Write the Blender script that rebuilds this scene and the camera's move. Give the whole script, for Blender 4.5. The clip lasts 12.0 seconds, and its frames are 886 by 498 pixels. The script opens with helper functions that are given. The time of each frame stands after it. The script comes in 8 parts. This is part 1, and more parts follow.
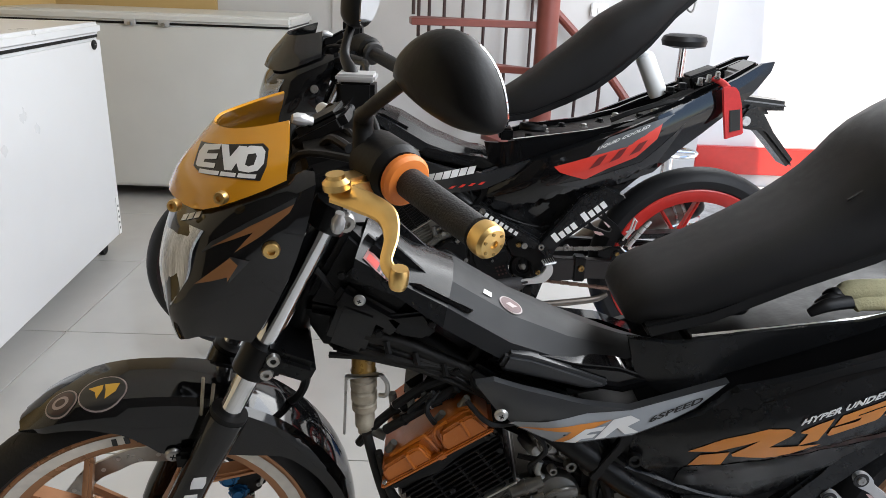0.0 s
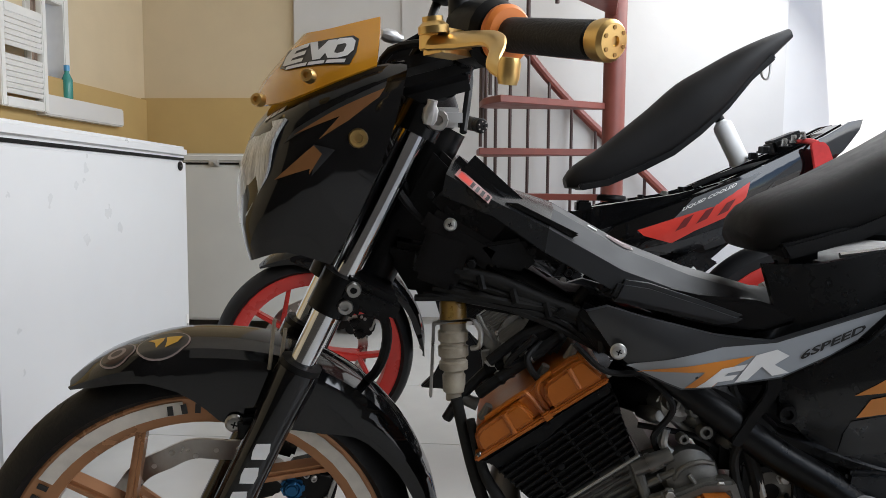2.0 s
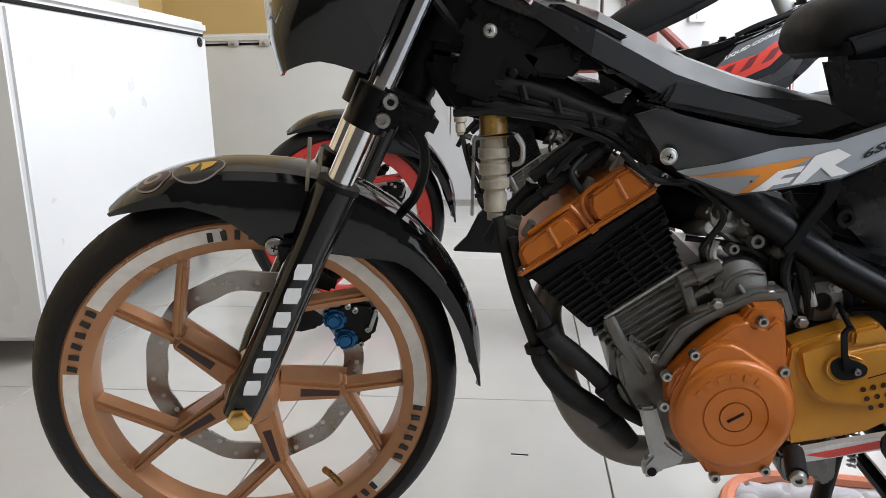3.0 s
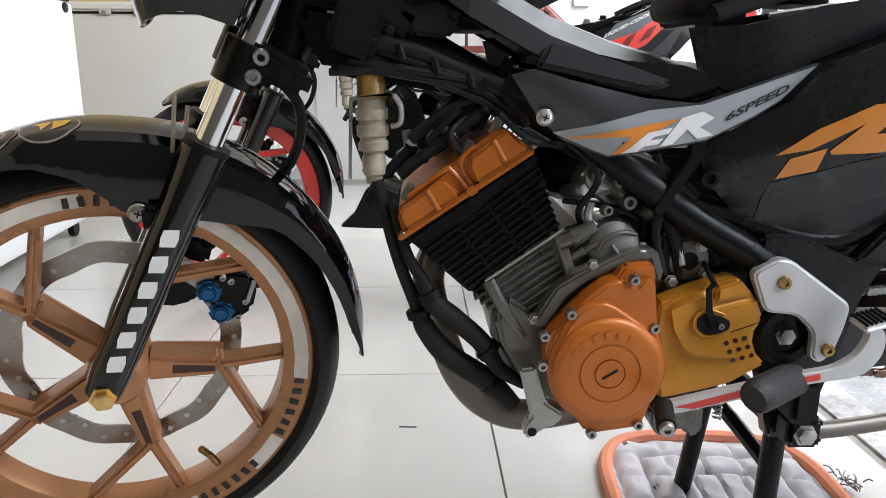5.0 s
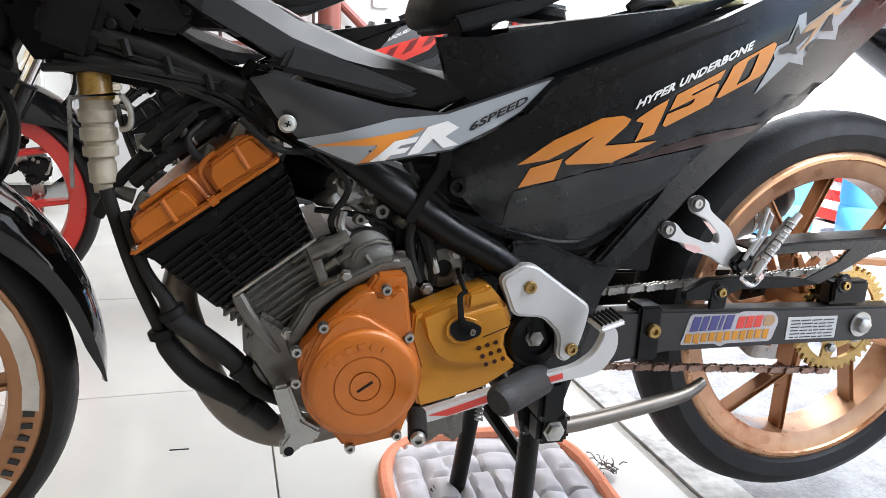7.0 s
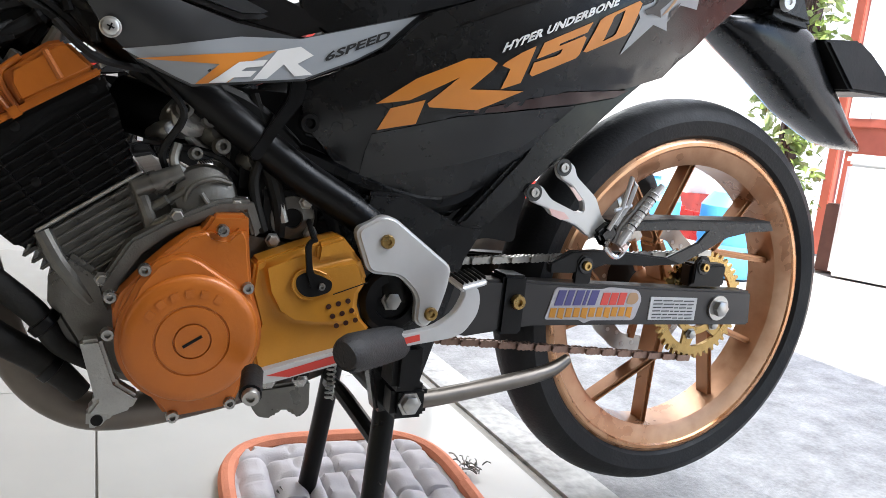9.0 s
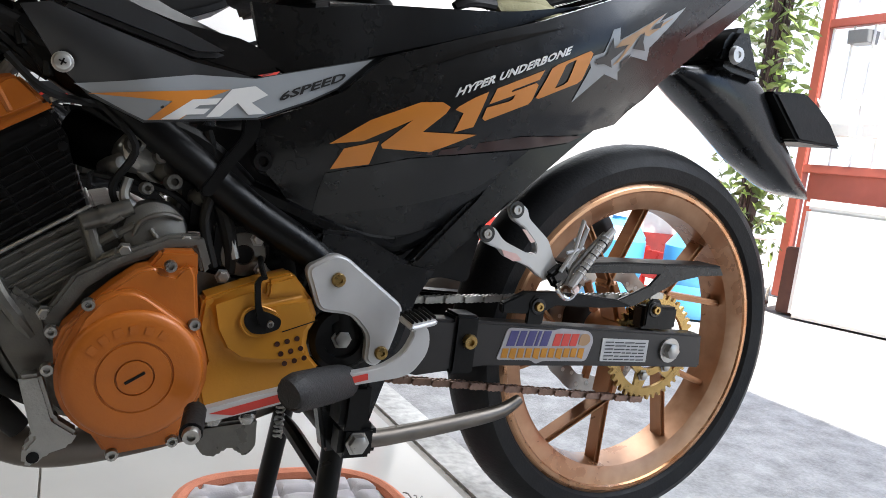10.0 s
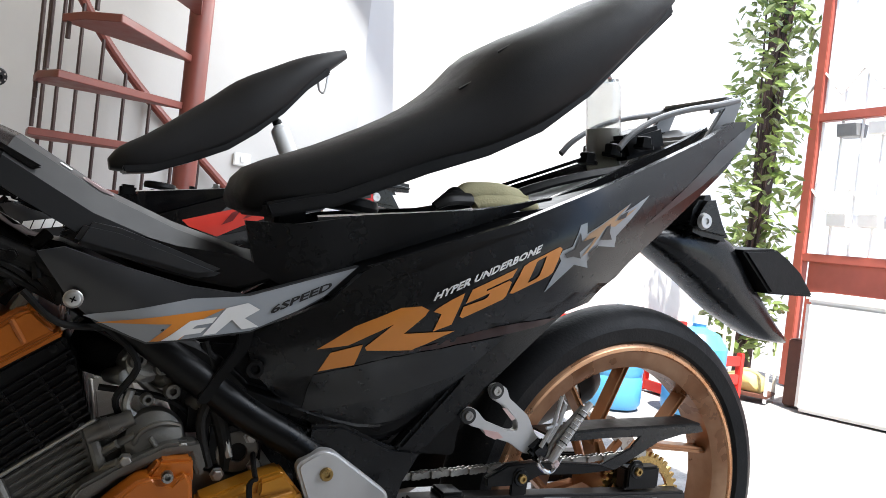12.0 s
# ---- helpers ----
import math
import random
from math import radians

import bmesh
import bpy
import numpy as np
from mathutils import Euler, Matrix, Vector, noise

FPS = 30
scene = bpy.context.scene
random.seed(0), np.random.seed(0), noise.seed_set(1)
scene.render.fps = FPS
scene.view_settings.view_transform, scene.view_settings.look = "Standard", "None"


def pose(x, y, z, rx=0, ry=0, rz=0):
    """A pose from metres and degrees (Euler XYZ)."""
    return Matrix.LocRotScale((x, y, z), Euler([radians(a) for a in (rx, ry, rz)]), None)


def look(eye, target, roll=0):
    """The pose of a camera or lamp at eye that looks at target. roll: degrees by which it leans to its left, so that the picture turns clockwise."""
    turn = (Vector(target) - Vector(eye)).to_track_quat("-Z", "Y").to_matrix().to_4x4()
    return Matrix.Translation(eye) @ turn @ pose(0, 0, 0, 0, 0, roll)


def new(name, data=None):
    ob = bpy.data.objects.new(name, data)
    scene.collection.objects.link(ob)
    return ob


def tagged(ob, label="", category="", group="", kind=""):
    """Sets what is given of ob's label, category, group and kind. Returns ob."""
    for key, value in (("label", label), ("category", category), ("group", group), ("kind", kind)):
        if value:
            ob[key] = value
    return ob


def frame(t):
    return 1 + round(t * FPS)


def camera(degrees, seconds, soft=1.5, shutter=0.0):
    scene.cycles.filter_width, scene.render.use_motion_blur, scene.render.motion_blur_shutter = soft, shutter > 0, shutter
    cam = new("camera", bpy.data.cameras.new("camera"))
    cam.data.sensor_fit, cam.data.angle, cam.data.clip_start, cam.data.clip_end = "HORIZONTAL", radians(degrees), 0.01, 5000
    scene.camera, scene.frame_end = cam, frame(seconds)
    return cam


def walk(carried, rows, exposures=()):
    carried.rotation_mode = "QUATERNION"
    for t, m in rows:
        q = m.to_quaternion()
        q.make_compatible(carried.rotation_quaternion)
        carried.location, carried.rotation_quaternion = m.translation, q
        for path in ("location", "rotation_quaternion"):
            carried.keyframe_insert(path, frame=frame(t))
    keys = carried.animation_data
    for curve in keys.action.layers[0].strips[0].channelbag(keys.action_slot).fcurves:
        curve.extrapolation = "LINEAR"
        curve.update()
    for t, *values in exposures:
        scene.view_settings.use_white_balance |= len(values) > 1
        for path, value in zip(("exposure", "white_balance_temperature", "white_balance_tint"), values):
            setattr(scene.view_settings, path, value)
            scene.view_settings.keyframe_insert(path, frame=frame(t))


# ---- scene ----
cam = camera(62.5, 12.0, soft=0.8)
PATH = [
    (0, (0.452, -0.86, 1.031), (0.482, 1.022, 0.355), 2.2),
    (0.5, (0.454, -0.857, 0.945), (0.429, 1.086, 0.474), 2.8),
    (1, (0.442, -0.858, 0.855), (0.345, 1.115, 0.541), 1.2),
    (1.5, (0.43, -0.845, 0.773), (0.29, 1.144, 0.623), 0.4),
    (2, (0.419, -0.842, 0.72), (0.27, 1.146, 0.552), 0.4),
    (2.5, (0.409, -0.845, 0.668), (0.233, 1.122, 0.349), -0.0),
    (3, (0.401, -0.832, 0.631), (0.188, 1.106, 0.188), -1.1),
    (3.2, (0.393, -0.828, 0.615), (0.143, 1.102, 0.157), -2.5),
    (4.8, (0.406, -0.82, 0.603), (0.407, 1.116, 0.098), -0.5),
    (5, (0.417, -0.82, 0.607), (0.489, 1.118, 0.119), 0.2),
    (5.5, (0.44, -0.814, 0.614), (0.63, 1.118, 0.134), 0.3),
    (6, (0.454, -0.815, 0.612), (0.74, 1.105, 0.13), 1.2),
    (6.5, (0.469, -0.806, 0.613), (0.889, 1.091, 0.14), 1.8),
    (7, (0.486, -0.803, 0.614), (1.048, 1.056, 0.134), 2.5),
    (7.5, (0.494, -0.8, 0.61), (1.121, 1.038, 0.134), 2.2),
    (7.7, (0.501, -0.795, 0.607), (1.167, 1.03, 0.134), 3.0),
    (9.3, (0.537, -0.773, 0.501), (1.43, 0.989, 0.19), 6.6),
    (9.5, (0.542, -0.775, 0.502), (1.446, 0.982, 0.196), 6.9),
    (10, (0.545, -0.787, 0.518), (1.479, 0.966, 0.291), 7.6),
    (10.5, (0.545, -0.803, 0.535), (1.504, 0.946, 0.388), 8.0),
    (11, (0.538, -0.818, 0.56), (1.47, 0.949, 0.464), 7.2),
    (11.5, (0.533, -0.829, 0.591), (1.428, 0.958, 0.545), 6.1),
    (12, (0.537, -0.833, 0.649), (1.434, 0.954, 0.619), 6.5),
]
walk(cam, [(t, look(eye, target, roll)) for t, eye, target, roll in PATH], [(0, 1.72), (1, 1.50), (2, 1.42), (2.5, 1.85), (3, 2.05), (5, 2.30), (5.5, 2.38), (7.5, 2.58), (9.5, 2.05), (10.5, 1.70), (12, 1.64)])

# ---- light: open sky over the yard, a sun on the concrete, an added lamp at the street side ----
world = bpy.data.worlds.new("world")
scene.world = world
world.use_nodes = True
wn, wl = world.node_tree.nodes, world.node_tree.links
sky = wn.new("ShaderNodeTexSky")
sky.sky_type, sky.sun_disc = "NISHITA", False
sky.sun_elevation, sky.sun_rotation = radians(69), radians(197)
wl.new(sky.outputs[0], wn["Background"].inputs[0])
wn["Background"].inputs[1].default_value = 0.15
sun_data = bpy.data.lights.new("sun", "SUN")
sun_data.energy, sun_data.angle, sun_data.color = 5.0, radians(0.6), (1.0, 0.95, 0.87)
sun = new("sun", sun_data)
sun.matrix_world = look((1.9, -2.2, 8.7), (2.9, 1.0, 0.0))
def area_lamp(name, eye, target, w, h, watts, colour=(1, 1, 1)):
    d = bpy.data.lights.new(name, "AREA")
    d.shape, d.size, d.size_y, d.energy, d.color = "RECTANGLE", w, h, watts, colour
    o = new(name, d)
    o.matrix_world = look(eye, target)
    return o
# area lamp added in the wide shop front, standing in for the sky's light
area_lamp("daylight_fill", (1.84, 0.82, 2.02), (-0.5, 0.75, 0.2), 4.4, 1.15, 36, (0.96, 0.985, 1.0))

# ---- materials ----
def mat(name, col, rough=0.5, metal=0.0, coat=0.0, noise_amt=0.0, noise_scale=40.0, bump=0.0, bump_scale=200.0,
        rough_var=0.0, spec=0.5, col2=None, island=0.0, trans=0.0, emit=None, streak=None):
    """A surface with colour and gloss varied at two scales, and fine relief."""
    m = bpy.data.materials.new(name)
    m.use_nodes = True
    n, l = m.node_tree.nodes, m.node_tree.links
    b = n["Principled BSDF"]
    b.inputs["Base Color"].default_value = (*col, 1)
    b.inputs["Roughness"].default_value = rough
    b.inputs["Metallic"].default_value = metal
    b.inputs["Coat Weight"].default_value = coat
    b.inputs["Coat Roughness"].default_value = 0.08
    b.inputs["Specular IOR Level"].default_value = spec
    b.inputs["Transmission Weight"].default_value = trans
    co = n.new("ShaderNodeTexCoord").outputs["Object"]
    if streak:
        mp = n.new("ShaderNodeMapping")
        mp.inputs["Scale"].default_value = streak
        l.new(co, mp.inputs[0])
        co = mp.outputs[0]
    if noise_amt or rough_var:
        big = n.new("ShaderNodeTexNoise")
        big.inputs["Scale"].default_value = noise_scale * 0.12
        big.inputs["Detail"].default_value = 4
        fine = n.new("ShaderNodeTexNoise")
        fine.inputs["Scale"].default_value = noise_scale
        fine.inputs["Detail"].default_value = 5
        l.new(co, big.inputs["Vector"]), l.new(co, fine.inputs["Vector"])
        mix = n.new("ShaderNodeMath")
        mix.operation = "MULTIPLY_ADD"
        l.new(big.outputs["Fac"], mix.inputs[0])
        mix.inputs[1].default_value = 0.6
        half = n.new("ShaderNodeMath")
        half.operation = "MULTIPLY"
        half.inputs[1].default_value = 0.4
        l.new(fine.outputs["Fac"], half.inputs[0])
        l.new(half.outputs[0], mix.inputs[2])
        fac = mix.outputs[0]
        if noise_amt:
            ramp = n.new("ShaderNodeMapRange")
            ramp.inputs["From Min"].default_value, ramp.inputs["From Max"].default_value = 0.35, 0.65
            l.new(fac, ramp.inputs["Value"])
            mc = n.new("ShaderNodeMix")
            mc.data_type = "RGBA"
            dark = col2 or tuple(c * (1 - noise_amt) for c in col)
            mc.inputs["A"].default_value, mc.inputs["B"].default_value = (*dark, 1), (*col, 1)
            l.new(ramp.outputs[0], mc.inputs["Factor"])
            out = mc.outputs["Result"]
            if island:
                oi = n.new("ShaderNodeObjectInfo")
                hs = n.new("ShaderNodeHueSaturation")
                mr = n.new("ShaderNodeMapRange")
                mr.inputs["To Min"].default_value, mr.inputs["To Max"].default_value = 1 - island, 1 + island
                l.new(oi.outputs["Random"], mr.inputs["Value"])
                l.new(mr.outputs[0], hs.inputs["Value"])
                l.new(out, hs.inputs["Color"])
                out = hs.outputs[0]
            l.new(out, b.inputs["Base Color"])
        if rough_var:
            rr = n.new("ShaderNodeMapRange")
            rr.inputs["From Min"].default_value, rr.inputs["From Max"].default_value = 0.35, 0.65
            rr.inputs["To Min"].default_value, rr.inputs["To Max"].default_value = max(0.02, rough - rough_var), min(1, rough + rough_var)
            l.new(fac, rr.inputs["Value"])
            l.new(rr.outputs[0], b.inputs["Roughness"])
    if bump:
        bn = n.new("ShaderNodeTexNoise")
        bn.inputs["Scale"].default_value = bump_scale
        bn.inputs["Detail"].default_value = 3
        l.new(co, bn.inputs["Vector"])
        bb = n.new("ShaderNodeBump")
        bb.inputs["Strength"].default_value = bump
        bb.inputs["Distance"].default_value = 0.002
        l.new(bn.outputs["Fac"], bb.inputs["Height"])
        l.new(bb.outputs[0], b.inputs["Normal"])
    if emit:
        b.inputs["Emission Color"].default_value = (*emit[0], 1)
        b.inputs["Emission Strength"].default_value = emit[1]
    return m

GLOSS = mat("gloss_black", (0.0055, 0.0055, 0.006), 0.07, spec=0.45, rough_var=0.04, noise_scale=30, noise_amt=0.3)
SATIN = mat("satin_black", (0.0095, 0.0100, 0.0108), 0.25, coat=0.06, spec=0.30, rough_var=0.07, noise_scale=60, noise_amt=0.25)
MATTE = mat("matte_black", (0.0042, 0.0042, 0.0045), 0.48, spec=0.22, noise_amt=0.35, noise_scale=80, bump=0.1, rough_var=0.1)
FRAMEB = mat("frame_black", (0.0034, 0.0034, 0.0036), 0.36, spec=0.22, rough_var=0.14, noise_scale=50, noise_amt=0.4, bump=0.1)
GREY = mat("grey_panel", (0.027, 0.0285, 0.031), 0.36, coat=0.12, rough_var=0.06, noise_scale=40, noise_amt=0.12)
DGREY = mat("dark_grey_panel", (0.015, 0.0155, 0.0165), 0.32, coat=0.15, rough_var=0.06, noise_scale=40, noise_amt=0.15)
RUBBER = mat("tyre_rubber", (0.009, 0.009, 0.0094), 0.58, spec=0.26, noise_amt=0.35, noise_scale=60, bump=0.25, bump_scale=260, rough_var=0.12)
GRIPR = mat("grip_rubber", (0.010, 0.010, 0.011), 0.62, bump=0.5, bump_scale=420, noise_amt=0.3, noise_scale=120)
ORANGE = mat("orange_enamel", (0.50, 0.135, 0.011), 0.40, metal=0.15, coat=0.12, noise_amt=0.22, noise_scale=25, rough_var=0.1, bump=0.12, bump_scale=300)
GOLDP = mat("gold_enamel", (0.55, 0.235, 0.018), 0.42, metal=0.25, noise_amt=0.3, noise_scale=22, rough_var=0.12, bump=0.12, bump_scale=320)
GOLD = mat("gold_anodised", (0.84, 0.57, 0.22), 0.36, metal=1.0, noise_amt=0.18, noise_scale=60, rough_var=0.08)
BRASS = mat("brass_bolt", (0.46, 0.31, 0.12), 0.3, metal=1.0, noise_amt=0.3, noise_scale=120, rough_var=0.1)
BRONZE = mat("bronze_wheel", (0.47, 0.225, 0.105), 0.36, metal=0.45, noise_amt=0.3, noise_scale=26, rough_var=0.12, bump=0.06)
SMOKE = mat("smoked_plastic", (0.02, 0.02, 0.021), 0.12, trans=0.3, noise_amt=0.2, noise_scale=30)
BRONZEW = mat("mottled_bronze_rim", (0.50, 0.30, 0.175), 0.36, metal=0.5, noise_amt=0.6, noise_scale=38, rough_var=0.14, col2=(0.27, 0.115, 0.05))
VISOR = mat("amber_visor", (0.62, 0.27, 0.012), 0.14, coat=0.6, noise_amt=0.1, noise_scale=20, rough_var=0.04)
ALU = mat("cast_aluminium", (0.52, 0.52, 0.50), 0.48, metal=0.85, noise_amt=0.35, noise_scale=45, rough_var=0.14, bump=0.3, bump_scale=400)
ALUD = mat("dull_cast_aluminium", (0.20, 0.195, 0.175), 0.40, metal=0.65, noise_amt=0.55, noise_scale=45, rough_var=0.15, bump=0.15, bump_scale=500, col2=(0.11, 0.105, 0.095))
SILVER = mat("silver_paint", (0.56, 0.56, 0.56), 0.35, metal=0.45, noise_amt=0.1, noise_scale=60, rough_var=0.07)
CHROME = mat("chrome", (0.72, 0.73, 0.74), 0.1, metal=1.0, rough_var=0.05, noise_scale=60, noise_amt=0.12)
STEEL = mat("worn_steel", (0.46, 0.45, 0.43), 0.34, metal=0.95, noise_amt=0.35, noise_scale=90, rough_var=0.14)
DISC = mat("disc_steel", (0.42, 0.39, 0.36), 0.33, metal=0.95, noise_amt=0.3, noise_scale=60, rough_var=0.12)
CHAINM = mat("rusty_chain", (0.34, 0.22, 0.17), 0.5, metal=0.8, noise_amt=0.5, noise_scale=160, rough_var=0.15)
CHAINS = mat("silver_chain", (0.5, 0.48, 0.44), 0.38, metal=0.9, noise_amt=0.35, noise_scale=160, rough_var=0.12)
RED = mat("red_enamel", (0.56, 0.028, 0.02), 0.33, coat=0.2, noise_amt=0.18, noise_scale=30, rough_var=0.08)
REDC = mat("red_strap", (0.60, 0.03, 0.03), 0.72, noise_amt=0.2, noise_scale=140, bump=0.4, bump_scale=600)
PINKED = mat("worn_red_alloy", (0.60, 0.22, 0.2), 0.35, metal=0.5, noise_amt=0.55, noise_scale=30, rough_var=0.12, col2=(0.62, 0.6, 0.58))
BLUE = mat("blue_anodised", (0.02, 0.13, 0.30), 0.33, metal=0.7, noise_amt=0.3, noise_scale=50, rough_var=0.1)
WHITED = mat("white_decal", (0.72, 0.72, 0.71), 0.35, noise_amt=0.08, noise_scale=60)
CREAM = mat("cream_rim_decal", (0.80, 0.74, 0.65), 0.4, noise_amt=0.3, noise_scale=60)
SILVD = mat("silver_decal", (0.29, 0.31, 0.33), 0.3, noise_amt=0.08, noise_scale=40)
FACET = mat("cover_facet_lit", (0.0125, 0.0130, 0.0135), 0.30, coat=0.08, spec=0.35, rough_var=0.06, noise_scale=40, noise_amt=0.15)
ORANGED = mat("orange_decal", (0.66, 0.235, 0.034), 0.34, noise_amt=0.1, noise_scale=40)
BROWND = mat("brown_decal", (0.040, 0.013, 0.010), 0.34, noise_amt=0.25, noise_scale=20)
TAND = mat("tan_decal", (0.40, 0.235, 0.115), 0.34, noise_amt=0.15, noise_scale=40)
YELLOWD = mat("yellow_decal", (0.66, 0.37, 0.03), 0.34, noise_amt=0.15, noise_scale=40)
PRINTD = mat("pale_print", (0.34, 0.27, 0.26), 0.4, noise_amt=0.3, noise_scale=90)
OLIVED = mat("brown_orange_decal", (0.30, 0.13, 0.045), 0.34, noise_amt=0.2, noise_scale=30)
REDD = mat("red_decal", (0.62, 0.045, 0.03), 0.34, noise_amt=0.12, noise_scale=40)
BLACKD = mat("black_decal", (0.012, 0.012, 0.012), 0.35, noise_amt=0.2, noise_scale=60)
PURPLED = mat("violet_decal", (0.055, 0.05, 0.19), 0.35, noise_amt=0.15, noise_scale=60)
SEATM = mat("seat_vinyl", (0.012, 0.012, 0.0125), 0.56, spec=0.2, noise_amt=0.25, noise_scale=70, bump=0.10, bump_scale=900, rough_var=0.08)
CCOV = mat("centre_cover_plastic", (0.013, 0.0135, 0.0145), 0.52, spec=0.22, rough_var=0.06, noise_scale=40, noise_amt=0.15)
DUSTF = mat("dusty_frame_tube", (0.014, 0.013, 0.012), 0.6, spec=0.3, noise_amt=0.7, noise_scale=60, bump=0.3, rough_var=0.1)
ZINC = mat("zinc_screw", (0.58, 0.58, 0.56), 0.28, metal=0.75, noise_amt=0.2, noise_scale=120)
POLISH = mat("pale_rim_lip", (0.62, 0.40, 0.25), 0.30, metal=0.8, noise_amt=0.5, noise_scale=30, rough_var=0.14, col2=(0.40, 0.17, 0.07))
RAILG = mat("grey_grab_rail", (0.20, 0.205, 0.21), 0.35, noise_amt=0.15, noise_scale=60, rough_var=0.08)
MIRRORM = mat("mirror_glass", (0.82, 0.83, 0.84), 0.03, metal=1.0)
LENS = mat("clear_plastic", (0.80, 0.82, 0.83), 0.12, trans=0.75, noise_amt=0.1, noise_scale=30)
# opaque pale streaks put the light caught by the clear film into colour
FILM = mat("crumpled_film_lit", (0.86, 0.88, 0.90), 0.16, noise_scale=420, noise_amt=0.5, bump=1.0, bump_scale=80, col2=(0.30, 0.31, 0.33), streak=(1.6, 1.6, 0.16))
HOSE = mat("corrugated_hose", (0.018, 0.0175, 0.0165), 0.7, spec=0.25, noise_amt=0.4, noise_scale=90, bump=0.3)
AMBER = mat("amber_plastic", (0.42, 0.24, 0.05), 0.3, trans=0.25, noise_amt=0.5, noise_scale=60, rough_var=0.1)
DUSTY = mat("dusty_plastic_duct", (0.46, 0.41, 0.32), 0.5, noise_amt=0.5, noise_scale=60, bump=0.2, rough_var=0.1, col2=(0.17, 0.14, 0.10))
EXH = mat("exhaust_steel", (0.20, 0.175, 0.15), 0.42, metal=0.85, noise_amt=0.5, noise_scale=30, rough_var=0.15)
GLOVE = mat("cream_glove", (0.50, 0.46, 0.27), 0.85, noise_amt=0.2, noise_scale=90, bump=0.5, bump_scale=400)
PETP = mat("bottle_plastic", (0.86, 0.87, 0.86), 0.05, trans=0.92, noise_amt=0.05, noise_scale=30)
CREAML = mat("cream_liquid", (0.88, 0.85, 0.76), 0.7, trans=0.35, noise_amt=0.06, noise_scale=30)
WHITEP = mat("white_plastic", (0.81, 0.81, 0.79), 0.42, noise_amt=0.1, noise_scale=30, rough_var=0.06)
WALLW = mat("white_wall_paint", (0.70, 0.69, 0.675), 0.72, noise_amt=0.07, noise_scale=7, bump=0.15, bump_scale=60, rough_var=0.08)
# the same white paint darkened, putting the indoor shade into the colour
WALLI = mat("white_wall_paint_shaded", (0.575, 0.565, 0.55), 0.72, noise_amt=0.09, noise_scale=5, bump=0.15, bump_scale=60, rough_var=0.08)
WALLB = mat("beige_wall_paint", (0.64, 0.53, 0.36), 0.7, noise_amt=0.1, noise_scale=6, bump=0.15, bump_scale=60)
WALLT = mat("tan_wall_paint", (0.52, 0.36, 0.145), 0.62, noise_amt=0.12, noise_scale=6, bump=0.15, bump_scale=60)
DARKW = mat("dark_blocker_paint", (0.075, 0.068, 0.062), 0.7, noise_amt=0.2, noise_scale=8)
CEIL = mat("ceiling_paint", (0.78, 0.78, 0.76), 0.8, noise_amt=0.05, noise_scale=5)
FRZW = mat("freezer_enamel", (0.66, 0.67, 0.68), 0.32, coat=0.1, noise_amt=0.04, noise_scale=9, rough_var=0.06)
FRZG = mat("freezer_grey_enamel", (0.60, 0.60, 0.57), 0.36, noise_amt=0.06, noise_scale=9, rough_var=0.06)
TILE = mat("floor_tile", (0.50, 0.49, 0.465), 0.14, noise_amt=0.07, noise_scale=10, island=0.025, rough_var=0.06, bump=0.03, bump_scale=30)
GROUT = mat("tile_grout", (0.30, 0.28, 0.25), 0.85, noise_amt=0.3, noise_scale=60)
CONC = mat("yard_concrete", (0.36, 0.355, 0.35), 0.85, noise_amt=0.42, noise_scale=130, bump=0.8, bump_scale=330, col2=(0.19, 0.188, 0.185))
STRIP = mat("worn_threshold", (0.60, 0.59, 0.56), 0.8, noise_amt=0.6, noise_scale=55, bump=0.5, bump_scale=120, col2=(0.22, 0.215, 0.205))
STAIR = mat("stair_red_oxide", (0.20, 0.050, 0.036), 0.48, noise_amt=0.3, noise_scale=18, rough_var=0.12, bump=0.08)
BARS = mat("dark_iron_bar", (0.06, 0.035, 0.032), 0.5, noise_amt=0.3, noise_scale=40, metal=0.3)
GATER = mat("gate_red_paint", (0.42, 0.10, 0.07), 0.5, noise_amt=0.25, noise_scale=12)
WOODB = mat("reddish_brown_wood", (0.12, 0.045, 0.030), 0.6, noise_amt=0.4, noise_scale=25, bump=0.2, bump_scale=90)
BAGY = mat("yellow_plastic_bag", (0.62, 0.52, 0.20), 0.45, noise_amt=0.25, noise_scale=18, bump=0.5, bump_scale=60)
LEAF = mat("climber_leaf", (0.20, 0.30, 0.05), 0.5, noise_amt=0.5, noise_scale=30, island=0.3, trans=0.25)
MATC = mat("mat_cloth", (0.82, 0.79, 0.81), 0.9, noise_amt=0.1, noise_scale=60, bump=0.3, bump_scale=500)
MATO = mat("mat_orange_edge", (0.72, 0.26, 0.15), 0.88, noise_amt=0.2, noise_scale=80, bump=0.5, bump_scale=500)
AQUA = mat("aqua_plastic", (0.09, 0.36, 0.66), 0.35, noise_amt=0.15, noise_scale=12)
BASIN = mat("blue_plastic", (0.03, 0.14, 0.42), 0.35, noise_amt=0.15, noise_scale=20)
GREENB = mat("green_plastic_bottle", (0.08, 0.42, 0.38), 0.25, trans=0.35, noise_amt=0.1, noise_scale=30)
GLASSY = mat("window_glass", (0.85, 0.87, 0.88), 0.05, trans=0.95)
CURT = mat("curtain", (0.40, 0.30, 0.24), 0.9, noise_amt=0.4, noise_scale=20, streak=(1.0, 8.0, 0.4))

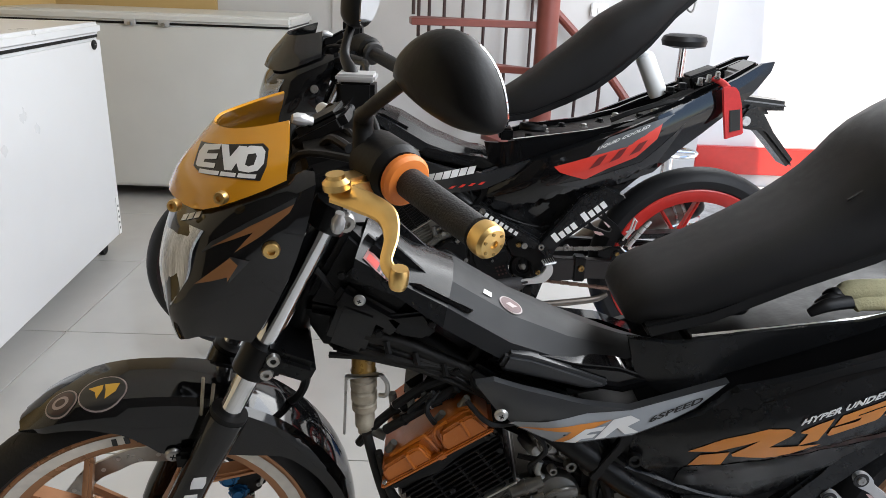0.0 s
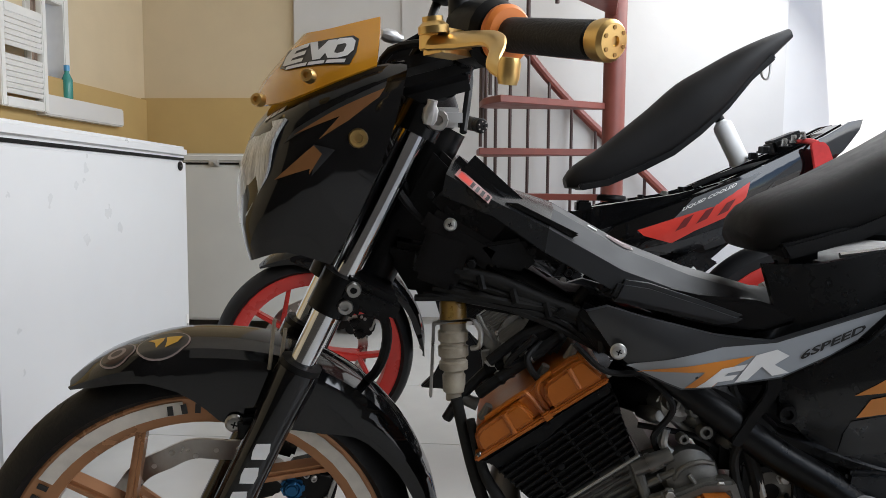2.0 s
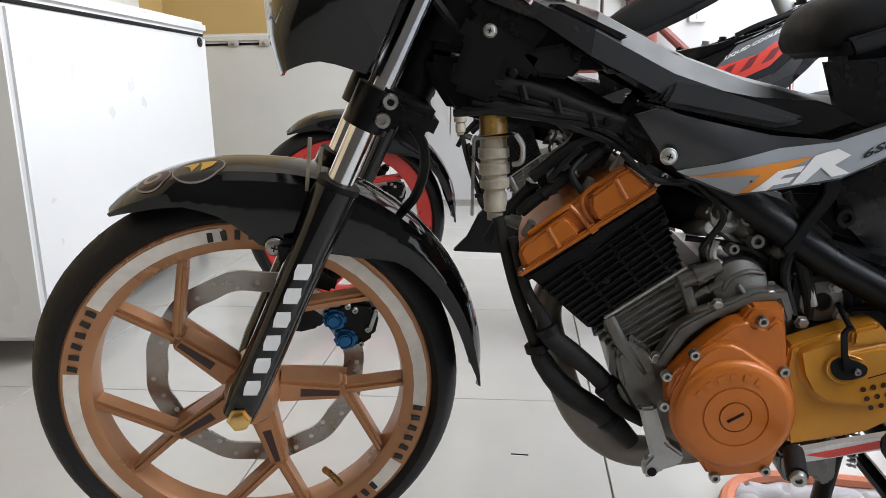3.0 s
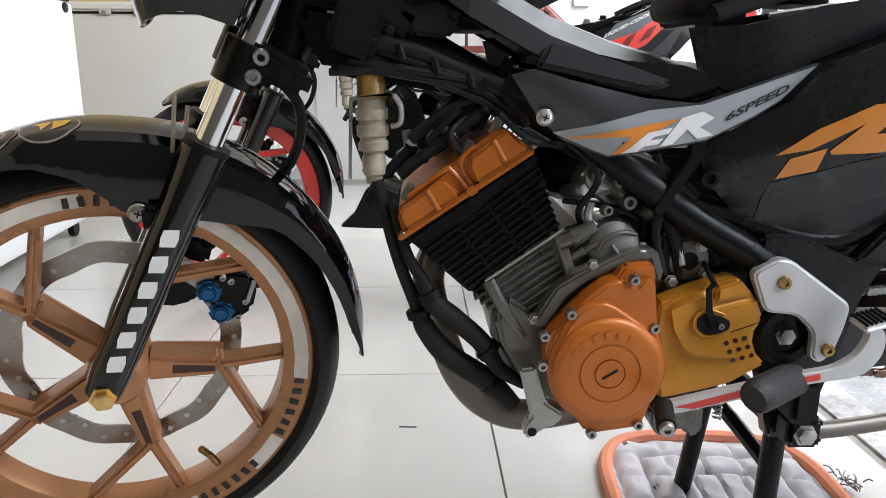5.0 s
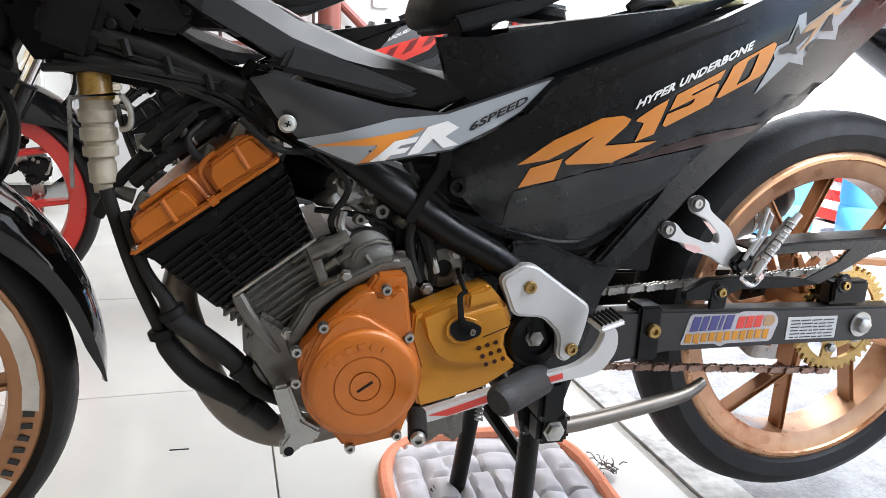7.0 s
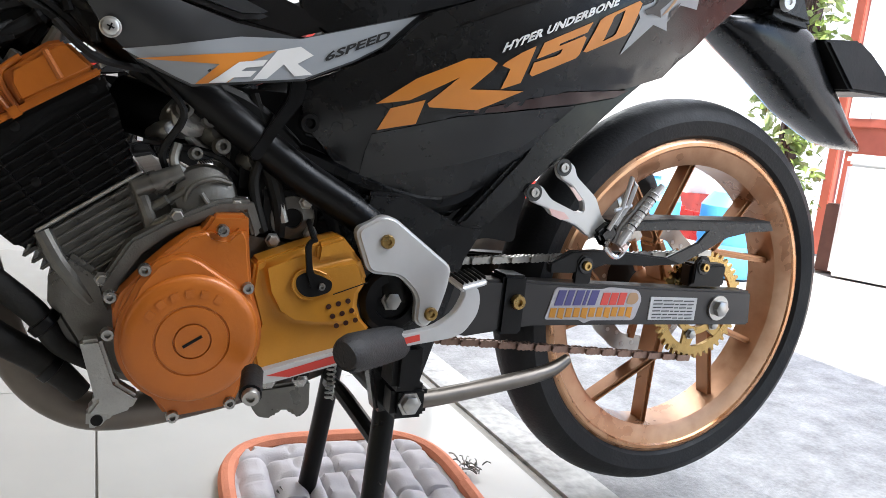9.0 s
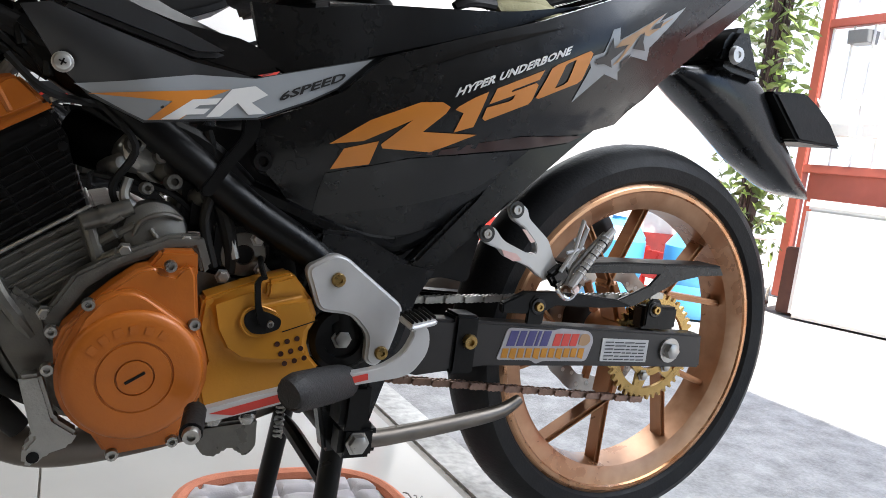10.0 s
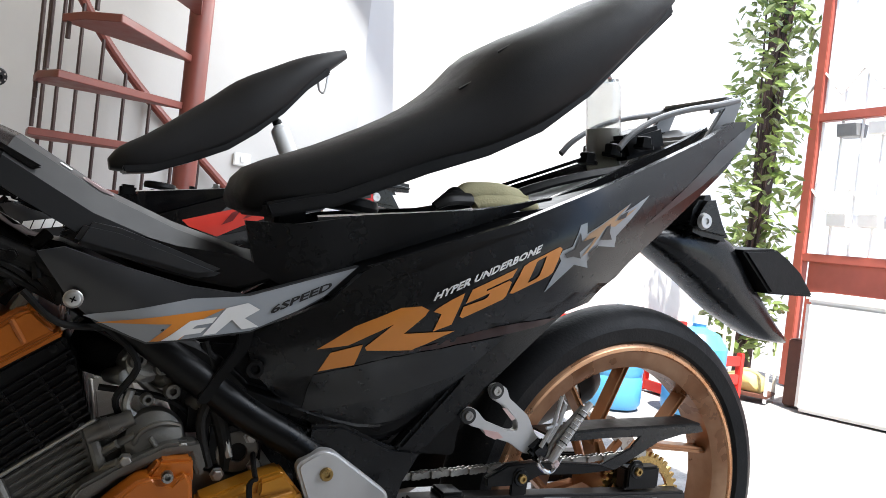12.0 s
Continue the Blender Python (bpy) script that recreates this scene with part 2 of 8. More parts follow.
# ---- mesh helpers ----
def finish(bm, name, m, parent=None, label="", sharp=32):
    bmesh.ops.recalc_face_normals(bm, faces=bm.faces)
    me = bpy.data.meshes.new(name)
    bm.to_mesh(me)
    bm.free()
    me.materials.append(m)
    me.polygons.foreach_set("use_smooth", [True] * len(me.polygons))
    me.set_sharp_from_angle(angle=radians(sharp))
    ob = new(name, me)
    if parent:
        ob.parent = parent
    if label:
        ob["label"] = label
    return ob

def part(name, bm, m, parent, label="", sharp=32):
    return finish(bm, name, m, parent, label, sharp)

def empty(name, x=0, y=0, z=0, label="", category="", group="", kind=""):
    o = new(name)
    o.empty_display_size = 0.05
    o.location = (x, y, z)
    return tagged(o, label, category, group, kind)

def soften(bm, width, seg=2):
    bmesh.ops.remove_doubles(bm, verts=bm.verts, dist=1e-5)
    es = [e for e in bm.edges if len(e.link_faces) == 2 and e.calc_face_angle(0) > 0.5]
    if es and width:
        bmesh.ops.bevel(bm, geom=es, offset=width, segments=seg, affect="EDGES", clamp_overlap=True)
    return bm

def slab(pts, y0, y1, bev=0.003, seg=2, bm=None):
    """A plate with the outline pts (x, z), from y0 to y1."""
    b = bmesh.new()
    vs = [b.verts.new((x, y0, z)) for x, z in pts]
    f = b.faces.new(vs)
    r = bmesh.ops.extrude_face_region(b, geom=[f])
    bmesh.ops.translate(b, verts=[v for v in r["geom"] if isinstance(v, bmesh.types.BMVert)], vec=(0, y1 - y0, 0))
    bmesh.ops.recalc_face_normals(b, faces=b.faces)
    soften(b, bev, seg)
    return merge(bm, b)

def rounded(pts, r, n=4):
    """An outline (x, z) with its corners turned into arcs of radius r or less."""
    out = []
    for k, p in enumerate(pts):
        p = Vector(p)
        a, b = Vector(pts[k - 1]) - p, Vector(pts[(k + 1) % len(pts)]) - p
        d = min(r, 0.45 * a.length, 0.45 * b.length)
        u, v = p + a.normalized() * d, p + b.normalized() * d
        for i in range(n + 1):
            t = i / n
            q = u * (1 - t) ** 2 + p * 2 * t * (1 - t) + v * t * t
            out.append((q.x, q.y))
    return out

def merge(bm, b):
    if bm is None:
        return b
    me = bpy.data.meshes.new("tmp")
    b.to_mesh(me)
    b.free()
    bm.from_mesh(me)
    bpy.data.meshes.remove(me)
    return bm

def box(c, s, bev=0.003, rot=None, bm=None, seg=2):
    b = bmesh.new()
    bmesh.ops.create_cube(b, size=1)
    bmesh.ops.scale(b, verts=b.verts, vec=s)
    soften(b, bev, seg)
    if rot:
        bmesh.ops.rotate(b, verts=b.verts, matrix=Euler([radians(a) for a in rot]).to_matrix())
    bmesh.ops.translate(b, verts=b.verts, vec=c)
    return merge(bm, b)

def smooth_path(pts, n=6):
    """A soft line through the points."""
    p = [Vector(q) for q in pts]
    if len(p) < 3:
        return p
    out = []
    for i in range(len(p) - 1):
        a, b, c, d = p[max(i - 1, 0)], p[i], p[i + 1], p[min(i + 2, len(p) - 1)]
        for k in range(n):
            t = k / n
            out.append(0.5 * ((2 * b) + (c - a) * t + (2 * a - 5 * b + 4 * c - d) * t * t + (3 * b - a - 3 * c + d) * t ** 3))
    return out + [p[-1]]

def tube(pts, r, n=10, soft=True, bm=None, flat=1.0, sub=6):
    """A round bar along the points; r may be one radius or one for each point."""
    path = smooth_path(pts, sub) if soft else [Vector(q) for q in pts]
    rs = [r] * len(path) if not isinstance(r, (list, tuple)) else [float(np.interp(i / (len(path) - 1) * (len(r) - 1), range(len(r)), r)) for i in range(len(path))]
    b = bmesh.new()
    rings, side = [], None
    for i, q in enumerate(path):
        d = (path[min(i + 1, len(path) - 1)] - path[max(i - 1, 0)]).normalized()
        if side is None:
            side = d.orthogonal().normalized()
        side = (side - d * side.dot(d)).normalized()
        up = d.cross(side)
        rings.append([b.verts.new(q + rs[i] * (math.cos(a) * side + flat * math.sin(a) * up)) for a in [2 * math.pi * k / n for k in range(n)]])
    for u, v in zip(rings, rings[1:]):
        for k in range(n):
            b.faces.new((u[k], u[(k + 1) % n], v[(k + 1) % n], v[k]))
    b.faces.new(rings[0]), b.faces.new(rings[-1])
    return merge(bm, b)

def lathe(prof, c, axis=(0, 1, 0), n=32, bm=None, closed=False):
    """Turned shape: prof is (radius, height along axis) from the point c."""
    ax = Vector(axis).normalized()
    u = ax.orthogonal().normalized()
    if abs(ax.y) > 0.9:
        u = Vector((1, 0, 0))
        u = (u - ax * u.dot(ax)).normalized()
    v = ax.cross(u)
    c = Vector(c)
    b = bmesh.new()
    rings = []
    for r, h in prof:
        if r < 1e-6:
            rings.append([b.verts.new(c + ax * h)])
        else:
            rings.append([b.verts.new(c + ax * h + r * (math.cos(2 * math.pi * k / n) * u + math.sin(2 * math.pi * k / n) * v)) for k in range(n)])
    pairs = list(zip(rings, rings[1:])) + ([(rings[-1], rings[0])] if closed else [])
    for p, q in pairs:
        if len(p) == 1 and len(q) == 1:
            continue
        for k in range(n):
            j = (k + 1) % n
            if len(p) == 1:
                b.faces.new((p[0], q[k], q[j]))
            elif len(q) == 1:
                b.faces.new((p[k], p[j], q[0]))
            else:
                b.faces.new((p[k], p[j], q[j], q[k]))
    if not closed:
        for ring in (rings[0], rings[-1]):
            if len(ring) > 2:
                b.faces.new(ring)
    return merge(bm, b)

def bolt(c, r, h, axis=(0, -1, 0), n=12, socket=True, bm=None):
    """A domed screw head with a recessed drive."""
    if socket:
        return lathe([(r, 0), (r, h * 0.55), (r * 0.86, h), (r * 0.45, h), (r * 0.42, h * 0.45), (0, h * 0.45)], c, axis, n, bm)
    return lathe([(r * 1.35, 0), (r * 1.35, h * 0.25), (r, h * 0.25), (r, h * 0.9), (r * 0.8, h), (0, h)], c, axis, 6, bm)

def screw(c, r, h, sgn=-1):
    """A domed cross-head screw; the cross is cut into its face."""
    b = lathe([(r * 1.12, 0), (r * 1.12, h * 0.2), (r, h * 0.35), (r * 0.86, h * 0.75), (r * 0.55, h * 0.97), (0, h)], c, (0, sgn, 0), 22)
    return b

def cross_mark(c, r, h, sgn=-1):
    b = bmesh.new()
    for a in (20, 110):
        box((c[0], c[1] + sgn * h, c[2]), (r * 0.80, 0.0010, r * 0.17), 0, (0, a, 0), b)
    return b

def sheet(pts, yf, thick, cell=0.016, bm=None, side=-1):
    """A moulded panel with the outline pts (x, z); yf(x, z) gives its outer face."""
    b = bmesh.new()
    f = b.faces.new([b.verts.new((x, 0, z)) for x, z in pts])
    xs, zs = [p[0] for p in pts], [p[1] for p in pts]
    for axis, lo, hi in ((Vector((1, 0, 0)), min(xs), max(xs)), (Vector((0, 0, 1)), min(zs), max(zs))):
        k = int((hi - lo) / cell)
        for i in range(1, k + 1):
            bmesh.ops.bisect_plane(b, geom=b.verts[:] + b.edges[:] + b.faces[:], plane_co=axis * (lo + i * (hi - lo) / (k + 1)), plane_no=axis, dist=1e-5)
    bmesh.ops.remove_doubles(b, verts=b.verts, dist=1e-4)
    rim = {v for e in b.edges if len(e.link_faces) == 1 for v in e.verts}
    for v in b.verts:
        v.co.y = yf(v.co.x, v.co.z)
    r = bmesh.ops.extrude_face_region(b, geom=b.faces[:])
    moved = [v for v in r["geom"] if isinstance(v, bmesh.types.BMVert)]
    bmesh.ops.translate(b, verts=moved, vec=(0, -side * thick, 0))
    bmesh.ops.recalc_face_normals(b, faces=b.faces)
    if side > 0:
        pass
    return merge(bm, b)

def mirrored(bm_fn, *a, **k):
    b = bm_fn(*a, **k)
    for v in b.verts:
        v.co.y = -v.co.y
    bmesh.ops.reverse_faces(b, faces=b.faces)
    return b

def loft(rows, bm=None, thick=0.0, cap=False):
    """A skin over rows of points, all of one length; thick gives it a wall."""
    b = bmesh.new()
    vr = [[b.verts.new(p) for p in row] for row in rows]
    for u, v in zip(vr, vr[1:]):
        for k in range(len(u) - 1):
            b.faces.new((u[k], u[k + 1], v[k + 1], v[k]))
    bmesh.ops.remove_doubles(b, verts=b.verts, dist=1e-5)
    bmesh.ops.recalc_face_normals(b, faces=b.faces)
    if thick:
        bmesh.ops.solidify(b, geom=b.faces[:], thickness=thick)
    return merge(bm, b)

def dense(rows, n=4, m=4):
    """Rows of points drawn finer along soft curves, both ways."""
    fine = [[tuple(q) for q in smooth_path(r, n)] for r in rows]
    cols = [[tuple(q) for q in smooth_path(c, m)] for c in zip(*fine)]
    return [list(r) for r in zip(*cols)]

def turn(bm, m):
    bmesh.ops.transform(bm, matrix=m, verts=bm.verts)
    return bm

def poly2d(shapes, cell=0.009):
    """Flat shapes (x, z) in the plane y = 0, cut fine enough to follow a curved panel."""
    b = bmesh.new()
    for pts in shapes:
        b.faces.new([b.verts.new((x, 0, z)) for x, z in pts])
    xs, zs = [v.co.x for v in b.verts], [v.co.z for v in b.verts]
    for axis, lo, hi in ((Vector((1, 0, 0)), min(xs), max(xs)), (Vector((0, 0, 1)), min(zs), max(zs))):
        k = int((hi - lo) / cell)
        for i in range(1, k + 1):
            bmesh.ops.bisect_plane(b, geom=b.verts[:] + b.edges[:] + b.faces[:], plane_co=axis * (lo + i * (hi - lo) / (k + 1)), plane_no=axis, dist=1e-5)
    return b

def cut_fine(b, cell):
    xs, zs = [v.co.x for v in b.verts], [v.co.z for v in b.verts]
    for axis, lo, hi in ((Vector((1, 0, 0)), min(xs), max(xs)), (Vector((0, 0, 1)), min(zs), max(zs))):
        k = int((hi - lo) / cell)
        for i in range(1, k + 1):
            bmesh.ops.bisect_plane(b, geom=b.verts[:] + b.edges[:] + b.faces[:], plane_co=axis * (lo + i * (hi - lo) / (k + 1)), plane_no=axis, dist=1e-6)
    return b

def words(text, origin, run, rise, bold=0.03, space=1.0):
    """Lettering in the plane y = 0 from origin (x, z): run is its whole width, rise the height of a capital."""
    cu = bpy.data.curves.new("lettering", "FONT")
    cu.body, cu.size, cu.resolution_u, cu.space_character, cu.offset = text, 1.0, 2, space, bold
    o = new("lettering", cu)
    bpy.context.view_layer.update()
    me = bpy.data.meshes.new_from_object(o.evaluated_get(bpy.context.evaluated_depsgraph_get()))
    bpy.data.objects.remove(o)
    b = bmesh.new()
    b.from_mesh(me)
    bpy.data.meshes.remove(me)
    lo, hi = min(v.co.x for v in b.verts), max(v.co.x for v in b.verts)
    z0, z1 = min(v.co.y for v in b.verts), max(v.co.y for v in b.verts)
    for v in b.verts:
        s, t = (v.co.x - lo) / (hi - lo), (v.co.y - z0) / (z1 - z0)
        v.co = (origin[0] + s * run[0] + t * rise[0], 0, origin[1] + s * run[1] + t * rise[1])
    return cut_fine(b, 0.010)

def stick(bm, panel, lift=0.0012, side=-1, thick=0.0005):
    """Lays flat shapes on the outer face of a panel and gives them the thickness of a foil."""
    from mathutils.bvhtree import BVHTree
    me = panel.data
    tree = BVHTree.FromPolygons([v.co.copy() for v in me.vertices], [p.vertices[:] for p in me.polygons])
    for v in bm.verts:
        hit = tree.ray_cast(Vector((v.co.x, side * 2.0, v.co.z)), Vector((0, -side, 0)))[0]
        if hit is None:
            hit = tree.find_nearest(Vector((v.co.x, side * 0.13, v.co.z)))[0]
        v.co.y = hit.y + side * lift
    return bm


def wrap(bm, panel, c, n, u, lift):
    """Lays flat shapes (x along u, z across) on a curved panel round the point c, whose outer normal is n."""
    from mathutils.bvhtree import BVHTree
    me = panel.data
    tree = BVHTree.FromPolygons([v.co.copy() for v in me.vertices], [p.vertices[:] for p in me.polygons])
    n, u = n.normalized(), u.normalized()
    w = n.cross(u)
    for v in bm.verts:
        p = c + u * v.co.x + w * v.co.z
        hit = tree.ray_cast(p + n * 0.06, -n)[0] or tree.find_nearest(p)[0]
        v.co = hit + n * lift
    return bm


# ---- the place: tiled shop floor, walls, yard ----
def structure(name, bm, m, label, sharp=32):
    return tagged(finish(bm, name, m, None, "", sharp), label, "", "", "structure")

ground = structure("ground", box((60.0, 0, -0.06), (157.6, 160, 0.1), 0), CONC, "weathered grey concrete yard with stains")
ground.location.x = 0
floor = structure("floor", box((-1.22, 0.0, -0.03), (4.76, 6.5, 0.05), 0.0), GROUT, "floor of large glossy cream tiles")
structure("threshold", box((1.205, 0.0, -0.026), (0.09, 6.5, 0.05), 0.006), STRIP, "worn grey and white cement strip at the shop front")
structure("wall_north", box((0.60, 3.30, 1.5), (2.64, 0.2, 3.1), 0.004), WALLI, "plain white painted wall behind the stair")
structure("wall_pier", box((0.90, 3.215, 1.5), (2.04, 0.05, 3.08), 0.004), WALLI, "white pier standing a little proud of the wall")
structure("wall_recess", box((-1.17, 3.34, 1.5), (0.9, 0.2, 3.1), 0.004), WALLB, "pale beige painted wall")
structure("dado", box((-1.165, 3.225, 0.6), (0.89, 0.07, 1.22), 0.006), WALLT, "tan painted lower wall with a ledge")
wall_w = bmesh.new()
for c, s in (((-1.70, -0.42, 1.5), (0.2, 5.2, 3.1)), ((-1.70, 2.90, 1.5), (0.2, 0.8, 3.1)), ((-1.70, 2.34, 0.55), (0.2, 0.32, 1.1)), ((-1.70, 2.34, 2.5), (0.2, 0.32, 1.1))):
    box(c, s, 0.002, bm=wall_w)
structure("wall_west", wall_w, WALLB, "beige painted side wall with a window")
structure("dado_west", box((-1.585, 1.6, 0.6), (0.04, 3.2, 1.2), 0.004), WALLT, "tan painted lower wall")
# unseen wall, added close and dark so glossy black parts reflect little light
structure("shade_wall_south", box((0.1, -1.62, 1.5), (3.6, 0.2, 3.1), 0.002), DARKW, "unseen dark wall added to close the shop and darken reflections")
structure("ceiling", box((0.0, 0.0, 3.12), (3.95, 6.8, 0.12), 0), CEIL, "plain white ceiling")
structure("lintel", box((1.88, -0.1, 2.86), (0.14, 6.6, 0.4), 0.004), WALLW, "white lintel over the open shop front")
structure("wall_yard", box((3.35, 3.42, 1.5), (2.9, 0.2, 3.1), 0.004), WALLW, "bright white yard wall")
structure("dado_yard", box((3.35, 3.30, 0.145), (2.8, 0.05, 0.16), 0.006), RED, "red painted band at the foot of the yard wall")

tile_me = None
tx = [0.545 + 0.6 * k for k in range(-4, 2)]
ty = [0.555 + 0.6 * k for k in range(-6, 5)]
for i, x in enumerate(tx):
    for j, y in enumerate(ty):
        x0, x1 = max(x - 0.6, -1.6), min(x, 1.16)
        y0, y1 = max(y - 0.6, -3.1), min(y, 3.2)
        if x1 - x0 < 0.05 or y1 - y0 < 0.05:
            continue
        whole = x1 - x0 > 0.599 and y1 - y0 > 0.599
        if whole and tile_me:
            o = new("tile", tile_me)
        else:
            b = box((0, 0, -0.004), (x1 - x0 - 0.003, y1 - y0 - 0.003, 0.008), 0.001, seg=1)
            o = finish(b, "tile", TILE)
            if whole:
                tile_me = o.data
        o.location = ((x0 + x1) / 2, (y0 + y1) / 2, 0.0)
        o.parent = floor

# window in the side wall
def window():
    w = empty("window_1", -1.62, 2.34, 1.1, "white framed window with a drawn curtain", "", "", "structure")
    def at(bm):
        return turn(bm, Matrix.Translation((1.62, -2.34, -1.1)))
    fr = bmesh.new()
    for c, s in (((-1.64, 2.20, 1.52), (0.1, 0.04, 0.86)), ((-1.64, 2.48, 1.52), (0.1, 0.04, 0.86)), ((-1.64, 2.34, 1.93), (0.1, 0.28, 0.04)), ((-1.62, 2.34, 1.56), (0.05, 0.28, 0.035))):
        box(c, s, 0.004, bm=fr)
    part("window_frame", at(fr), WHITEP, w)
    part("window_sill", at(box((-1.575, 2.52, 1.065), (0.11, 0.66, 0.09), 0.006)), WALLW, w)
    part("pane", at(box((-1.70, 2.34, 1.52), (0.006, 0.28, 0.84), 0)), GLASSY, w)
    cb = bmesh.new()
    for k in range(7):
        tube([(-1.68 + 0.012 * (k % 2), 2.24 + 0.026 * k, 1.12), (-1.68 + 0.012 * (k % 2), 2.245 + 0.025 * k, 1.9)], 0.016, 8, False, cb)
    part("curtain", at(cb), CURT, w)
window()
shut = empty("shutter", -1.53, 2.06, 1.03, "white painted window shutter standing open", "shutter")
for y in (-0.135, 0.135):
    part("stile", box((0, y, 0.39), (0.03, 0.03, 0.78), 0.004), WHITEP, shut)
for z in (0.02, 0.39, 0.76):
    part("rail", box((0, 0, z), (0.028, 0.24, 0.04), 0.004), WHITEP, shut)
for k in range(14):
    part("slat", box((0.002, 0, 0.065 + 0.0225 * k + (0.03 if k > 6 else 0)), (0.018, 0.238, 0.019), 0.002, (0, 24, 0), seg=1), WHITEP, shut)
def bottle_green():
    b = empty("bottle", -1.56, 2.42, 1.11, "small green plastic bottle on the window sill", "bottle")
    part("body", lathe([(0, 0), (0.022, 0), (0.024, 0.01), (0.024, 0.09), (0.011, 0.12), (0.011, 0.135), (0, 0.135)], (0, 0, 0), (0, 0, 1), 16), GREENB, b)
    part("cap", lathe([(0.013, 0.13), (0.013, 0.155), (0, 0.155)], (0, 0, 0), (0, 0, 1), 14), AQUA, b)
bottle_green()

# chest freezers
def freezer(name, c, length, depth, height, yaw, body, label, badge):
    """Front face looks along -y before the turn; the base stands on castors."""
    f = empty(name, c[0], c[1], 0, label, "freezer")
    f.rotation_euler.z = radians(yaw)
    part("body", box((0, 0, (0.065 + height - 0.05) / 2), (length, depth, height - 0.05 - 0.065), 0.012, seg=3), body, f)
    part("lid", box((0, 0.0, height - 0.022), (length + 0.006, depth + 0.01, 0.044), 0.012, seg=3), body, f)
    part("gasket", box((0, 0, height - 0.047), (length - 0.02, depth - 0.012, 0.012), 0.002), MATTE, f)
    for sx in (-1, 1):
        for sy in (-1, 1):
            k = lathe([(0.028, -0.011), (0.03, -0.008), (0.03, 0.008), (0.028, 0.011)], (sx * (length / 2 - 0.07), sy * (depth / 2 - 0.06), 0.03), (0, 1, 0), 18)
            w = part("castor", k, MATTE, f)
            part("bracket", box((sx * (length / 2 - 0.07), sy * (depth / 2 - 0.06), 0.058), (0.04, 0.035, 0.02), 0.003), STEEL, w)
    if badge == "oval":
        b = lathe([(0, 0.004), (0.02, 0.004), (0.024, 0.002), (0.024, 0.0)], (length / 2 - 0.075, -depth / 2 - 0.001, height - 0.075), (0, -1, 0), 24)
        bmesh.ops.scale(b, verts=b.verts, vec=(1, 1, 0.72), space=Matrix.Translation((0, 0, -(height - 0.075))))
        lk = part("lock", b, MATTE, f, "dark oval lock badge")
        part("keyhole", box((length / 2 - 0.075, -depth / 2 - 0.006, height - 0.075), (0.012, 0.002, 0.003), 0), STEEL, lk)
        lb = part("rating_label", box((length / 2 - 0.035, -depth / 2 - 0.0015, 0.15), (0.026, 0.003, 0.15), 0.001), WHITEP, f, "white label with small print")
        for q in range(5):
            part("print_bar", box((length / 2 - 0.035, -depth / 2 - 0.0034, 0.10 + 0.022 * q), (0.010, 0.001, 0.008), 0), DGREY, lb)
    else:
        p = part("name_badge", box((-length / 2 + 0.13, -depth / 2 - 0.003, height - 0.14), (0.10, 0.006, 0.018), 0.002), MATTE, f, "small dark badge")
        for q in range(6):
            part("print_bar", box((-length / 2 + 0.095 + 0.014 * q, -depth / 2 - 0.0068, height - 0.14), (0.010, 0.001, 0.010), 0), SILVER, p)
        for hx in (0.32, 0.47):
            h = box((length / 2 - hx - 0.25, -depth / 2 - 0.008, height - 0.045), (0.05, 0.016, 0.03), 0.004)
            hh = part("latch", h, SILVER, f)
            part("latch_pin", lathe([(0.008, 0), (0.008, 0.012), (0, 0.012)], (length / 2 - hx - 0.25, -depth / 2 - 0.016, height - 0.05), (0, -1, 0), 12), STEEL, hh)
    return f
freezer("chest_freezer", (-1.055, 1.25, 0), 1.24, 0.66, 0.868, 94.5, FRZW, "large white enamel chest freezer on castors", "oval")
freezer("chest_freezer", (-0.93, 2.87, 0), 1.42, 0.56, 0.875, 0, FRZG, "pale grey chest freezer against the back wall", "plate")

def basin(x, y):
    b = empty("basin", x, y, 0, "blue plastic basin on the tiles under a motorcycle", "basin")
    part("bowl", lathe([(0, 0.001), (0.070, 0.001), (0.078, 0.010), (0.098, 0.075), (0.108, 0.078), (0.108, 0.083), (0.094, 0.080), (0.074, 0.012), (0, 0.006)], (0, 0, 0), (0, 0, 1), 32), BASIN, b)
    part("handle", tube([(0.104, -0.03, 0.078), (0.122, -0.02, 0.080), (0.122, 0.02, 0.080), (0.104, 0.03, 0.078)], 0.004, 8), BASIN, b)
basin(0.82, 1.09)

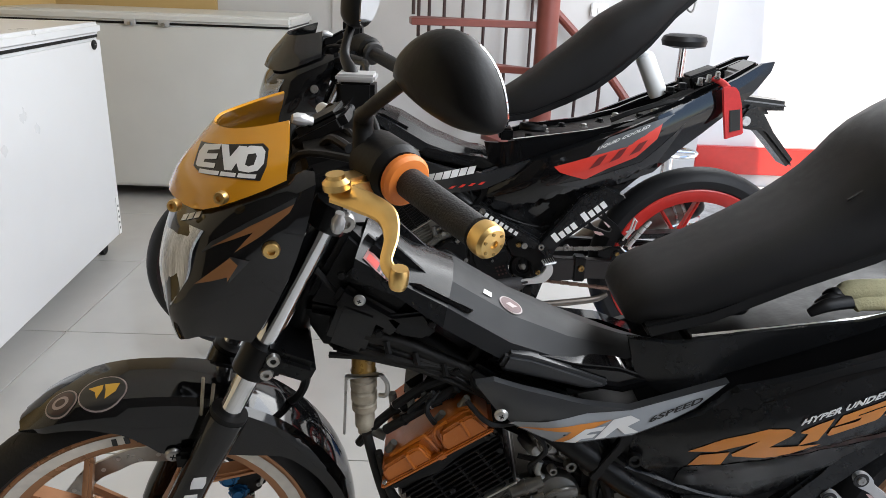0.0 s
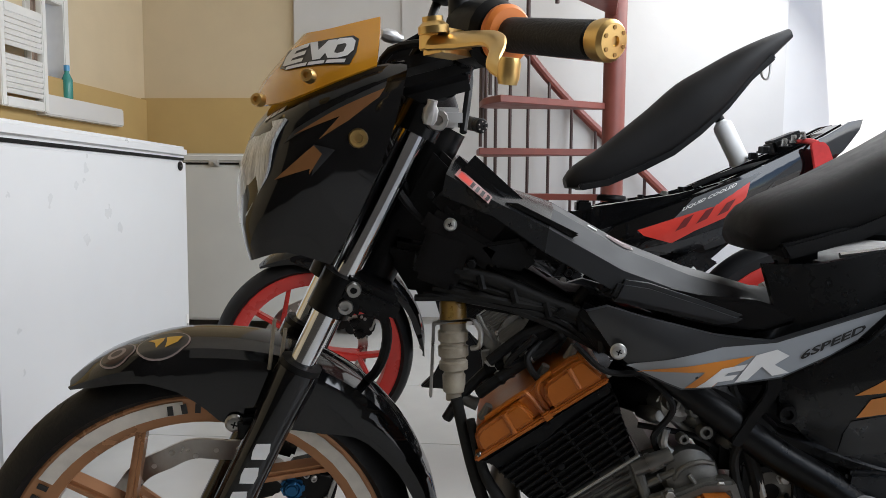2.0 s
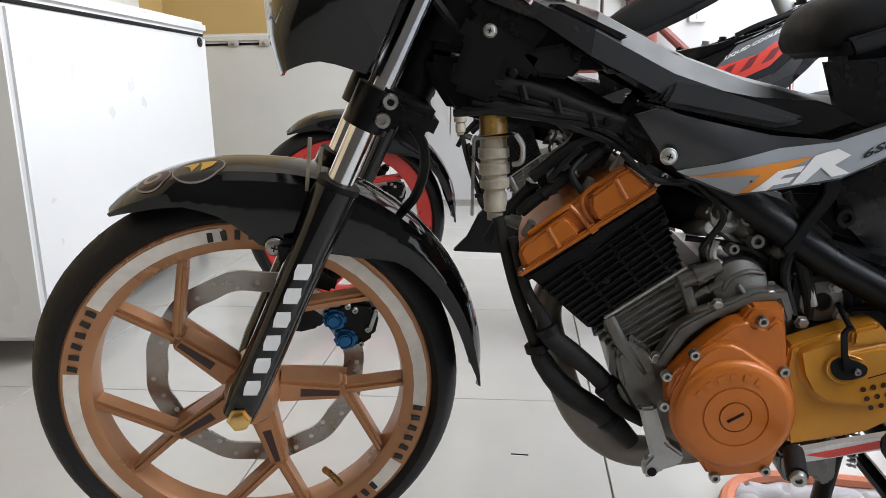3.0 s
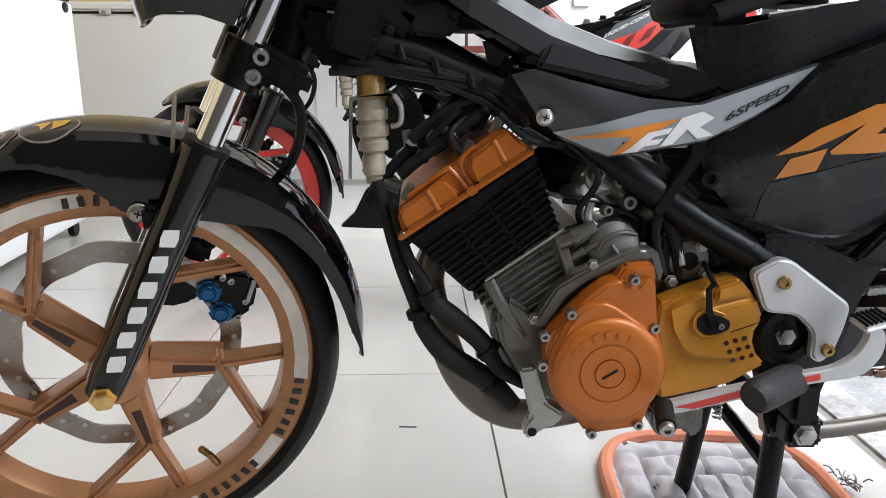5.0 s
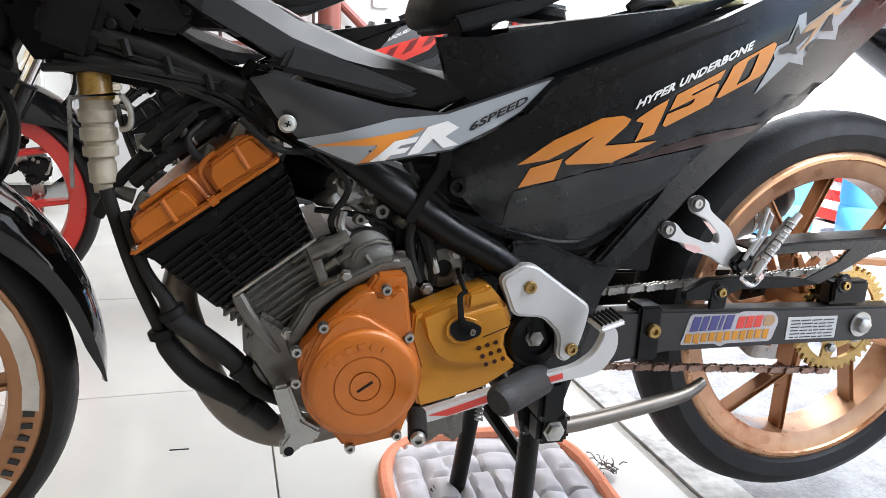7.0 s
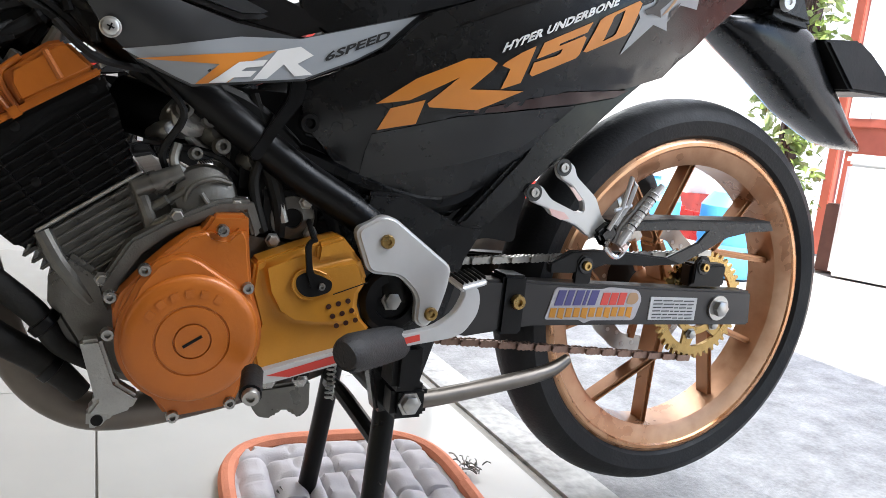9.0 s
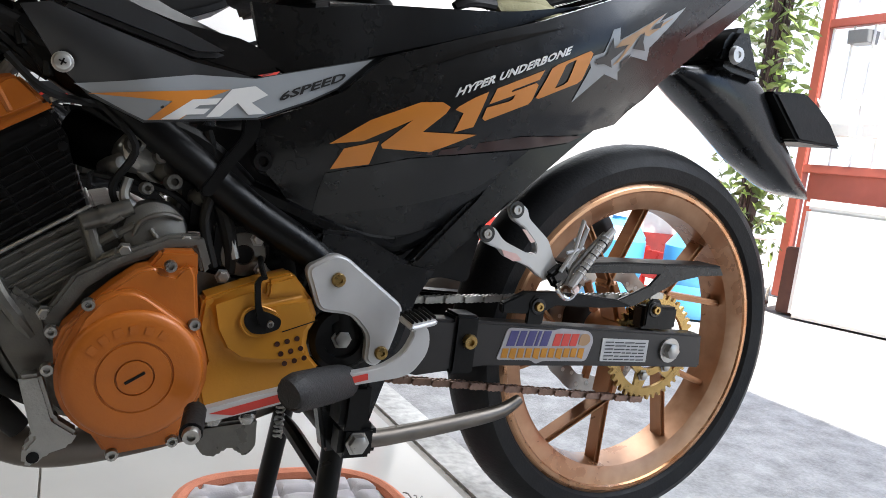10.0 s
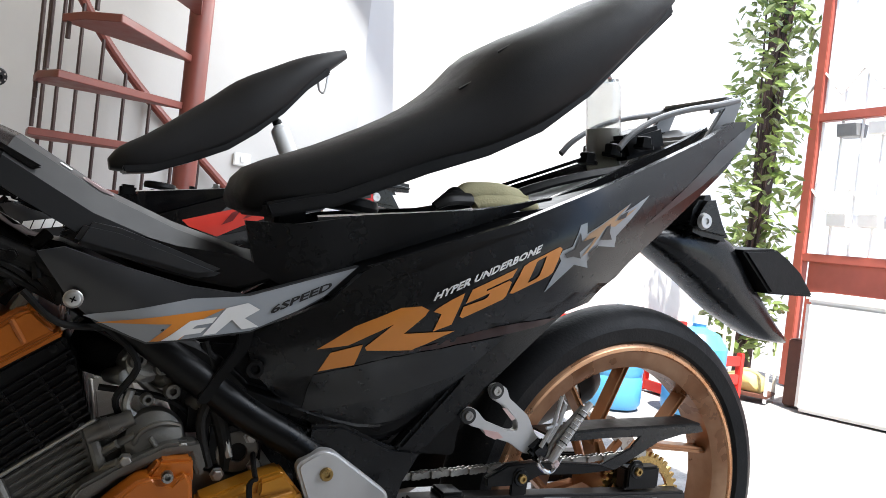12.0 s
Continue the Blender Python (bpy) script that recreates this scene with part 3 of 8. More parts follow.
# spiral stair
def spiral_stair():
    cx, cy, R = 0.934, 2.55, 0.61
    s = empty("spiral_stair", cx, cy, 0, "red oxide painted steel spiral stair with round balusters", "stair")
    part("pole", lathe([(0.10, 0), (0.10, 0.008), (0.050, 0.008), (0.050, 3.06), (0, 3.06)], (0, 0, 0), (0, 0, 1), 24), STAIR, s)
    def tz(a):
        return 0.899 + 0.0082 * (a - 175)
    def rz(a):
        return 0.905 + 0.00997 * (a - 76)
    for k in range(-4, 8):
        a0 = 175 + 25 * k
        z = tz(a0)
        if z < 0.12 or z > 3.0:
            continue
        u, v = radians(a0 - 13), radians(a0 + 13)
        b = bmesh.new()
        ring = [(0.045 * math.cos(u), 0.045 * math.sin(u)), (R * math.cos(u), R * math.sin(u)), (R * math.cos((u + v) / 2) * 1.02, R * math.sin((u + v) / 2) * 1.02), (R * math.cos(v), R * math.sin(v)), (0.045 * math.cos(v), 0.045 * math.sin(v))]
        f = b.faces.new([b.verts.new((x, y, z)) for x, y in ring])
        r = bmesh.ops.extrude_face_region(b, geom=[f])
        bmesh.ops.translate(b, verts=[q for q in r["geom"] if isinstance(q, bmesh.types.BMVert)], vec=(0, 0, -0.03))
        soften(b, 0.003, 1)
        part("tread", b, STAIR, s)
    for k in range(0, 19):
        a = 40 + 12.5 * k
        x, y = R * 0.985 * math.cos(radians(a)), R * 0.985 * math.sin(radians(a))
        z0, z1 = max(0.0, tz(a) - 0.01), max(min(3.05, rz(a)), max(0.0, tz(a)) + 0.1)
        part("baluster", tube([(x, y, z0), (x, y, z1)], 0.0085, 8, False), BARS, s)
    part("handrail", tube([(R * math.cos(radians(a)), R * math.sin(radians(a)), rz(a)) for a in range(36, 275, 12) if rz(a) < 3.03], 0.023, 10, True, sub=3), STAIR, s)
spiral_stair()
sb = empty("switch_box", 1.29, 3.188, 0.945, "small white wall switch box", "switch")
part("plate", box((0, -0.012, 0), (0.09, 0.024, 0.07), 0.005), WHITEP, sb)
part("rocker", box((0.0, -0.027, 0), (0.022, 0.008, 0.035), 0.002), WHITEP, sb)

# quilted mat under the stand
def quilted_mat():
    m = empty("mat", 0.858, 0.082, 0.0, "quilted white cloth mat with an orange edge", "mat")
    W, D = 0.158, 0.180
    b = bmesh.new()
    N, M = 72, 72
    grid = []
    for i in range(N + 1):
        row = []
        for j in range(M + 1):
            u, v = i / N * 2 - 1, j / M * 2 - 1
            k = 1 / max(1.0, (abs(u) ** 3.4 + abs(v) ** 3.4) ** (1 / 3.4))
            x, y = u * k * W, v * k * D
            rr = max(abs(u), abs(v))
            lanes = [abs(rr - g) * 0.17 for g in (0.36, 0.64, 0.92)]
            if rr > 0.36:
                lanes.append(abs(math.sin((u if abs(v) > abs(u) else v) * 9.0 + 0.5)) * 0.045)
            else:
                lanes.append(abs(math.sin(u * 14.0)) * 0.03)
            q = min(1.0, min(lanes) / 0.013)
            h = 0.004 + 0.016 * math.sqrt(q) * (1 - max(abs(u), abs(v)) ** 8) + 0.0025 * math.sin(x * 90 + y * 61) * math.sin(y * 70)
            row.append(b.verts.new((x, y, max(0.004, h))))
        grid.append(row)
    for u, v in zip(grid, grid[1:]):
        for j in range(M):
            b.faces.new((u[j], u[j + 1], v[j + 1], v[j]))
    bmesh.ops.solidify(b, geom=b.faces[:], thickness=0.003)
    part("quilted_top", b, MATC, m, "", 60)
    rim = []
    for k in range(41):
        a = 2 * math.pi * k / 40
        c, s_ = math.cos(a), math.sin(a)
        kk = 1 / (abs(c) ** 3.4 + abs(s_) ** 3.4) ** (1 / 3.4)
        rim.append((c * kk * (W + 0.004), s_ * kk * (D + 0.004), 0.010))
    part("edging", tube(rim, 0.0115, 8, True, sub=2), MATO, m, "orange piped edge")
    m.rotation_euler.z = radians(-4)
quilted_mat()
tb = bmesh.new()
for k in range(26):
    a, r0 = random.uniform(0, 6.28), random.uniform(0.0, 0.028)
    p0 = Vector((1.050 + r0 * math.cos(a) * 1.0, 0.125 + r0 * math.sin(a), 0.004 + random.uniform(0, 0.012)))
    d = Vector((random.uniform(-1, 1), random.uniform(-1, 1), random.uniform(-0.1, 0.25))) * 0.018
    tube([p0, p0 + d * 0.5 + Vector((0, 0, 0.004)), p0 + d], 0.0011, 4, True, tb, sub=2)
tagged(finish(tb, "wire_scrap", ALUD), "small tangle of grey wire scrap on the floor", "debris", "", "stuff")
tagged(finish(box((0.4, 0.33, 0.0008), (0.030, 0.002, 0.0012), 0, (0, 0, -4)), "floor_scratch", MATTE), "thin dark scrap lying on the tiles", "debris")

# ---- the yard ----
def plant(name, x, y, h, spread, count, seed, label, size=0.06):
    rnd = random.Random(seed)
    p = empty(name, x, y, 0, label, "plant")
    stem = bmesh.new()
    for k in range(5):
        a = k * 1.3
        tube([(0, 0, 0), (0.04 * math.cos(a), 0.04 * math.sin(a), h * 0.5), (spread * 0.4 * math.cos(a), spread * 0.4 * math.sin(a), h * 0.92)], [0.012, 0.008, 0.004], 6, True, stem, sub=3)
    part("stem", stem, BARS, p)
    lv = bmesh.new()
    for k in range(count):
        z = h * rnd.uniform(0.06, 1.0)
        a, r = rnd.uniform(0, 6.28), spread * rnd.uniform(0.1, 1.0) ** 0.7
        c = Vector((r * math.cos(a), r * math.sin(a), z))
        e = Euler((rnd.uniform(-1.3, 1.3), rnd.uniform(-1.3, 1.3), rnd.uniform(0, 6.28)))
        s = size * rnd.uniform(0.6, 1.3)
        vs = [lv.verts.new(c + e.to_matrix() @ Vector(q) * s) for q in ((0, -0.9, 0), (0.38, -0.2, 0.06), (0.3, 0.4, 0.02), (0, 1.0, -0.12), (-0.3, 0.4, 0.02), (-0.38, -0.2, 0.06))]
        lv.faces.new(vs[:4]), lv.faces.new((vs[0], vs[3], vs[4], vs[5]))
    lf = part("foliage", lv, LEAF, p)
    lf["kind"] = "stuff"
    return p

def yard():
    # post with a climber
    structure("gate_post", box((4.34, 2.40, 1.5), (0.09, 0.09, 3.0), 0.008), BARS, "yard post behind the climber")
    plant("climbing_plant", 4.24, 2.34, 2.8, 0.24, 1500, 3, "leafy green climber hanging down a post", 0.045)
    # gate: red frame, white bars, scroll work
    g = empty("yard_gate", 4.45, 0.95, 0, "red painted steel gate with white bars and zigzag ornament", "gate")
    def bar(name, c, s, m):
        part(name, box((c[0], c[1], c[2]), s, 0.004), m, g)
    for y in (-2.3, -1.15, 0.0, 1.2):
        bar("upright", (0, y, 1.25), (0.06, 0.06, 2.5), GATER)
    for z in (0.08, 0.78, 1.62, 2.45):
        bar("rail", (0, -0.55, z), (0.05, 3.5, 0.05), GATER)
    for y in (-1.72, -0.57, 0.6):
        bar("panel", (0, y, 0.43), (0.012, 1.08, 0.66), GATER)
    for k in range(28):
        y = -2.22 + 0.125 * k
        part("bar", tube([(0.0, y, 0.8), (0.0, y, 2.45)], 0.008, 6, False), WHITEP, g)
    for z0 in (1.05, 1.75):
        for k in range(14):
            y = -2.2 + 0.25 * k
            part("zigzag", tube([(-0.012, y, z0), (-0.012, y + 0.125, z0 + 0.14), (-0.012, y + 0.25, z0)], 0.009, 6, False), WHITEP, g)
    for k in range(12):
        for z0 in (0.97, 1.49):
            y = -1.12 + 0.19 * k
            part("planter", slab([(-0.045, z0), (0.045, z0), (0.055, z0 + 0.075), (-0.055, z0 + 0.075)], y - 0.062, y + 0.062, 0.004, 1), WHITEP if (k + (z0 > 1)) % 3 else RAILG, g)
    # grille behind the gate and far house front
    structure("far_house", box((9.0, 0.0, 3.4), (0.3, 16.0, 7.0), 0.01), WALLW, "white house front across the street")
    structure("grille_plinth", box((5.4, 0.9, 0.37), (0.12, 1.0, 0.76), 0.01), GATER, "low red wall under the grille")
    w = empty("grille", 5.4, 0.9, 0, "dark window grille beyond the gate", "grille")
    for k in range(9):
        part("bar", tube([(0, -0.4 + 0.1 * k, 0.75), (0, -0.4 + 0.1 * k, 1.5)], 0.01, 6, False), BARS, w)
    for k in range(7):
        part("bar", tube([(0, -0.42, 0.78 + 0.11 * k), (0, 0.42, 0.78 + 0.11 * k)], 0.008, 6, False), BARS, w)
    # white tub, aqua water jugs, crate frame
    c = empty("storage_box", 4.08, 1.36, 0, "large white plastic storage box", "box")
    c.rotation_euler = (0, 0, radians(22))
    part("body", box((0, 0, 0.275), (0.46, 0.62, 0.55), 0.02), WHITEP, c)
    part("lid", box((0, 0, 0.565), (0.468, 0.628, 0.05), 0.015), WHITEP, c)
    for k, (x, y) in enumerate(((2.72, 1.70), (2.95, 1.95), (3.05, 1.55))):
        j = empty("water_jug", x, y, 0, "aqua blue plastic water jug", "jug", "water jugs in the yard")
        part("body", lathe([(0, 0), (0.12, 0), (0.13, 0.02), (0.13, 0.12), (0.124, 0.14), (0.13, 0.16), (0.13, 0.30), (0.09, 0.36), (0.03, 0.385), (0.03, 0.41), (0, 0.41)], (0, 0, 0), (0, 0, 1), 24), AQUA, j)
        part("cap", lathe([(0.034, 0.40), (0.034, 0.435), (0, 0.435)], (0, 0, 0), (0, 0, 1), 16), WHITEP, j)
    r = empty("red_crate", 3.35, 1.85, 0, "red slatted plastic crate standing in the yard", "crate")
    for z in (0.03, 0.12, 0.21):
        part("slat", box((0, -0.15, z), (0.34, 0.015, 0.05), 0.003), RED, r)
        part("slat", box((-0.17, 0, z), (0.015, 0.30, 0.05), 0.003), RED, r)
    for sx in (-1, 1):
        for sy in (-1, 1):
            part("corner", box((sx * 0.165, sy * 0.145, 0.125), (0.03, 0.03, 0.25), 0.004), RED, r)
    part("bottom", box((0, 0, 0.012), (0.34, 0.30, 0.02), 0.003), RED, r)
    # low rack with a yellow bag on it, and a brown block beside it
    k = empty("low_rack", 3.75, 1.83, 0, "low pale pipe rack with a wooden shelf", "rack")
    k.rotation_euler = (0, 0, radians(-63))
    for x in (-0.13, 0.10):
        for y in (-0.09, 0.09):
            part("post", tube([(x, y, 0), (x, y, 0.37)], 0.009, 8, False), WHITEP, k)
    for y in (-0.09, 0.09):
        part("rail", tube([(-0.13, y, 0.365), (0.10, y, 0.365)], 0.009, 8, False), WHITEP, k)
    part("shelf", box((-0.015, 0, 0.030), (0.25, 0.20, 0.018), 0.003), WOODB, k)
    sack = bmesh.new()
    bmesh.ops.create_icosphere(sack, subdivisions=3, radius=1.0)
    for v in sack.verts:
        u = v.co.copy()
        f = 1 + 0.10 * math.sin(5 * u.x + 2 * u.z) + 0.07 * math.sin(7 * u.y - 3 * u.x)
        v.co = Vector((u.x * 0.105 * f, u.y * 0.080 * f, max(-0.045, u.z * 0.060 * f)))
    bag = finish(sack, "plastic_bag", BAGY)
    bag.location, bag.rotation_euler = (3.745, 1.84, 0.0845), (0, 0, radians(-63))
    tagged(bag, "crumpled pale yellow plastic bag on the rack", "bag")
    blk = finish(box((0, 0, 0.17), (0.10, 0.12, 0.34), 0.006), "wooden_block", WOODB)
    blk.location, blk.rotation_euler = (3.90, 1.665, 0), (0, 0, radians(-63))
    tagged(blk, "dark reddish brown block standing beside the rack", "block")
yard()

def bar_stool(x, y):
    s = empty("bar_stool", x, y, 0, "black round bar stool on a chrome post", "stool")
    part("seat", lathe([(0, 0.862), (0.07, 0.866), (0.094, 0.858), (0.103, 0.838), (0.097, 0.815), (0.05, 0.805), (0, 0.805)], (0, 0, 0), (0, 0, 1), 28), MATTE, s, "black padded seat")
    part("post", lathe([(0.018, 0.81), (0.018, 0.30), (0.026, 0.29), (0.026, 0.02)], (0, 0, 0), (0, 0, 1), 18), CHROME, s)
    part("base", lathe([(0.03, 0.04), (0.14, 0.022), (0.19, 0.012), (0.195, 0.0), (0, 0)], (0, 0, 0), (0, 0, 1), 36), CHROME, s)
    part("foot_ring", tube([(0.13 * math.cos(k * math.pi / 12), 0.13 * math.sin(k * math.pi / 12), 0.32) for k in range(25)], 0.009, 8, False), CHROME, s)
    part("ring_arm", tube([(-0.13, 0, 0.32), (0.13, 0, 0.32)], 0.007, 8, False), CHROME, s)
bar_stool(1.58, 2.62)


# ---- the motorcycles ----
HEAD = Vector((0.097, 0, 0.272))
RAKE = Vector((math.sin(radians(27)), 0, math.cos(radians(27))))
STEER = Matrix.Translation(HEAD) @ Matrix.Rotation(radians(15.5), 4, RAKE) @ Matrix.Translation(-HEAD)

def soft(v, k=0.03):
    """Ramps up smoothly from nought."""
    return 0.5 * (v + math.sqrt(v * v + k * k)) - 0.5 * k

def cover_face(x, z):
    """Outer face of the moulded side cover: a ridge along the lettering, falling away above and below."""
    d = 0.585 + 0.46 * (x - 0.87) - z
    y = 0.146 - 0.40 * soft(d, 0.02) - 0.30 * soft(-d, 0.02) - 0.25 * soft(x - 1.08, 0.06) - 0.42 * soft(0.84 - x, 0.06)
    e = 0.055 + 0.10 * (x - 0.85)
    if d > e:
        y -= 0.007 * min(1.0, (d - e) / 0.010)
    return -max(y, 0.045)

def panel_face(x, z):
    """Leg panel: a crease runs down from its front corner; the part ahead of it turns inwards."""
    d = (0.603 - 0.72 * (x - 0.530)) - z
    y = 0.121 - 0.030 * max(0, x - 0.58) - 0.30 * max(0, z - (0.603 - 0.27 * (x - 0.53)) + 0.012) * min(1.0, max(0.0, (0.66 - x) / 0.06))
    if x < 0.63:
        y -= 0.40 * soft(d - 0.004, 0.006)
    return -y

def wheel(name, m, parent, rim_mat, lip_mat, phase, disc_side, front):
    hub = part(name, turn(lathe([(0.0, -0.05), (0.026, -0.05), (0.03, -0.045), (0.034, -0.02), (0.034, 0.02), (0.03, 0.045), (0.026, 0.05), (0, 0.05)], (0, 0, 0), (0, 1, 0), 28), m), rim_mat, parent)
    hw = 0.036 if front else 0.042
    T = 0.256 if front else 0.273
    prof = [(0.219, -0.030 * (0.76 if front else 1.0)), (0.226, -hw * 0.92), (T - 0.028, -hw), (T - 0.016, -hw * 0.86), (T - 0.006, -hw * 0.55), (T, -hw * 0.18), (T, hw * 0.18), (T - 0.006, hw * 0.55), (T - 0.016, hw * 0.86), (T - 0.028, hw), (0.226, hw * 0.92), (0.219, 0.030 * (0.76 if front else 1.0))]
    ty = part("tyre", turn(lathe(prof, (0, 0, 0), (0, 1, 0), 88, closed=True), m), RUBBER, hub)
    gb = bmesh.new()
    for k in range(44):
        a = 2 * math.pi * k / 44
        for s in (-1, 1):
            aa = a + (0.07 if s > 0 else 0)
            p = [Vector(((T - 0.0013 - 0.0045 * q * q) * math.cos(aa + 0.05 * q), s * (0.004 + hw * 0.24 * q), (T - 0.0013 - 0.0045 * q * q) * math.sin(aa + 0.05 * q))) for q in (0, 0.7, 1.5)]
            tube(p, 0.0022, 4, False, gb)
    part("tread_groove", turn(gb, m), MATTE, ty)
    ry = 0.76 if front else 1.0
    rp = [(0.2225, -0.033), (0.2185, -0.0355), (0.192, -0.030), (0.186, -0.025), (0.184, 0.0), (0.186, 0.025), (0.192, 0.030), (0.2185, 0.0355), (0.2225, 0.033), (0.210, 0.0)]
    part("rim", turn(lathe([(a, b * ry) for a, b in rp], (0, 0, 0), (0, 1, 0), 80, closed=True), m), BRONZEW if rim_mat is BRONZE and not front else rim_mat, hub)
    # paler ring added to carry the rim's bright reflections as colour
    if not front and lip_mat is None and rim_mat is BRONZE:
        part("pale_lip", turn(lathe([(0.2190, -0.0350), (0.2165, -0.0366), (0.2120, -0.0364), (0.2100, -0.0335), (0.2130, -0.0310)], (0, 0, 0), (0, 1, 0), 80, closed=True), m), POLISH, hub, "pale rim lip with its highlights in the colour")
    for k in range(5):
        a0 = radians(phase + 72 * k)
        def pt(r, a):
            return (r * math.cos(a), r * math.sin(a))
        sp = bmesh.new()
        w = 0.0165 if front else 0.012
        na = pt(0.112 if front else 0.092, a0)
        side = Vector((-math.sin(a0), math.cos(a0)))
        slab([(0.028 * math.cos(a0) - w * side.x, 0.028 * math.sin(a0) - w * side.y), (na[0] - w * 0.62 * side.x, na[1] - w * 0.62 * side.y), (na[0] + w * 0.62 * side.x, na[1] + w * 0.62 * side.y), (0.028 * math.cos(a0) + w * side.x, 0.028 * math.sin(a0) + w * side.y)], -0.020, 0.020, 0.005, 2, sp)
        for d in (-29, 4):
            e = pt(0.191, a0 + radians(d))
            v = (Vector(e) - Vector(na)).normalized()
            nn = Vector((-v.y, v.x)) * (0.0062 if front else 0.0048)
            st = Vector(na) - v * 0.012
            slab([(st.x - nn.x, st.y - nn.y), (e[0] - nn.x * 0.9, e[1] - nn.y * 0.9), (e[0] + nn.x * 0.9, e[1] + nn.y * 0.9), (st.x + nn.x, st.y + nn.y)], -0.015, 0.015, 0.004, 2, sp)
        arm_o = part("spoke", turn(sp, m), rim_mat, hub)
        if front and lip_mat:
            # dark brown plate paints the shade of a recess; the spoke is not hollowed
            pk = slab([(0.058 * math.cos(a0) - 0.0055 * side.x, 0.058 * math.sin(a0) - 0.0055 * side.y), (0.106 * math.cos(a0) - 0.0035 * side.x, 0.106 * math.sin(a0) - 0.0035 * side.y), (0.106 * math.cos(a0) + 0.0035 * side.x, 0.106 * math.sin(a0) + 0.0035 * side.y), (0.058 * math.cos(a0) + 0.0055 * side.x, 0.058 * math.sin(a0) + 0.0055 * side.y)], -0.0206, -0.018, 0.0)
            part("spoke_pocket", turn(pk, m), BROWND, arm_o)
    if lip_mat:
        for a0, a1, mm in ((93, 142, lip_mat), (167, 222, lip_mat), (-10, 72, lip_mat), (238, 290, lip_mat), (312, 326, lip_mat)):
            lb = bmesh.new()
            n = 10
            ri, ro = [], []
            for q in range(n + 1):
                a = radians(a0 + (a1 - a0) * q / n)
                ri.append((0.199 * math.cos(a), 0.199 * math.sin(a)))
                ro.append((0.2155 * math.cos(a), 0.2155 * math.sin(a)))
            vi = [lb.verts.new((x, -0.0324 * ry - 0.0003, z)) for x, z in ri]
            vo = [lb.verts.new((x, -0.0362 * ry - 0.0003, z)) for x, z in ro]
            for q in range(n):
                lb.faces.new((vi[q], vi[q + 1], vo[q + 1], vo[q]))
            part("rim_decal", turn(lb, m), mm, hub, "worn cream rim sticker")
        for a0 in (144, 328, 76, 292):
            for q in range(6):
                a = radians(a0 + 4.2 * q)
                c = Vector((0.206 * math.cos(a), -0.0345 * ry - 0.0004, 0.206 * math.sin(a)))
                b = box((0, 0, 0), (0.0062, 0.0012, 0.0115), 0, None)
                bmesh.ops.rotate(b, verts=b.verts, matrix=Matrix.Rotation(-a - math.pi / 2 + 0.16 * ((q % 2) - 0.5), 3, "Y"))
                bmesh.ops.translate(b, verts=b.verts, vec=c)
                part("print_bar", turn(b, m), BLACKD, hub)
    # drilled wave disc
    ys = (0.037 if front else 0.046) * disc_side
    db = bmesh.new()
    n = 120
    R0 = 0.138 if front else 0.1
    rings = []
    for y in (ys - 0.002, ys + 0.002):
        rings.append(([db.verts.new(((R0 + 0.0014 * math.sin(12 * a)) * math.cos(a), y, (R0 + 0.0014 * math.sin(12 * a)) * math.sin(a))) for a in [2 * math.pi * k / n for k in range(n)]],
                      [db.verts.new(((R0 - 0.026 + 0.0016 * math.sin(12 * a)) * math.cos(a), y, (R0 - 0.026 + 0.0016 * math.sin(12 * a)) * math.sin(a))) for a in [2 * math.pi * k / n for k in range(n)]]))
    (o0, i0), (o1, i1) = rings
    for k in range(n):
        j = (k + 1) % n
        db.faces.new((o0[k], o0[j], i0[j], i0[k])), db.faces.new((o1[k], i1[k], i1[j], o1[j]))
        db.faces.new((o0[k], o1[k], o1[j], o0[j])), db.faces.new((i0[k], i0[j], i1[j], i1[k]))
    disc = part("brake_disc", turn(db, m), DISC, hub)
    # white plugs imitate light seen through drilled holes; the disc is not pierced
    for k in range(30):
        hb = bmesh.new()
        a = 2 * math.pi * k / 30
        r = R0 - 0.009 - 0.006 * (k % 3)
        lathe([(0, -0.0026), (0.0033, -0.0026), (0.0033, 0.0026), (0, 0.0026)], (r * math.cos(a), ys, r * math.sin(a)), (0, 1, 0), 8, hb)
        part("drill_hole", turn(hb, m), WHITED, disc)
    cb = bmesh.new()
    for k in range(5):
        a = radians(phase + 72 * k)
        tube([(0.03 * math.cos(a), ys, 0.03 * math.sin(a)), ((R0 - 0.022) * math.cos(a), ys, (R0 - 0.022) * math.sin(a))], 0.007, 6, False, cb)
    part("disc_carrier", turn(cb, m), rim_mat, disc)
    return hub

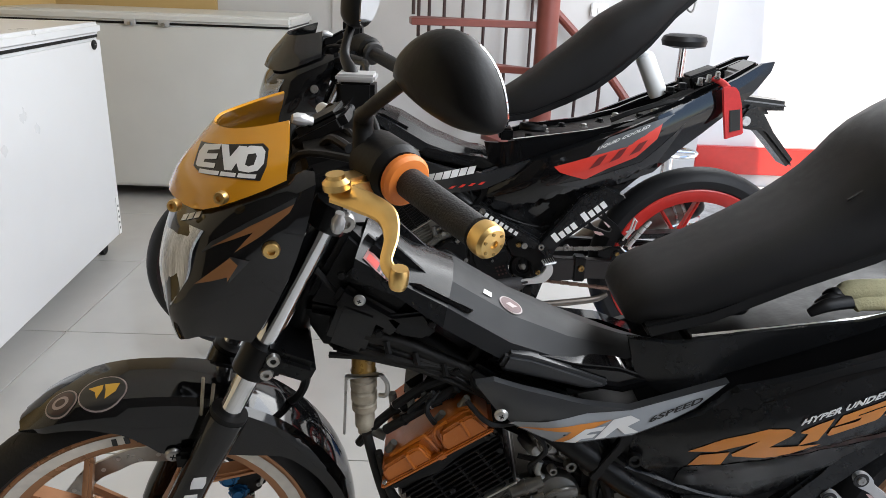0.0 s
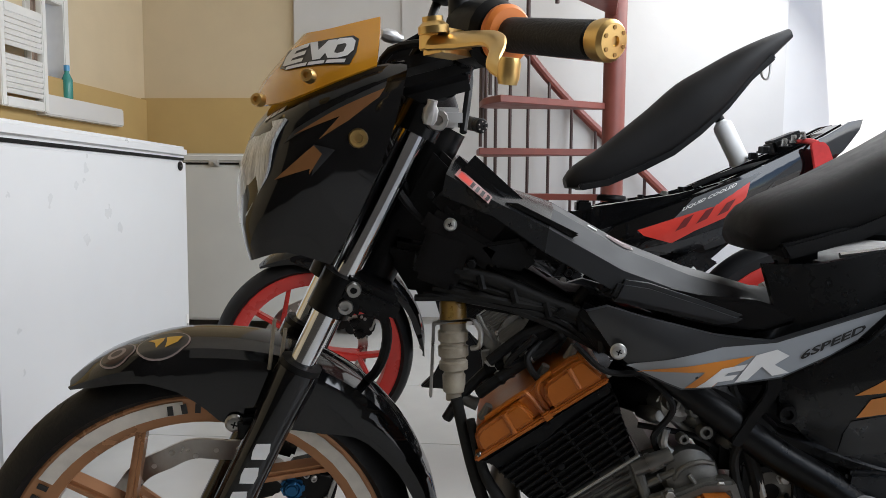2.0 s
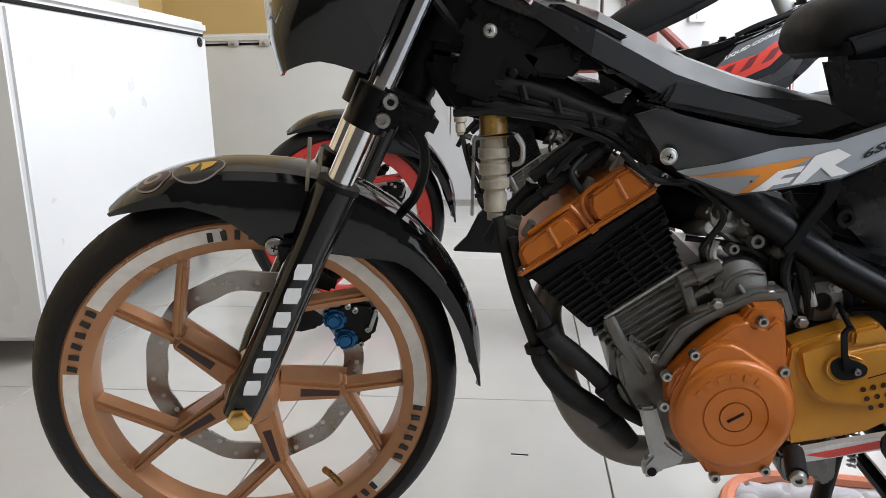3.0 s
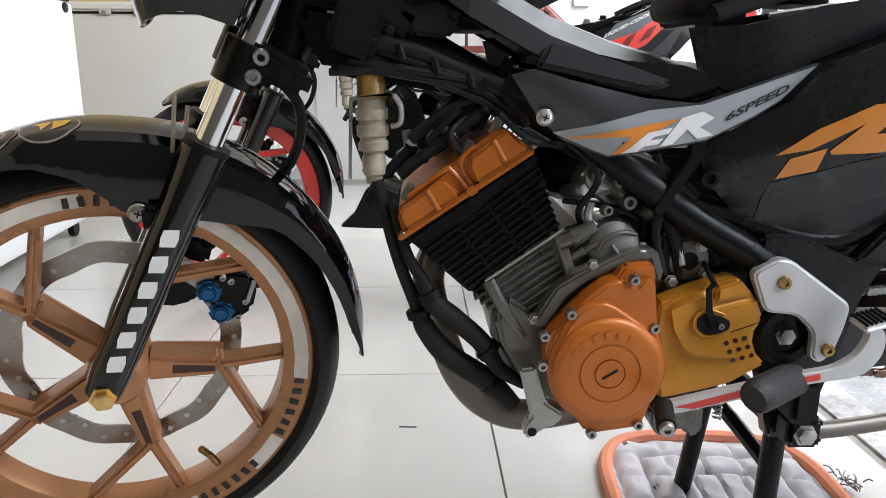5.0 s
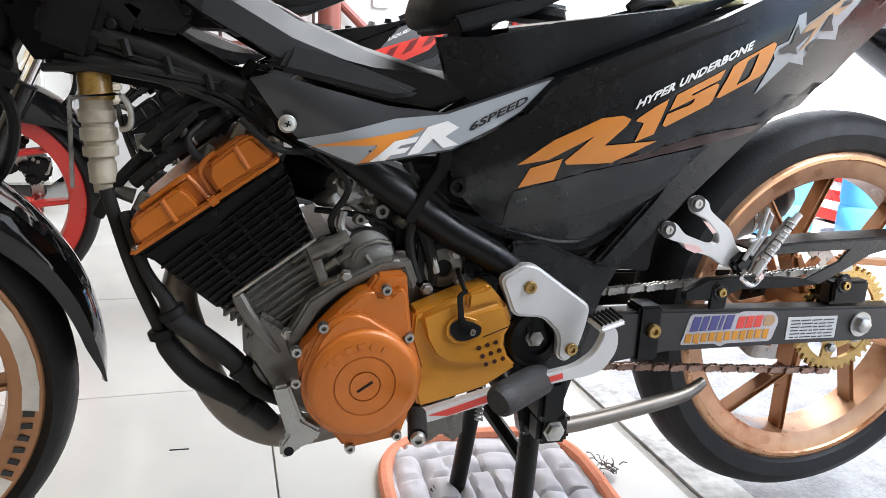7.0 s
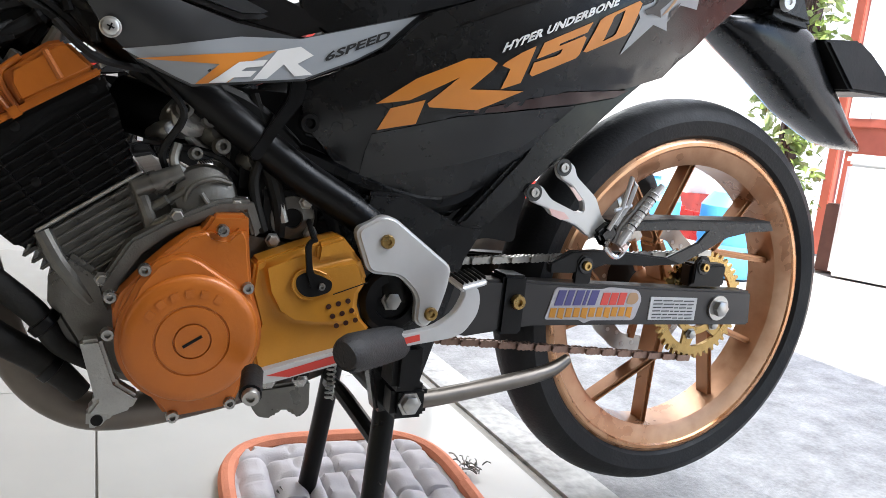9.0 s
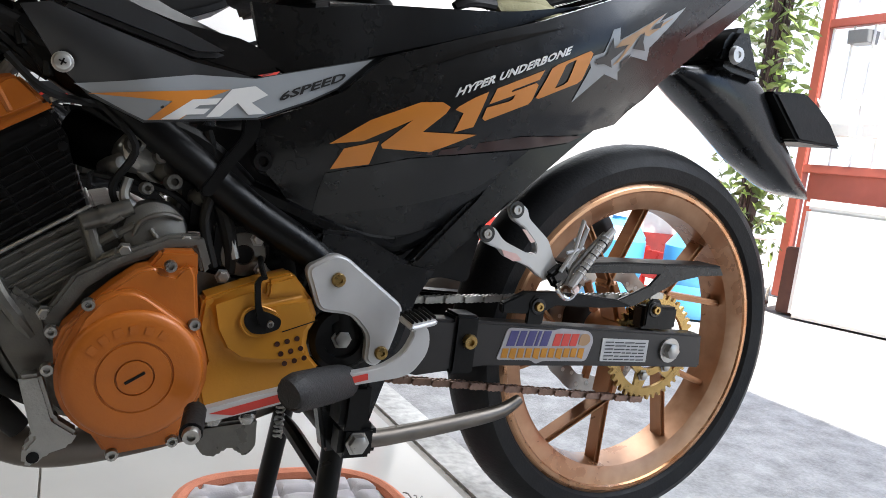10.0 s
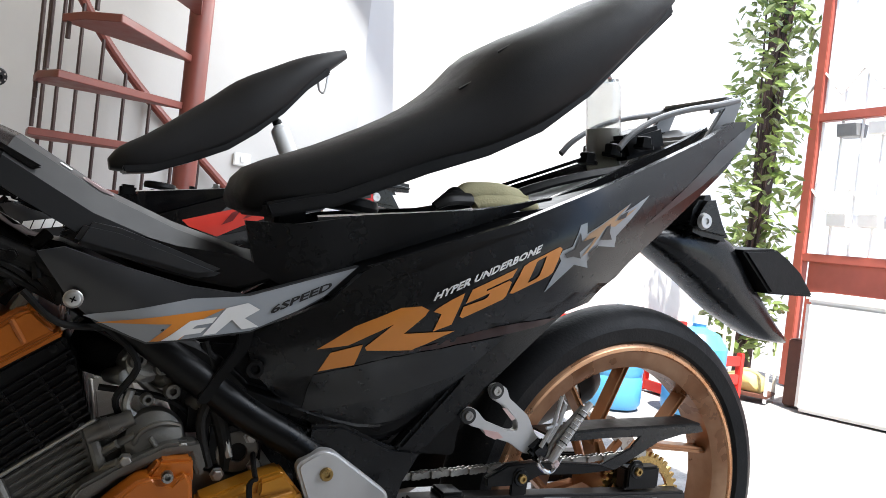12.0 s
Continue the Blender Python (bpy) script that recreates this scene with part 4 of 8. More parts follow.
def motorcycle(c):
    """An underbone motorcycle on its centre stand, seat propped open, bars turned a little to its left."""
    bike = empty("motorcycle", 0, 0, 0, c["label"], "motorcycle", "motorcycles in the shop")
    P = lambda name, bm, m, label="", parent=None, sharp=32: part(name, bm, m, parent or bike, label, sharp)
    F = lambda bm: turn(bm, STEER)
    main = c["main"]
    # -- wheels
    wheel("front_wheel", STEER @ Matrix.Translation((0.068, 0, 0.268)), bike, c["rim"], c["lip"], 65.5, 1, True)
    wheel("rear_wheel", Matrix.Translation((1.268, 0, 0.309)), bike, c["rim"], None, 45.5, 1, False)
    # valve
    P("valve", F(tube([(0.165, -0.012, 0.115), (0.156, -0.02, 0.135), (0.148, -0.03, 0.152)], 0.0045, 8, True)), BRASS)
    # -- front mudguard
    rows = []
    for k in range(33):
        d = 119 - 121 * k / 32
        a = radians(d)
        r = float(np.interp(d, [-2, 20, 50, 70, 83, 93, 106, 113, 119], [0.284, 0.292, 0.294, 0.291, 0.287, 0.287, 0.285, 0.281, 0.274]))
        low = float(np.interp(d, [-2, 8, 28, 42, 52, 66, 80, 92, 100, 110, 119], [0.280, 0.266, 0.260, 0.252, 0.226, 0.205, 0.200, 0.236, 0.252, 0.260, 0.267]))
        wd = float(np.interp(d, [-2, 12, 98, 112, 119], [0.036, 0.053, 0.053, 0.042, 0.022]))
        ca, sa = math.cos(a), math.sin(a)
        row = []
        for s, rr in ((-wd, low), (-wd - 0.001, (low + r) / 2), (-wd * 0.96, r - 0.012 * min(1, (r - low) / 0.03)), (-wd * 0.8, r - 0.004), (-wd * 0.4, r), (0, r + 0.001), (wd * 0.4, r), (wd * 0.8, r - 0.004), (wd * 0.96, r - 0.012 * min(1, (r - low) / 0.03)), (wd + 0.001, (low + r) / 2), (wd, low)):
            row.append((0.068 + rr * ca, s, 0.268 + rr * sa))
        rows.append(row)
    guard = P("front_mudguard", F(loft(rows, thick=0.003)), GLOSS, "gloss black mudguard with round stickers" if main else "")
    for s in (-1, 1):
        sw = P("mudguard_screw", F(screw((0.116, s * 0.056, 0.467), 0.0095, 0.006, s)), STEEL)
        P("screw_cross", F(cross_mark((0.116, s * 0.056, 0.467), 0.0095, 0.006, s)), MATTE, parent=sw)
    if main:
        def oval(ru, rv):
            return [(ru * math.cos(k * math.pi / 14), rv * math.sin(k * math.pi / 14)) for k in range(28)]
        rot3 = STEER.to_3x3()
        for ru, rv, aa, cores in ((0.0290, 0.0270, 95.5, ((YELLOWD, [(-0.018, 0.010), (0.000, 0.012), (0.000, 0.004), (-0.006, -0.010), (-0.009, 0.002)]), (YELLOWD, [(0.002, 0.012), (0.020, 0.010), (0.016, -0.003), (0.004, -0.012), (0.004, 0.002)]))),
                                  (0.0205, 0.0200, 105.6, ((BROWND, oval(0.0165, 0.0160)), (PRINTD, oval(0.0105, 0.0095)), (BROWND, oval(0.0065, 0.0055))))):
            a = radians(aa)
            n = Vector((math.cos(a), -0.42, math.sin(a)))
            cc = STEER @ Vector((0.068 + 0.284 * math.cos(a), -0.026, 0.268 + 0.284 * math.sin(a)))
            u = rot3 @ Vector((math.sin(a), 0, -math.cos(a)))
            n = rot3 @ n
            ring = P("round_sticker", wrap(poly2d([oval(ru, rv)], 0.005), guard, cc, n, u, 0.0010), PRINTD, "round sticker with a pale rim and an emblem")
            P("sticker_ground", wrap(poly2d([oval(ru - 0.0018, rv - 0.0018)], 0.005), guard, cc, n, u, 0.0015), BLACKD, parent=ring)
            for k, (col, shape) in enumerate(cores):
                P("emblem", wrap(poly2d([shape], 0.005), guard, cc, n, u, 0.0020 + 0.0004 * k), col, parent=ring)
    # -- fork
    for s in (-1, 1):
        def on(z, off=0.0):
            return (0.0585 + (z - 0.272) * 0.495 + off, s * 0.074, z)
        leg = P("fork_lower", F(tube([on(0.272), on(0.30), on(0.47), on(0.52), on(0.535)], [0.019, 0.0215, 0.0215, 0.0245, 0.0245], 18, False)), GLOSS)
        P("dust_seal", F(tube([on(0.533), on(0.541)], 0.0235, 18, False)), MATTE, parent=leg)
        P("fork_tube", F(tube([on(0.53), on(0.80)], 0.0145, 20, False)), CHROME)
        P("axle_nut", F(bolt((0.062, s * 0.094, 0.277), 0.0105, 0.010, (0, s, 0), socket=False)), GOLD if main else STEEL)
        P("fork_bracket", F(box((0.140, s * 0.062, 0.462), (0.04, 0.02, 0.03), 0.006)), FRAMEB)
        cl = P("fork_clamp", F(tube([on(0.598), on(0.637)], 0.0235, 18, False)), FRAMEB)
        for z in (0.606, 0.624):
            P("pinch_bolt", F(bolt((on(z)[0] + 0.014, s * 0.095, z + 0.002), 0.0085, 0.007, (0, s, 0))), STEEL, parent=cl)
        P("clamp_ear", F(box((on(0.615)[0] + 0.016, s * 0.082, 0.615), (0.03, 0.024, 0.038), 0.005, (0, 27, 0))), FRAMEB, parent=cl)
        top = P("top_clamp", F(tube([on(0.785), on(0.812)], 0.024, 18, False)), SATIN)
        P("clamp_bolt", F(bolt((on(0.8)[0] + 0.012, s * 0.098, 0.800), 0.0115, 0.010, (0, s, 0))), STEEL, parent=top)
        P("clamp_block", F(box((on(0.8)[0] + 0.024, s * 0.078, 0.802), (0.034, 0.026, 0.020), 0.005)), SILVER, parent=top)
        if s < 0 and main:
            for q in range(6):
                zz = 0.4500 - 0.0268 * q
                w = slab([(on(zz)[0] - 0.0125, zz - 0.0075), (on(zz)[0] - 0.0105, zz + 0.0015), (on(zz)[0] - 0.0065, zz + 0.0095), (on(zz)[0] + 0.0085, zz + 0.0085), (on(zz)[0] + 0.0070, zz - 0.0005), (on(zz)[0] + 0.0025, zz - 0.0090)], s * 0.074 - 0.0006, s * 0.074 + 0.0006, 0)
                bmesh.ops.translate(w, verts=w.verts, vec=(0.002, -0.0218, 0))
                P("lettering_bar", F(w), WHITED, parent=leg)
    P("lower_yoke", F(box((0.262, 0, 0.613), (0.07, 0.2, 0.03), 0.008, (0, 27, 0))), FRAMEB)
    P("steering_stem", F(tube([(0.262, 0, 0.60), (0.355, 0, 0.79)], 0.028, 16, False)), FRAMEB)
    for dx in (0.0, 0.011):
        P("guard_stay", F(tube([(0.156 + dx, -0.062, 0.53), (0.164 + dx, -0.066, 0.588 - dx)], 0.0022, 6, False)), DUSTY)
    P("brake_hose", F(tube([(0.235, -0.02, 0.62), (0.285, -0.03, 0.57), (0.275, -0.01, 0.50), (0.22, 0.05, 0.44), (0.19, 0.07, 0.40)], 0.006, 8)), RUBBER)
    cal = P("brake_caliper", F(slab([(0.158, 0.342), (0.166, 0.352), (0.200, 0.358), (0.224, 0.350), (0.230, 0.334), (0.222, 0.304), (0.196, 0.288), (0.178, 0.292), (0.166, 0.318)], 0.030, 0.082, 0.006, 2)), MATTE)
    for q in range(2):
        x, z = 0.1710 + 0.0125 * q, 0.3345 - 0.0285 * q
        ear = P("caliper_ear", F(slab([(x - 0.016, z + 0.004), (x - 0.008, z + 0.014), (x + 0.008, z + 0.014), (x + 0.017, z + 0.006), (x + 0.016, z - 0.008), (x + 0.004, z - 0.016), (x - 0.009, z - 0.013)], 0.0245, 0.034, 0.004, 2)), BLUE if main else MATTE, "blue anodised caliper half" if main else "", parent=cal)
        P("piston_cap", F(lathe([(0.0, 0.003), (0.0065, 0.003), (0.0072, 0.0012), (0.0085, 0.0012), (0.0095, 0.003), (0.0105, 0.0)], (x, 0.0245, z), (0, -1, 0), 18)), BLUE if main else MATTE, parent=ear)
    for x, z in ((0.199, 0.346), (0.214, 0.318), (0.204, 0.298), (0.190, 0.352)):
        P("caliper_bolt", F(bolt((x, 0.030, z), 0.0042, 0.005)), STEEL, parent=cal)
    P("pad_spring", F(box((0.221, 0.028, 0.330), (0.005, 0.006, 0.030), 0.001, (0, 20, 0))), STEEL, parent=cal)
    P("hose_banjo", F(lathe([(0, 0.008), (0.006, 0.008), (0.010, 0.006), (0.010, -0.006), (0, -0.006)], (0.176, 0.050, 0.392), (0.2, -1, 0.2), 14)), FRAMEB)
    P("banjo_bolt", F(bolt((0.184, 0.044, 0.401), 0.006, 0.012, (0.2, -0.6, 1), socket=False)), STEEL)
    P("caliper_arm", F(slab([(0.098, 0.318), (0.104, 0.344), (0.132, 0.350), (0.156, 0.346), (0.166, 0.330), (0.150, 0.316), (0.128, 0.312)], 0.044, 0.056, 0.004, 2)), FRAMEB)
    P("caliper_bracket", F(box((0.14, 0.07, 0.385), (0.08, 0.02, 0.03), 0.005, (0, 20, 0))), MATTE)
    # -- headlamp cowl
    rowsL = [
        [(0.136, 0, 0.646), (0.138, -0.042, 0.648), (0.147, -0.086, 0.658), (0.180, -0.097, 0.667), (0.224, -0.100, 0.654)],
        [(0.128, 0, 0.685), (0.131, -0.046, 0.687), (0.144, -0.093, 0.697), (0.186, -0.112, 0.704), (0.246, -0.110, 0.694)],
        [(0.127, 0, 0.728), (0.133, -0.051, 0.732), (0.163, -0.100, 0.744), (0.206, -0.122, 0.750), (0.268, -0.116, 0.742)],
        [(0.138, 0, 0.768), (0.146, -0.053, 0.772), (0.176, -0.102, 0.779), (0.232, -0.123, 0.789), (0.288, -0.114, 0.795)],
        [(0.148, 0, 0.792), (0.158, -0.055, 0.795), (0.190, -0.102, 0.806), (0.250, -0.116, 0.828), (0.301, -0.108, 0.848)],
        [(0.185, 0, 0.833), (0.200, -0.052, 0.836), (0.228, -0.085, 0.842), (0.262, -0.092, 0.850), (0.300, -0.085, 0.858)],
    ]
    full = [row[::-1] + [(x, -y, z) for x, y, z in row[1:]] for row in rowsL]
    cowl = P("headlamp_cowl", F(loft(dense(full, 3, 2), thick=0.004)), GLOSS, "black headlamp cowl with angular orange and grey stripes" if main else "", sharp=40)
    lampR = [[(0.127, 0, 0.686), (0.130, -0.046, 0.688), (0.141, -0.086, 0.704)], [(0.126, 0, 0.728), (0.132, -0.052, 0.732), (0.162, -0.102, 0.743)], [(0.137, 0, 0.768), (0.145, -0.054, 0.772), (0.170, -0.104, 0.778)], [(0.148, 0, 0.791), (0.158, -0.056, 0.794), (0.183, -0.104, 0.801)]]
    fullL = [row[::-1] + [(x, -y, z) for x, y, z in row[1:]] for row in lampR]
    P("headlamp", F(loft(dense(fullL, 3, 3), thick=0.003)), FILM if main else LENS, "headlamp lens under crumpled clear film" if main else "clear headlamp lens", parent=cowl, sharp=60)
    for s in (-1, 1):
        P("cowl_screw", F(bolt((0.252, s * 0.121, 0.783), 0.0098, 0.007, (0, s, 0))), GOLD if main else STEEL, parent=cowl)
    vr = [
        [(0.144, 0, 0.812), (0.158, -0.048, 0.812), (0.186, -0.090, 0.818), (0.235, -0.107, 0.838), (0.272, -0.104, 0.852)],
        [(0.156, 0, 0.836), (0.168, -0.042, 0.837), (0.193, -0.078, 0.842), (0.233, -0.095, 0.856), (0.274, -0.096, 0.867)],
        [(0.178, 0, 0.862), (0.186, -0.032, 0.863), (0.206, -0.057, 0.867), (0.240, -0.072, 0.876), (0.277, -0.078, 0.884)],
        [(0.200, 0, 0.886), (0.206, -0.024, 0.887), (0.223, -0.042, 0.889), (0.250, -0.054, 0.895), (0.279, -0.059, 0.902)],
    ]
    if main:
        def on_cowl(name, shapes, m, lift):
            P(name, stick(poly2d(shapes, 0.007), cowl, lift), m, parent=cowl)
        on_cowl("stripe", [[(0.211, 0.761), (0.224, 0.775), (0.264, 0.798), (0.311, 0.822), (0.309, 0.815), (0.272, 0.795)]], GREY, 0.0010)
        on_cowl("stripe", [[(0.243, 0.760), (0.254, 0.7575), (0.263, 0.755), (0.240, 0.730), (0.2425, 0.740), (0.236, 0.750)]], GREY, 0.0010)
        on_cowl("stripe", [[(0.222, 0.769), (0.264, 0.793), (0.309, 0.815), (0.304, 0.806), (0.276, 0.783), (0.248, 0.765), (0.268, 0.787)]], OLIVED, 0.0018)
        on_cowl("stripe", [[(0.202, 0.726), (0.243, 0.759), (0.251, 0.751), (0.238, 0.731), (0.239, 0.737)]], OLIVED, 0.0018)
        for q in range(3):
            x, z = 0.181 + 0.009 * q, 0.7845 + 0.0034 * q
            on_cowl("brand_bar", [[(x, z), (x + 0.002, z + 0.0055), (x + 0.0095, z + 0.0085), (x + 0.0075, z + 0.003)]], WHITED, 0.0022)
        fv = [row[::-1] + [(x, -y, z) for x, y, z in row[1:]] for row in vr]
        vis = P("visor", F(loft(dense(fv, 3, 3), thick=0.003)), VISOR, "amber orange visor with a white brand sticker", sharp=60)
        for q in ((0.158, -0.072, 0.817), (0.208, -0.112, 0.840)):
            P("visor_screw", F(bolt(q, 0.0070, 0.008, (-0.5, -1, 0.2))), GOLD, parent=vis)
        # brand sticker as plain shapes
        def on_visor(name, shapes, m, lift):
            P(name, stick(poly2d(shapes, 0.006), vis, lift), m, parent=vis)
        on_visor("sticker", [[(0.1927, 0.8409), (0.1958, 0.8628), (0.2728, 0.8708), (0.2794, 0.8663), (0.2795, 0.8507), (0.2744, 0.8376), (0.251, 0.8385), (0.2038, 0.8372)]], BLACKD, 0.0012)
        for shape in ([(0.1964, 0.8431), (0.1974, 0.8546), (0.2033, 0.8626), (0.2257, 0.8662), (0.2244, 0.8612), (0.2104, 0.8585), (0.2088, 0.8551), (0.2237, 0.8574), (0.2226, 0.8525), (0.2078, 0.85), (0.2068, 0.8473), (0.2225, 0.8487), (0.2218, 0.8444), (0.1995, 0.842)], [(0.2257, 0.8662), (0.2348, 0.8665), (0.2382, 0.856), (0.2471, 0.8668), (0.2562, 0.867), (0.2427, 0.8449), (0.2341, 0.8445)], [(0.2508, 0.8455), (0.2464, 0.8525), (0.2509, 0.8629), (0.2588, 0.8678), (0.2625, 0.8681), (0.2628, 0.8611), (0.258, 0.8603), (0.2566, 0.8513), (0.2608, 0.8501), (0.2618, 0.8449)], [(0.2625, 0.8681), (0.2722, 0.8681), (0.2765, 0.864), (0.2766, 0.8536), (0.2711, 0.8472), (0.2618, 0.8449), (0.2608, 0.8501), (0.2662, 0.8519), (0.2681, 0.8594), (0.2662, 0.8619), (0.2628, 0.8611)]):
            on_visor("emblem", [shape], WHITED, 0.0022)
        for shape in [[(0.2032, 0.8408), (0.2286, 0.8426), (0.2278, 0.8389), (0.2024, 0.8371)], [(0.2307, 0.8427), (0.2483, 0.8432), (0.2477, 0.8397), (0.2296, 0.8389)], [(0.2507, 0.8434), (0.2703, 0.8436), (0.2692, 0.8398), (0.2498, 0.8398)]]:
            on_visor("print_bar", [shape], WHITED, 0.0022)
    if not main:
        sv = [row[::-1] + [(x, -y, z) for x, y, z in row[1:]] for row in vr]
        P("visor", F(loft(dense(sv, 3, 3), thick=0.003)), SMOKE, "smoked dark visor", sharp=60)
        P("spoiler", slab([(0.352, 0.211), (0.387, 0.245), (0.415, 0.300), (0.470, 0.350), (0.505, 0.300), (0.505, 0.206), (0.436, 0.2075)], -0.105, -0.070, 0.004), MATTE, "dark belly spoiler")
    # -- handlebar, controls
    bar = P("handlebar", tube([(0.375, -0.02, 0.835), (0.385, -0.09, 0.855), (0.41, -0.155, 0.858), (0.497, -0.274, 0.831)], 0.011, 12), SATIN)
    P("handlebar_right", tube([(0.36, 0.02, 0.835), (0.345, 0.09, 0.855), (0.335, 0.16, 0.862), (0.34, 0.30, 0.84)], 0.011, 12), SATIN)
    P("bar_cover", F(box((0.335, 0, 0.845), (0.11, 0.15, 0.05), 0.02, (0, -15, 0), seg=3)), MATTE)
    g0, g1 = Vector((0.422, -0.176, 0.856)), Vector((0.494, -0.270, 0.832))
    gd = (g1 - g0).normalized()
    P("switch_housing", tube([g0 - gd * 0.06, g0 - gd * 0.052, g0 - gd * 0.012, g0 - gd * 0.004], [0.022, 0.030, 0.031, 0.026], 18, False), MATTE)
    P("grip_flange", lathe([(0.012, 0), (0.0245, 0), (0.0262, 0.003), (0.0262, 0.008), (0.023, 0.012), (0.0145, 0.013)], g0 - gd * 0.002, gd, 28), mat("rubber_flange" + c["tag"], (0.72, 0.20, 0.03) if main else (0.012, 0.012, 0.012), 0.5, noise_amt=0.1), "orange rubber flange" if main else "")
    P("grip", tube([g0 + gd * 0.010, g0 + gd * 0.016, g1 - gd * 0.006], [0.0150, 0.0152, 0.0150], 20, False), GRIPR)
    P("bar_end", lathe([(0.010, -0.004), (0.0150, -0.002), (0.0162, 0.003), (0.0158, 0.012), (0.0130, 0.0155), (0.0040, 0.0168), (0.0035, 0.0145), (0.0, 0.0145)], g1, gd, 24), GOLD if main else MATTE, "gold anodised bar end" if main else "")
    for k in range(6):
        a = k * math.pi / 3
        u = gd.orthogonal().normalized()
        v = gd.cross(u)
        P("end_hole", lathe([(0.0017, 0.0), (0.0017, 0.0016), (0, 0.0016)], g1 + gd * 0.0150 + 0.0100 * (math.cos(a) * u + math.sin(a) * v), gd, 8), BRASS if main else STEEL)
    lv = P("clutch_lever", tube([(0.361, -0.198, 0.846), (0.390, -0.220, 0.843), (0.411, -0.244, 0.839), (0.417, -0.268, 0.828), (0.414, -0.288, 0.812), (0.424, -0.300, 0.803)], [0.0125, 0.0125, 0.0100, 0.0074, 0.0060, 0.0066], 12, True, flat=0.42), GOLD if main else SATIN, "gold anodised lever with a stepped tip" if main else "")
    P("lever_tip", lathe([(0, 0), (0.0070, 0), (0.0085, 0.005), (0.0085, 0.015), (0.0070, 0.019), (0, 0.019)], (0.4245, -0.301, 0.795), (0.1, -0.2, 1), 12), GOLD if main else SATIN, parent=lv)
    P("adjuster", lathe([(0.0, 0), (0.0135, 0), (0.0135, 0.006), (0.009, 0.010), (0.009, 0.014), (0, 0.014)], (0.362, -0.203, 0.852), (-0.1, -0.15, 1), 16), GOLD if main else SATIN, parent=lv)
    P("lever_perch", box((0.372, -0.178, 0.848), (0.045, 0.035, 0.022), 0.005, (0, 0, 45)), GOLD if main else SATIN, parent=lv)
    P("reservoir", box((0.345, 0.13, 0.885), (0.05, 0.05, 0.055), 0.006), MATTE)
    P("brake_lever", tube([(0.30, 0.14, 0.865), (0.285, 0.20, 0.862), (0.30, 0.28, 0.84)], [0.009, 0.008, 0.007], 10, True, flat=0.6), SILVER)
    P("grip_right", tube([(0.336, 0.20, 0.857), (0.34, 0.30, 0.84)], 0.0165, 16, False), GRIPR)
    P("cable", tube([(0.37, -0.12, 0.86), (0.30, -0.09, 0.85), (0.30, -0.06, 0.74), (0.36, -0.05, 0.66), (0.45, -0.05, 0.58)], 0.0045, 8), RUBBER)
    P("cable", tube([(0.33, 0.1, 0.86), (0.28, 0.04, 0.87), (0.285, -0.02, 0.80), (0.34, -0.03, 0.66)], 0.0045, 8), RUBBER)
    ins = P("instrument", box((0.318, 0.02, 0.868), (0.07, 0.10, 0.030), 0.010, (0, -28, 0)), MATTE)
    P("instrument_glass", box((0.326, 0.02, 0.884), (0.05, 0.08, 0.004), 0.001, (0, -28, 0)), GLOSS, parent=ins)
    P("reservoir_cap", box((0.345, 0.13, 0.915), (0.052, 0.052, 0.010), 0.003), SILVER)
    P("master_cylinder", tube([(0.315, 0.10, 0.872), (0.345, 0.17, 0.870)], 0.011, 12, False), SATIN)
    for k, pts in enumerate((((0.36, -0.09, 0.865), (0.335, -0.06, 0.868), (0.318, -0.04, 0.835), (0.315, -0.03, 0.76)), ((0.37, -0.06, 0.860), (0.350, -0.03, 0.872), (0.335, 0.0, 0.845), (0.33, 0.0, 0.78)), ((0.345, 0.08, 0.865), (0.345, 0.05, 0.885), (0.340, 0.01, 0.860), (0.335, -0.01, 0.80)), ((0.35, 0.11, 0.87), (0.37, 0.06, 0.875), (0.385, 0.0, 0.85), (0.380, -0.04, 0.78)))):
        P("cable", tube(pts, 0.0042 if k % 2 else 0.0055, 8), RUBBER)
    for q, ax in (((0.290, 0.045, 0.862), (0.1, 0, 1)), ((0.300, -0.035, 0.884), (1, 0.5, -0.2)), ((0.326, 0.045, 0.822), (0.3, -0.2, 1)), ((0.352, -0.125, 0.792), (0.2, -0.2, 1))):
        P("cable_fitting", lathe([(0, -0.011), (0.005, -0.011), (0.0075, -0.006), (0.0075, 0.004), (0.005, 0.008), (0.005, 0.013), (0, 0.013)], q, ax, 10), SILVER)
    if main:
        for s, mp in ((-1, Matrix.Translation((0.467, -0.283, 0.972)) @ Matrix.Rotation(radians(-41), 4, "Z")), (1, Matrix.Translation((0.343, 0.214, 1.020)) @ Matrix.Rotation(radians(12), 4, "Z"))):
            head = P("mirror", turn(mirror_head(s), mp), MATTE, "black rear view mirror on a curved stem")
            P("mirror_glass", turn(mirror_glass(s), mp), MIRRORM, parent=head)
            foot = Vector((0.381, -0.149, 0.872)) if s < 0 else Vector((0.338, 0.135, 0.88))
            topp = mp @ Vector((-0.050, -0.006, -0.014)) if s < 0 else mp @ Vector((-0.01, 0, -0.03))
            mid = foot.lerp(topp, 0.45) + Vector((-0.012, 0, 0.012))
            P("mirror_stem", tube([foot, foot + Vector((0, 0, 0.035)), mid, topp], [0.011, 0.010, 0.0065, 0.0065], 12), MATTE, parent=head)
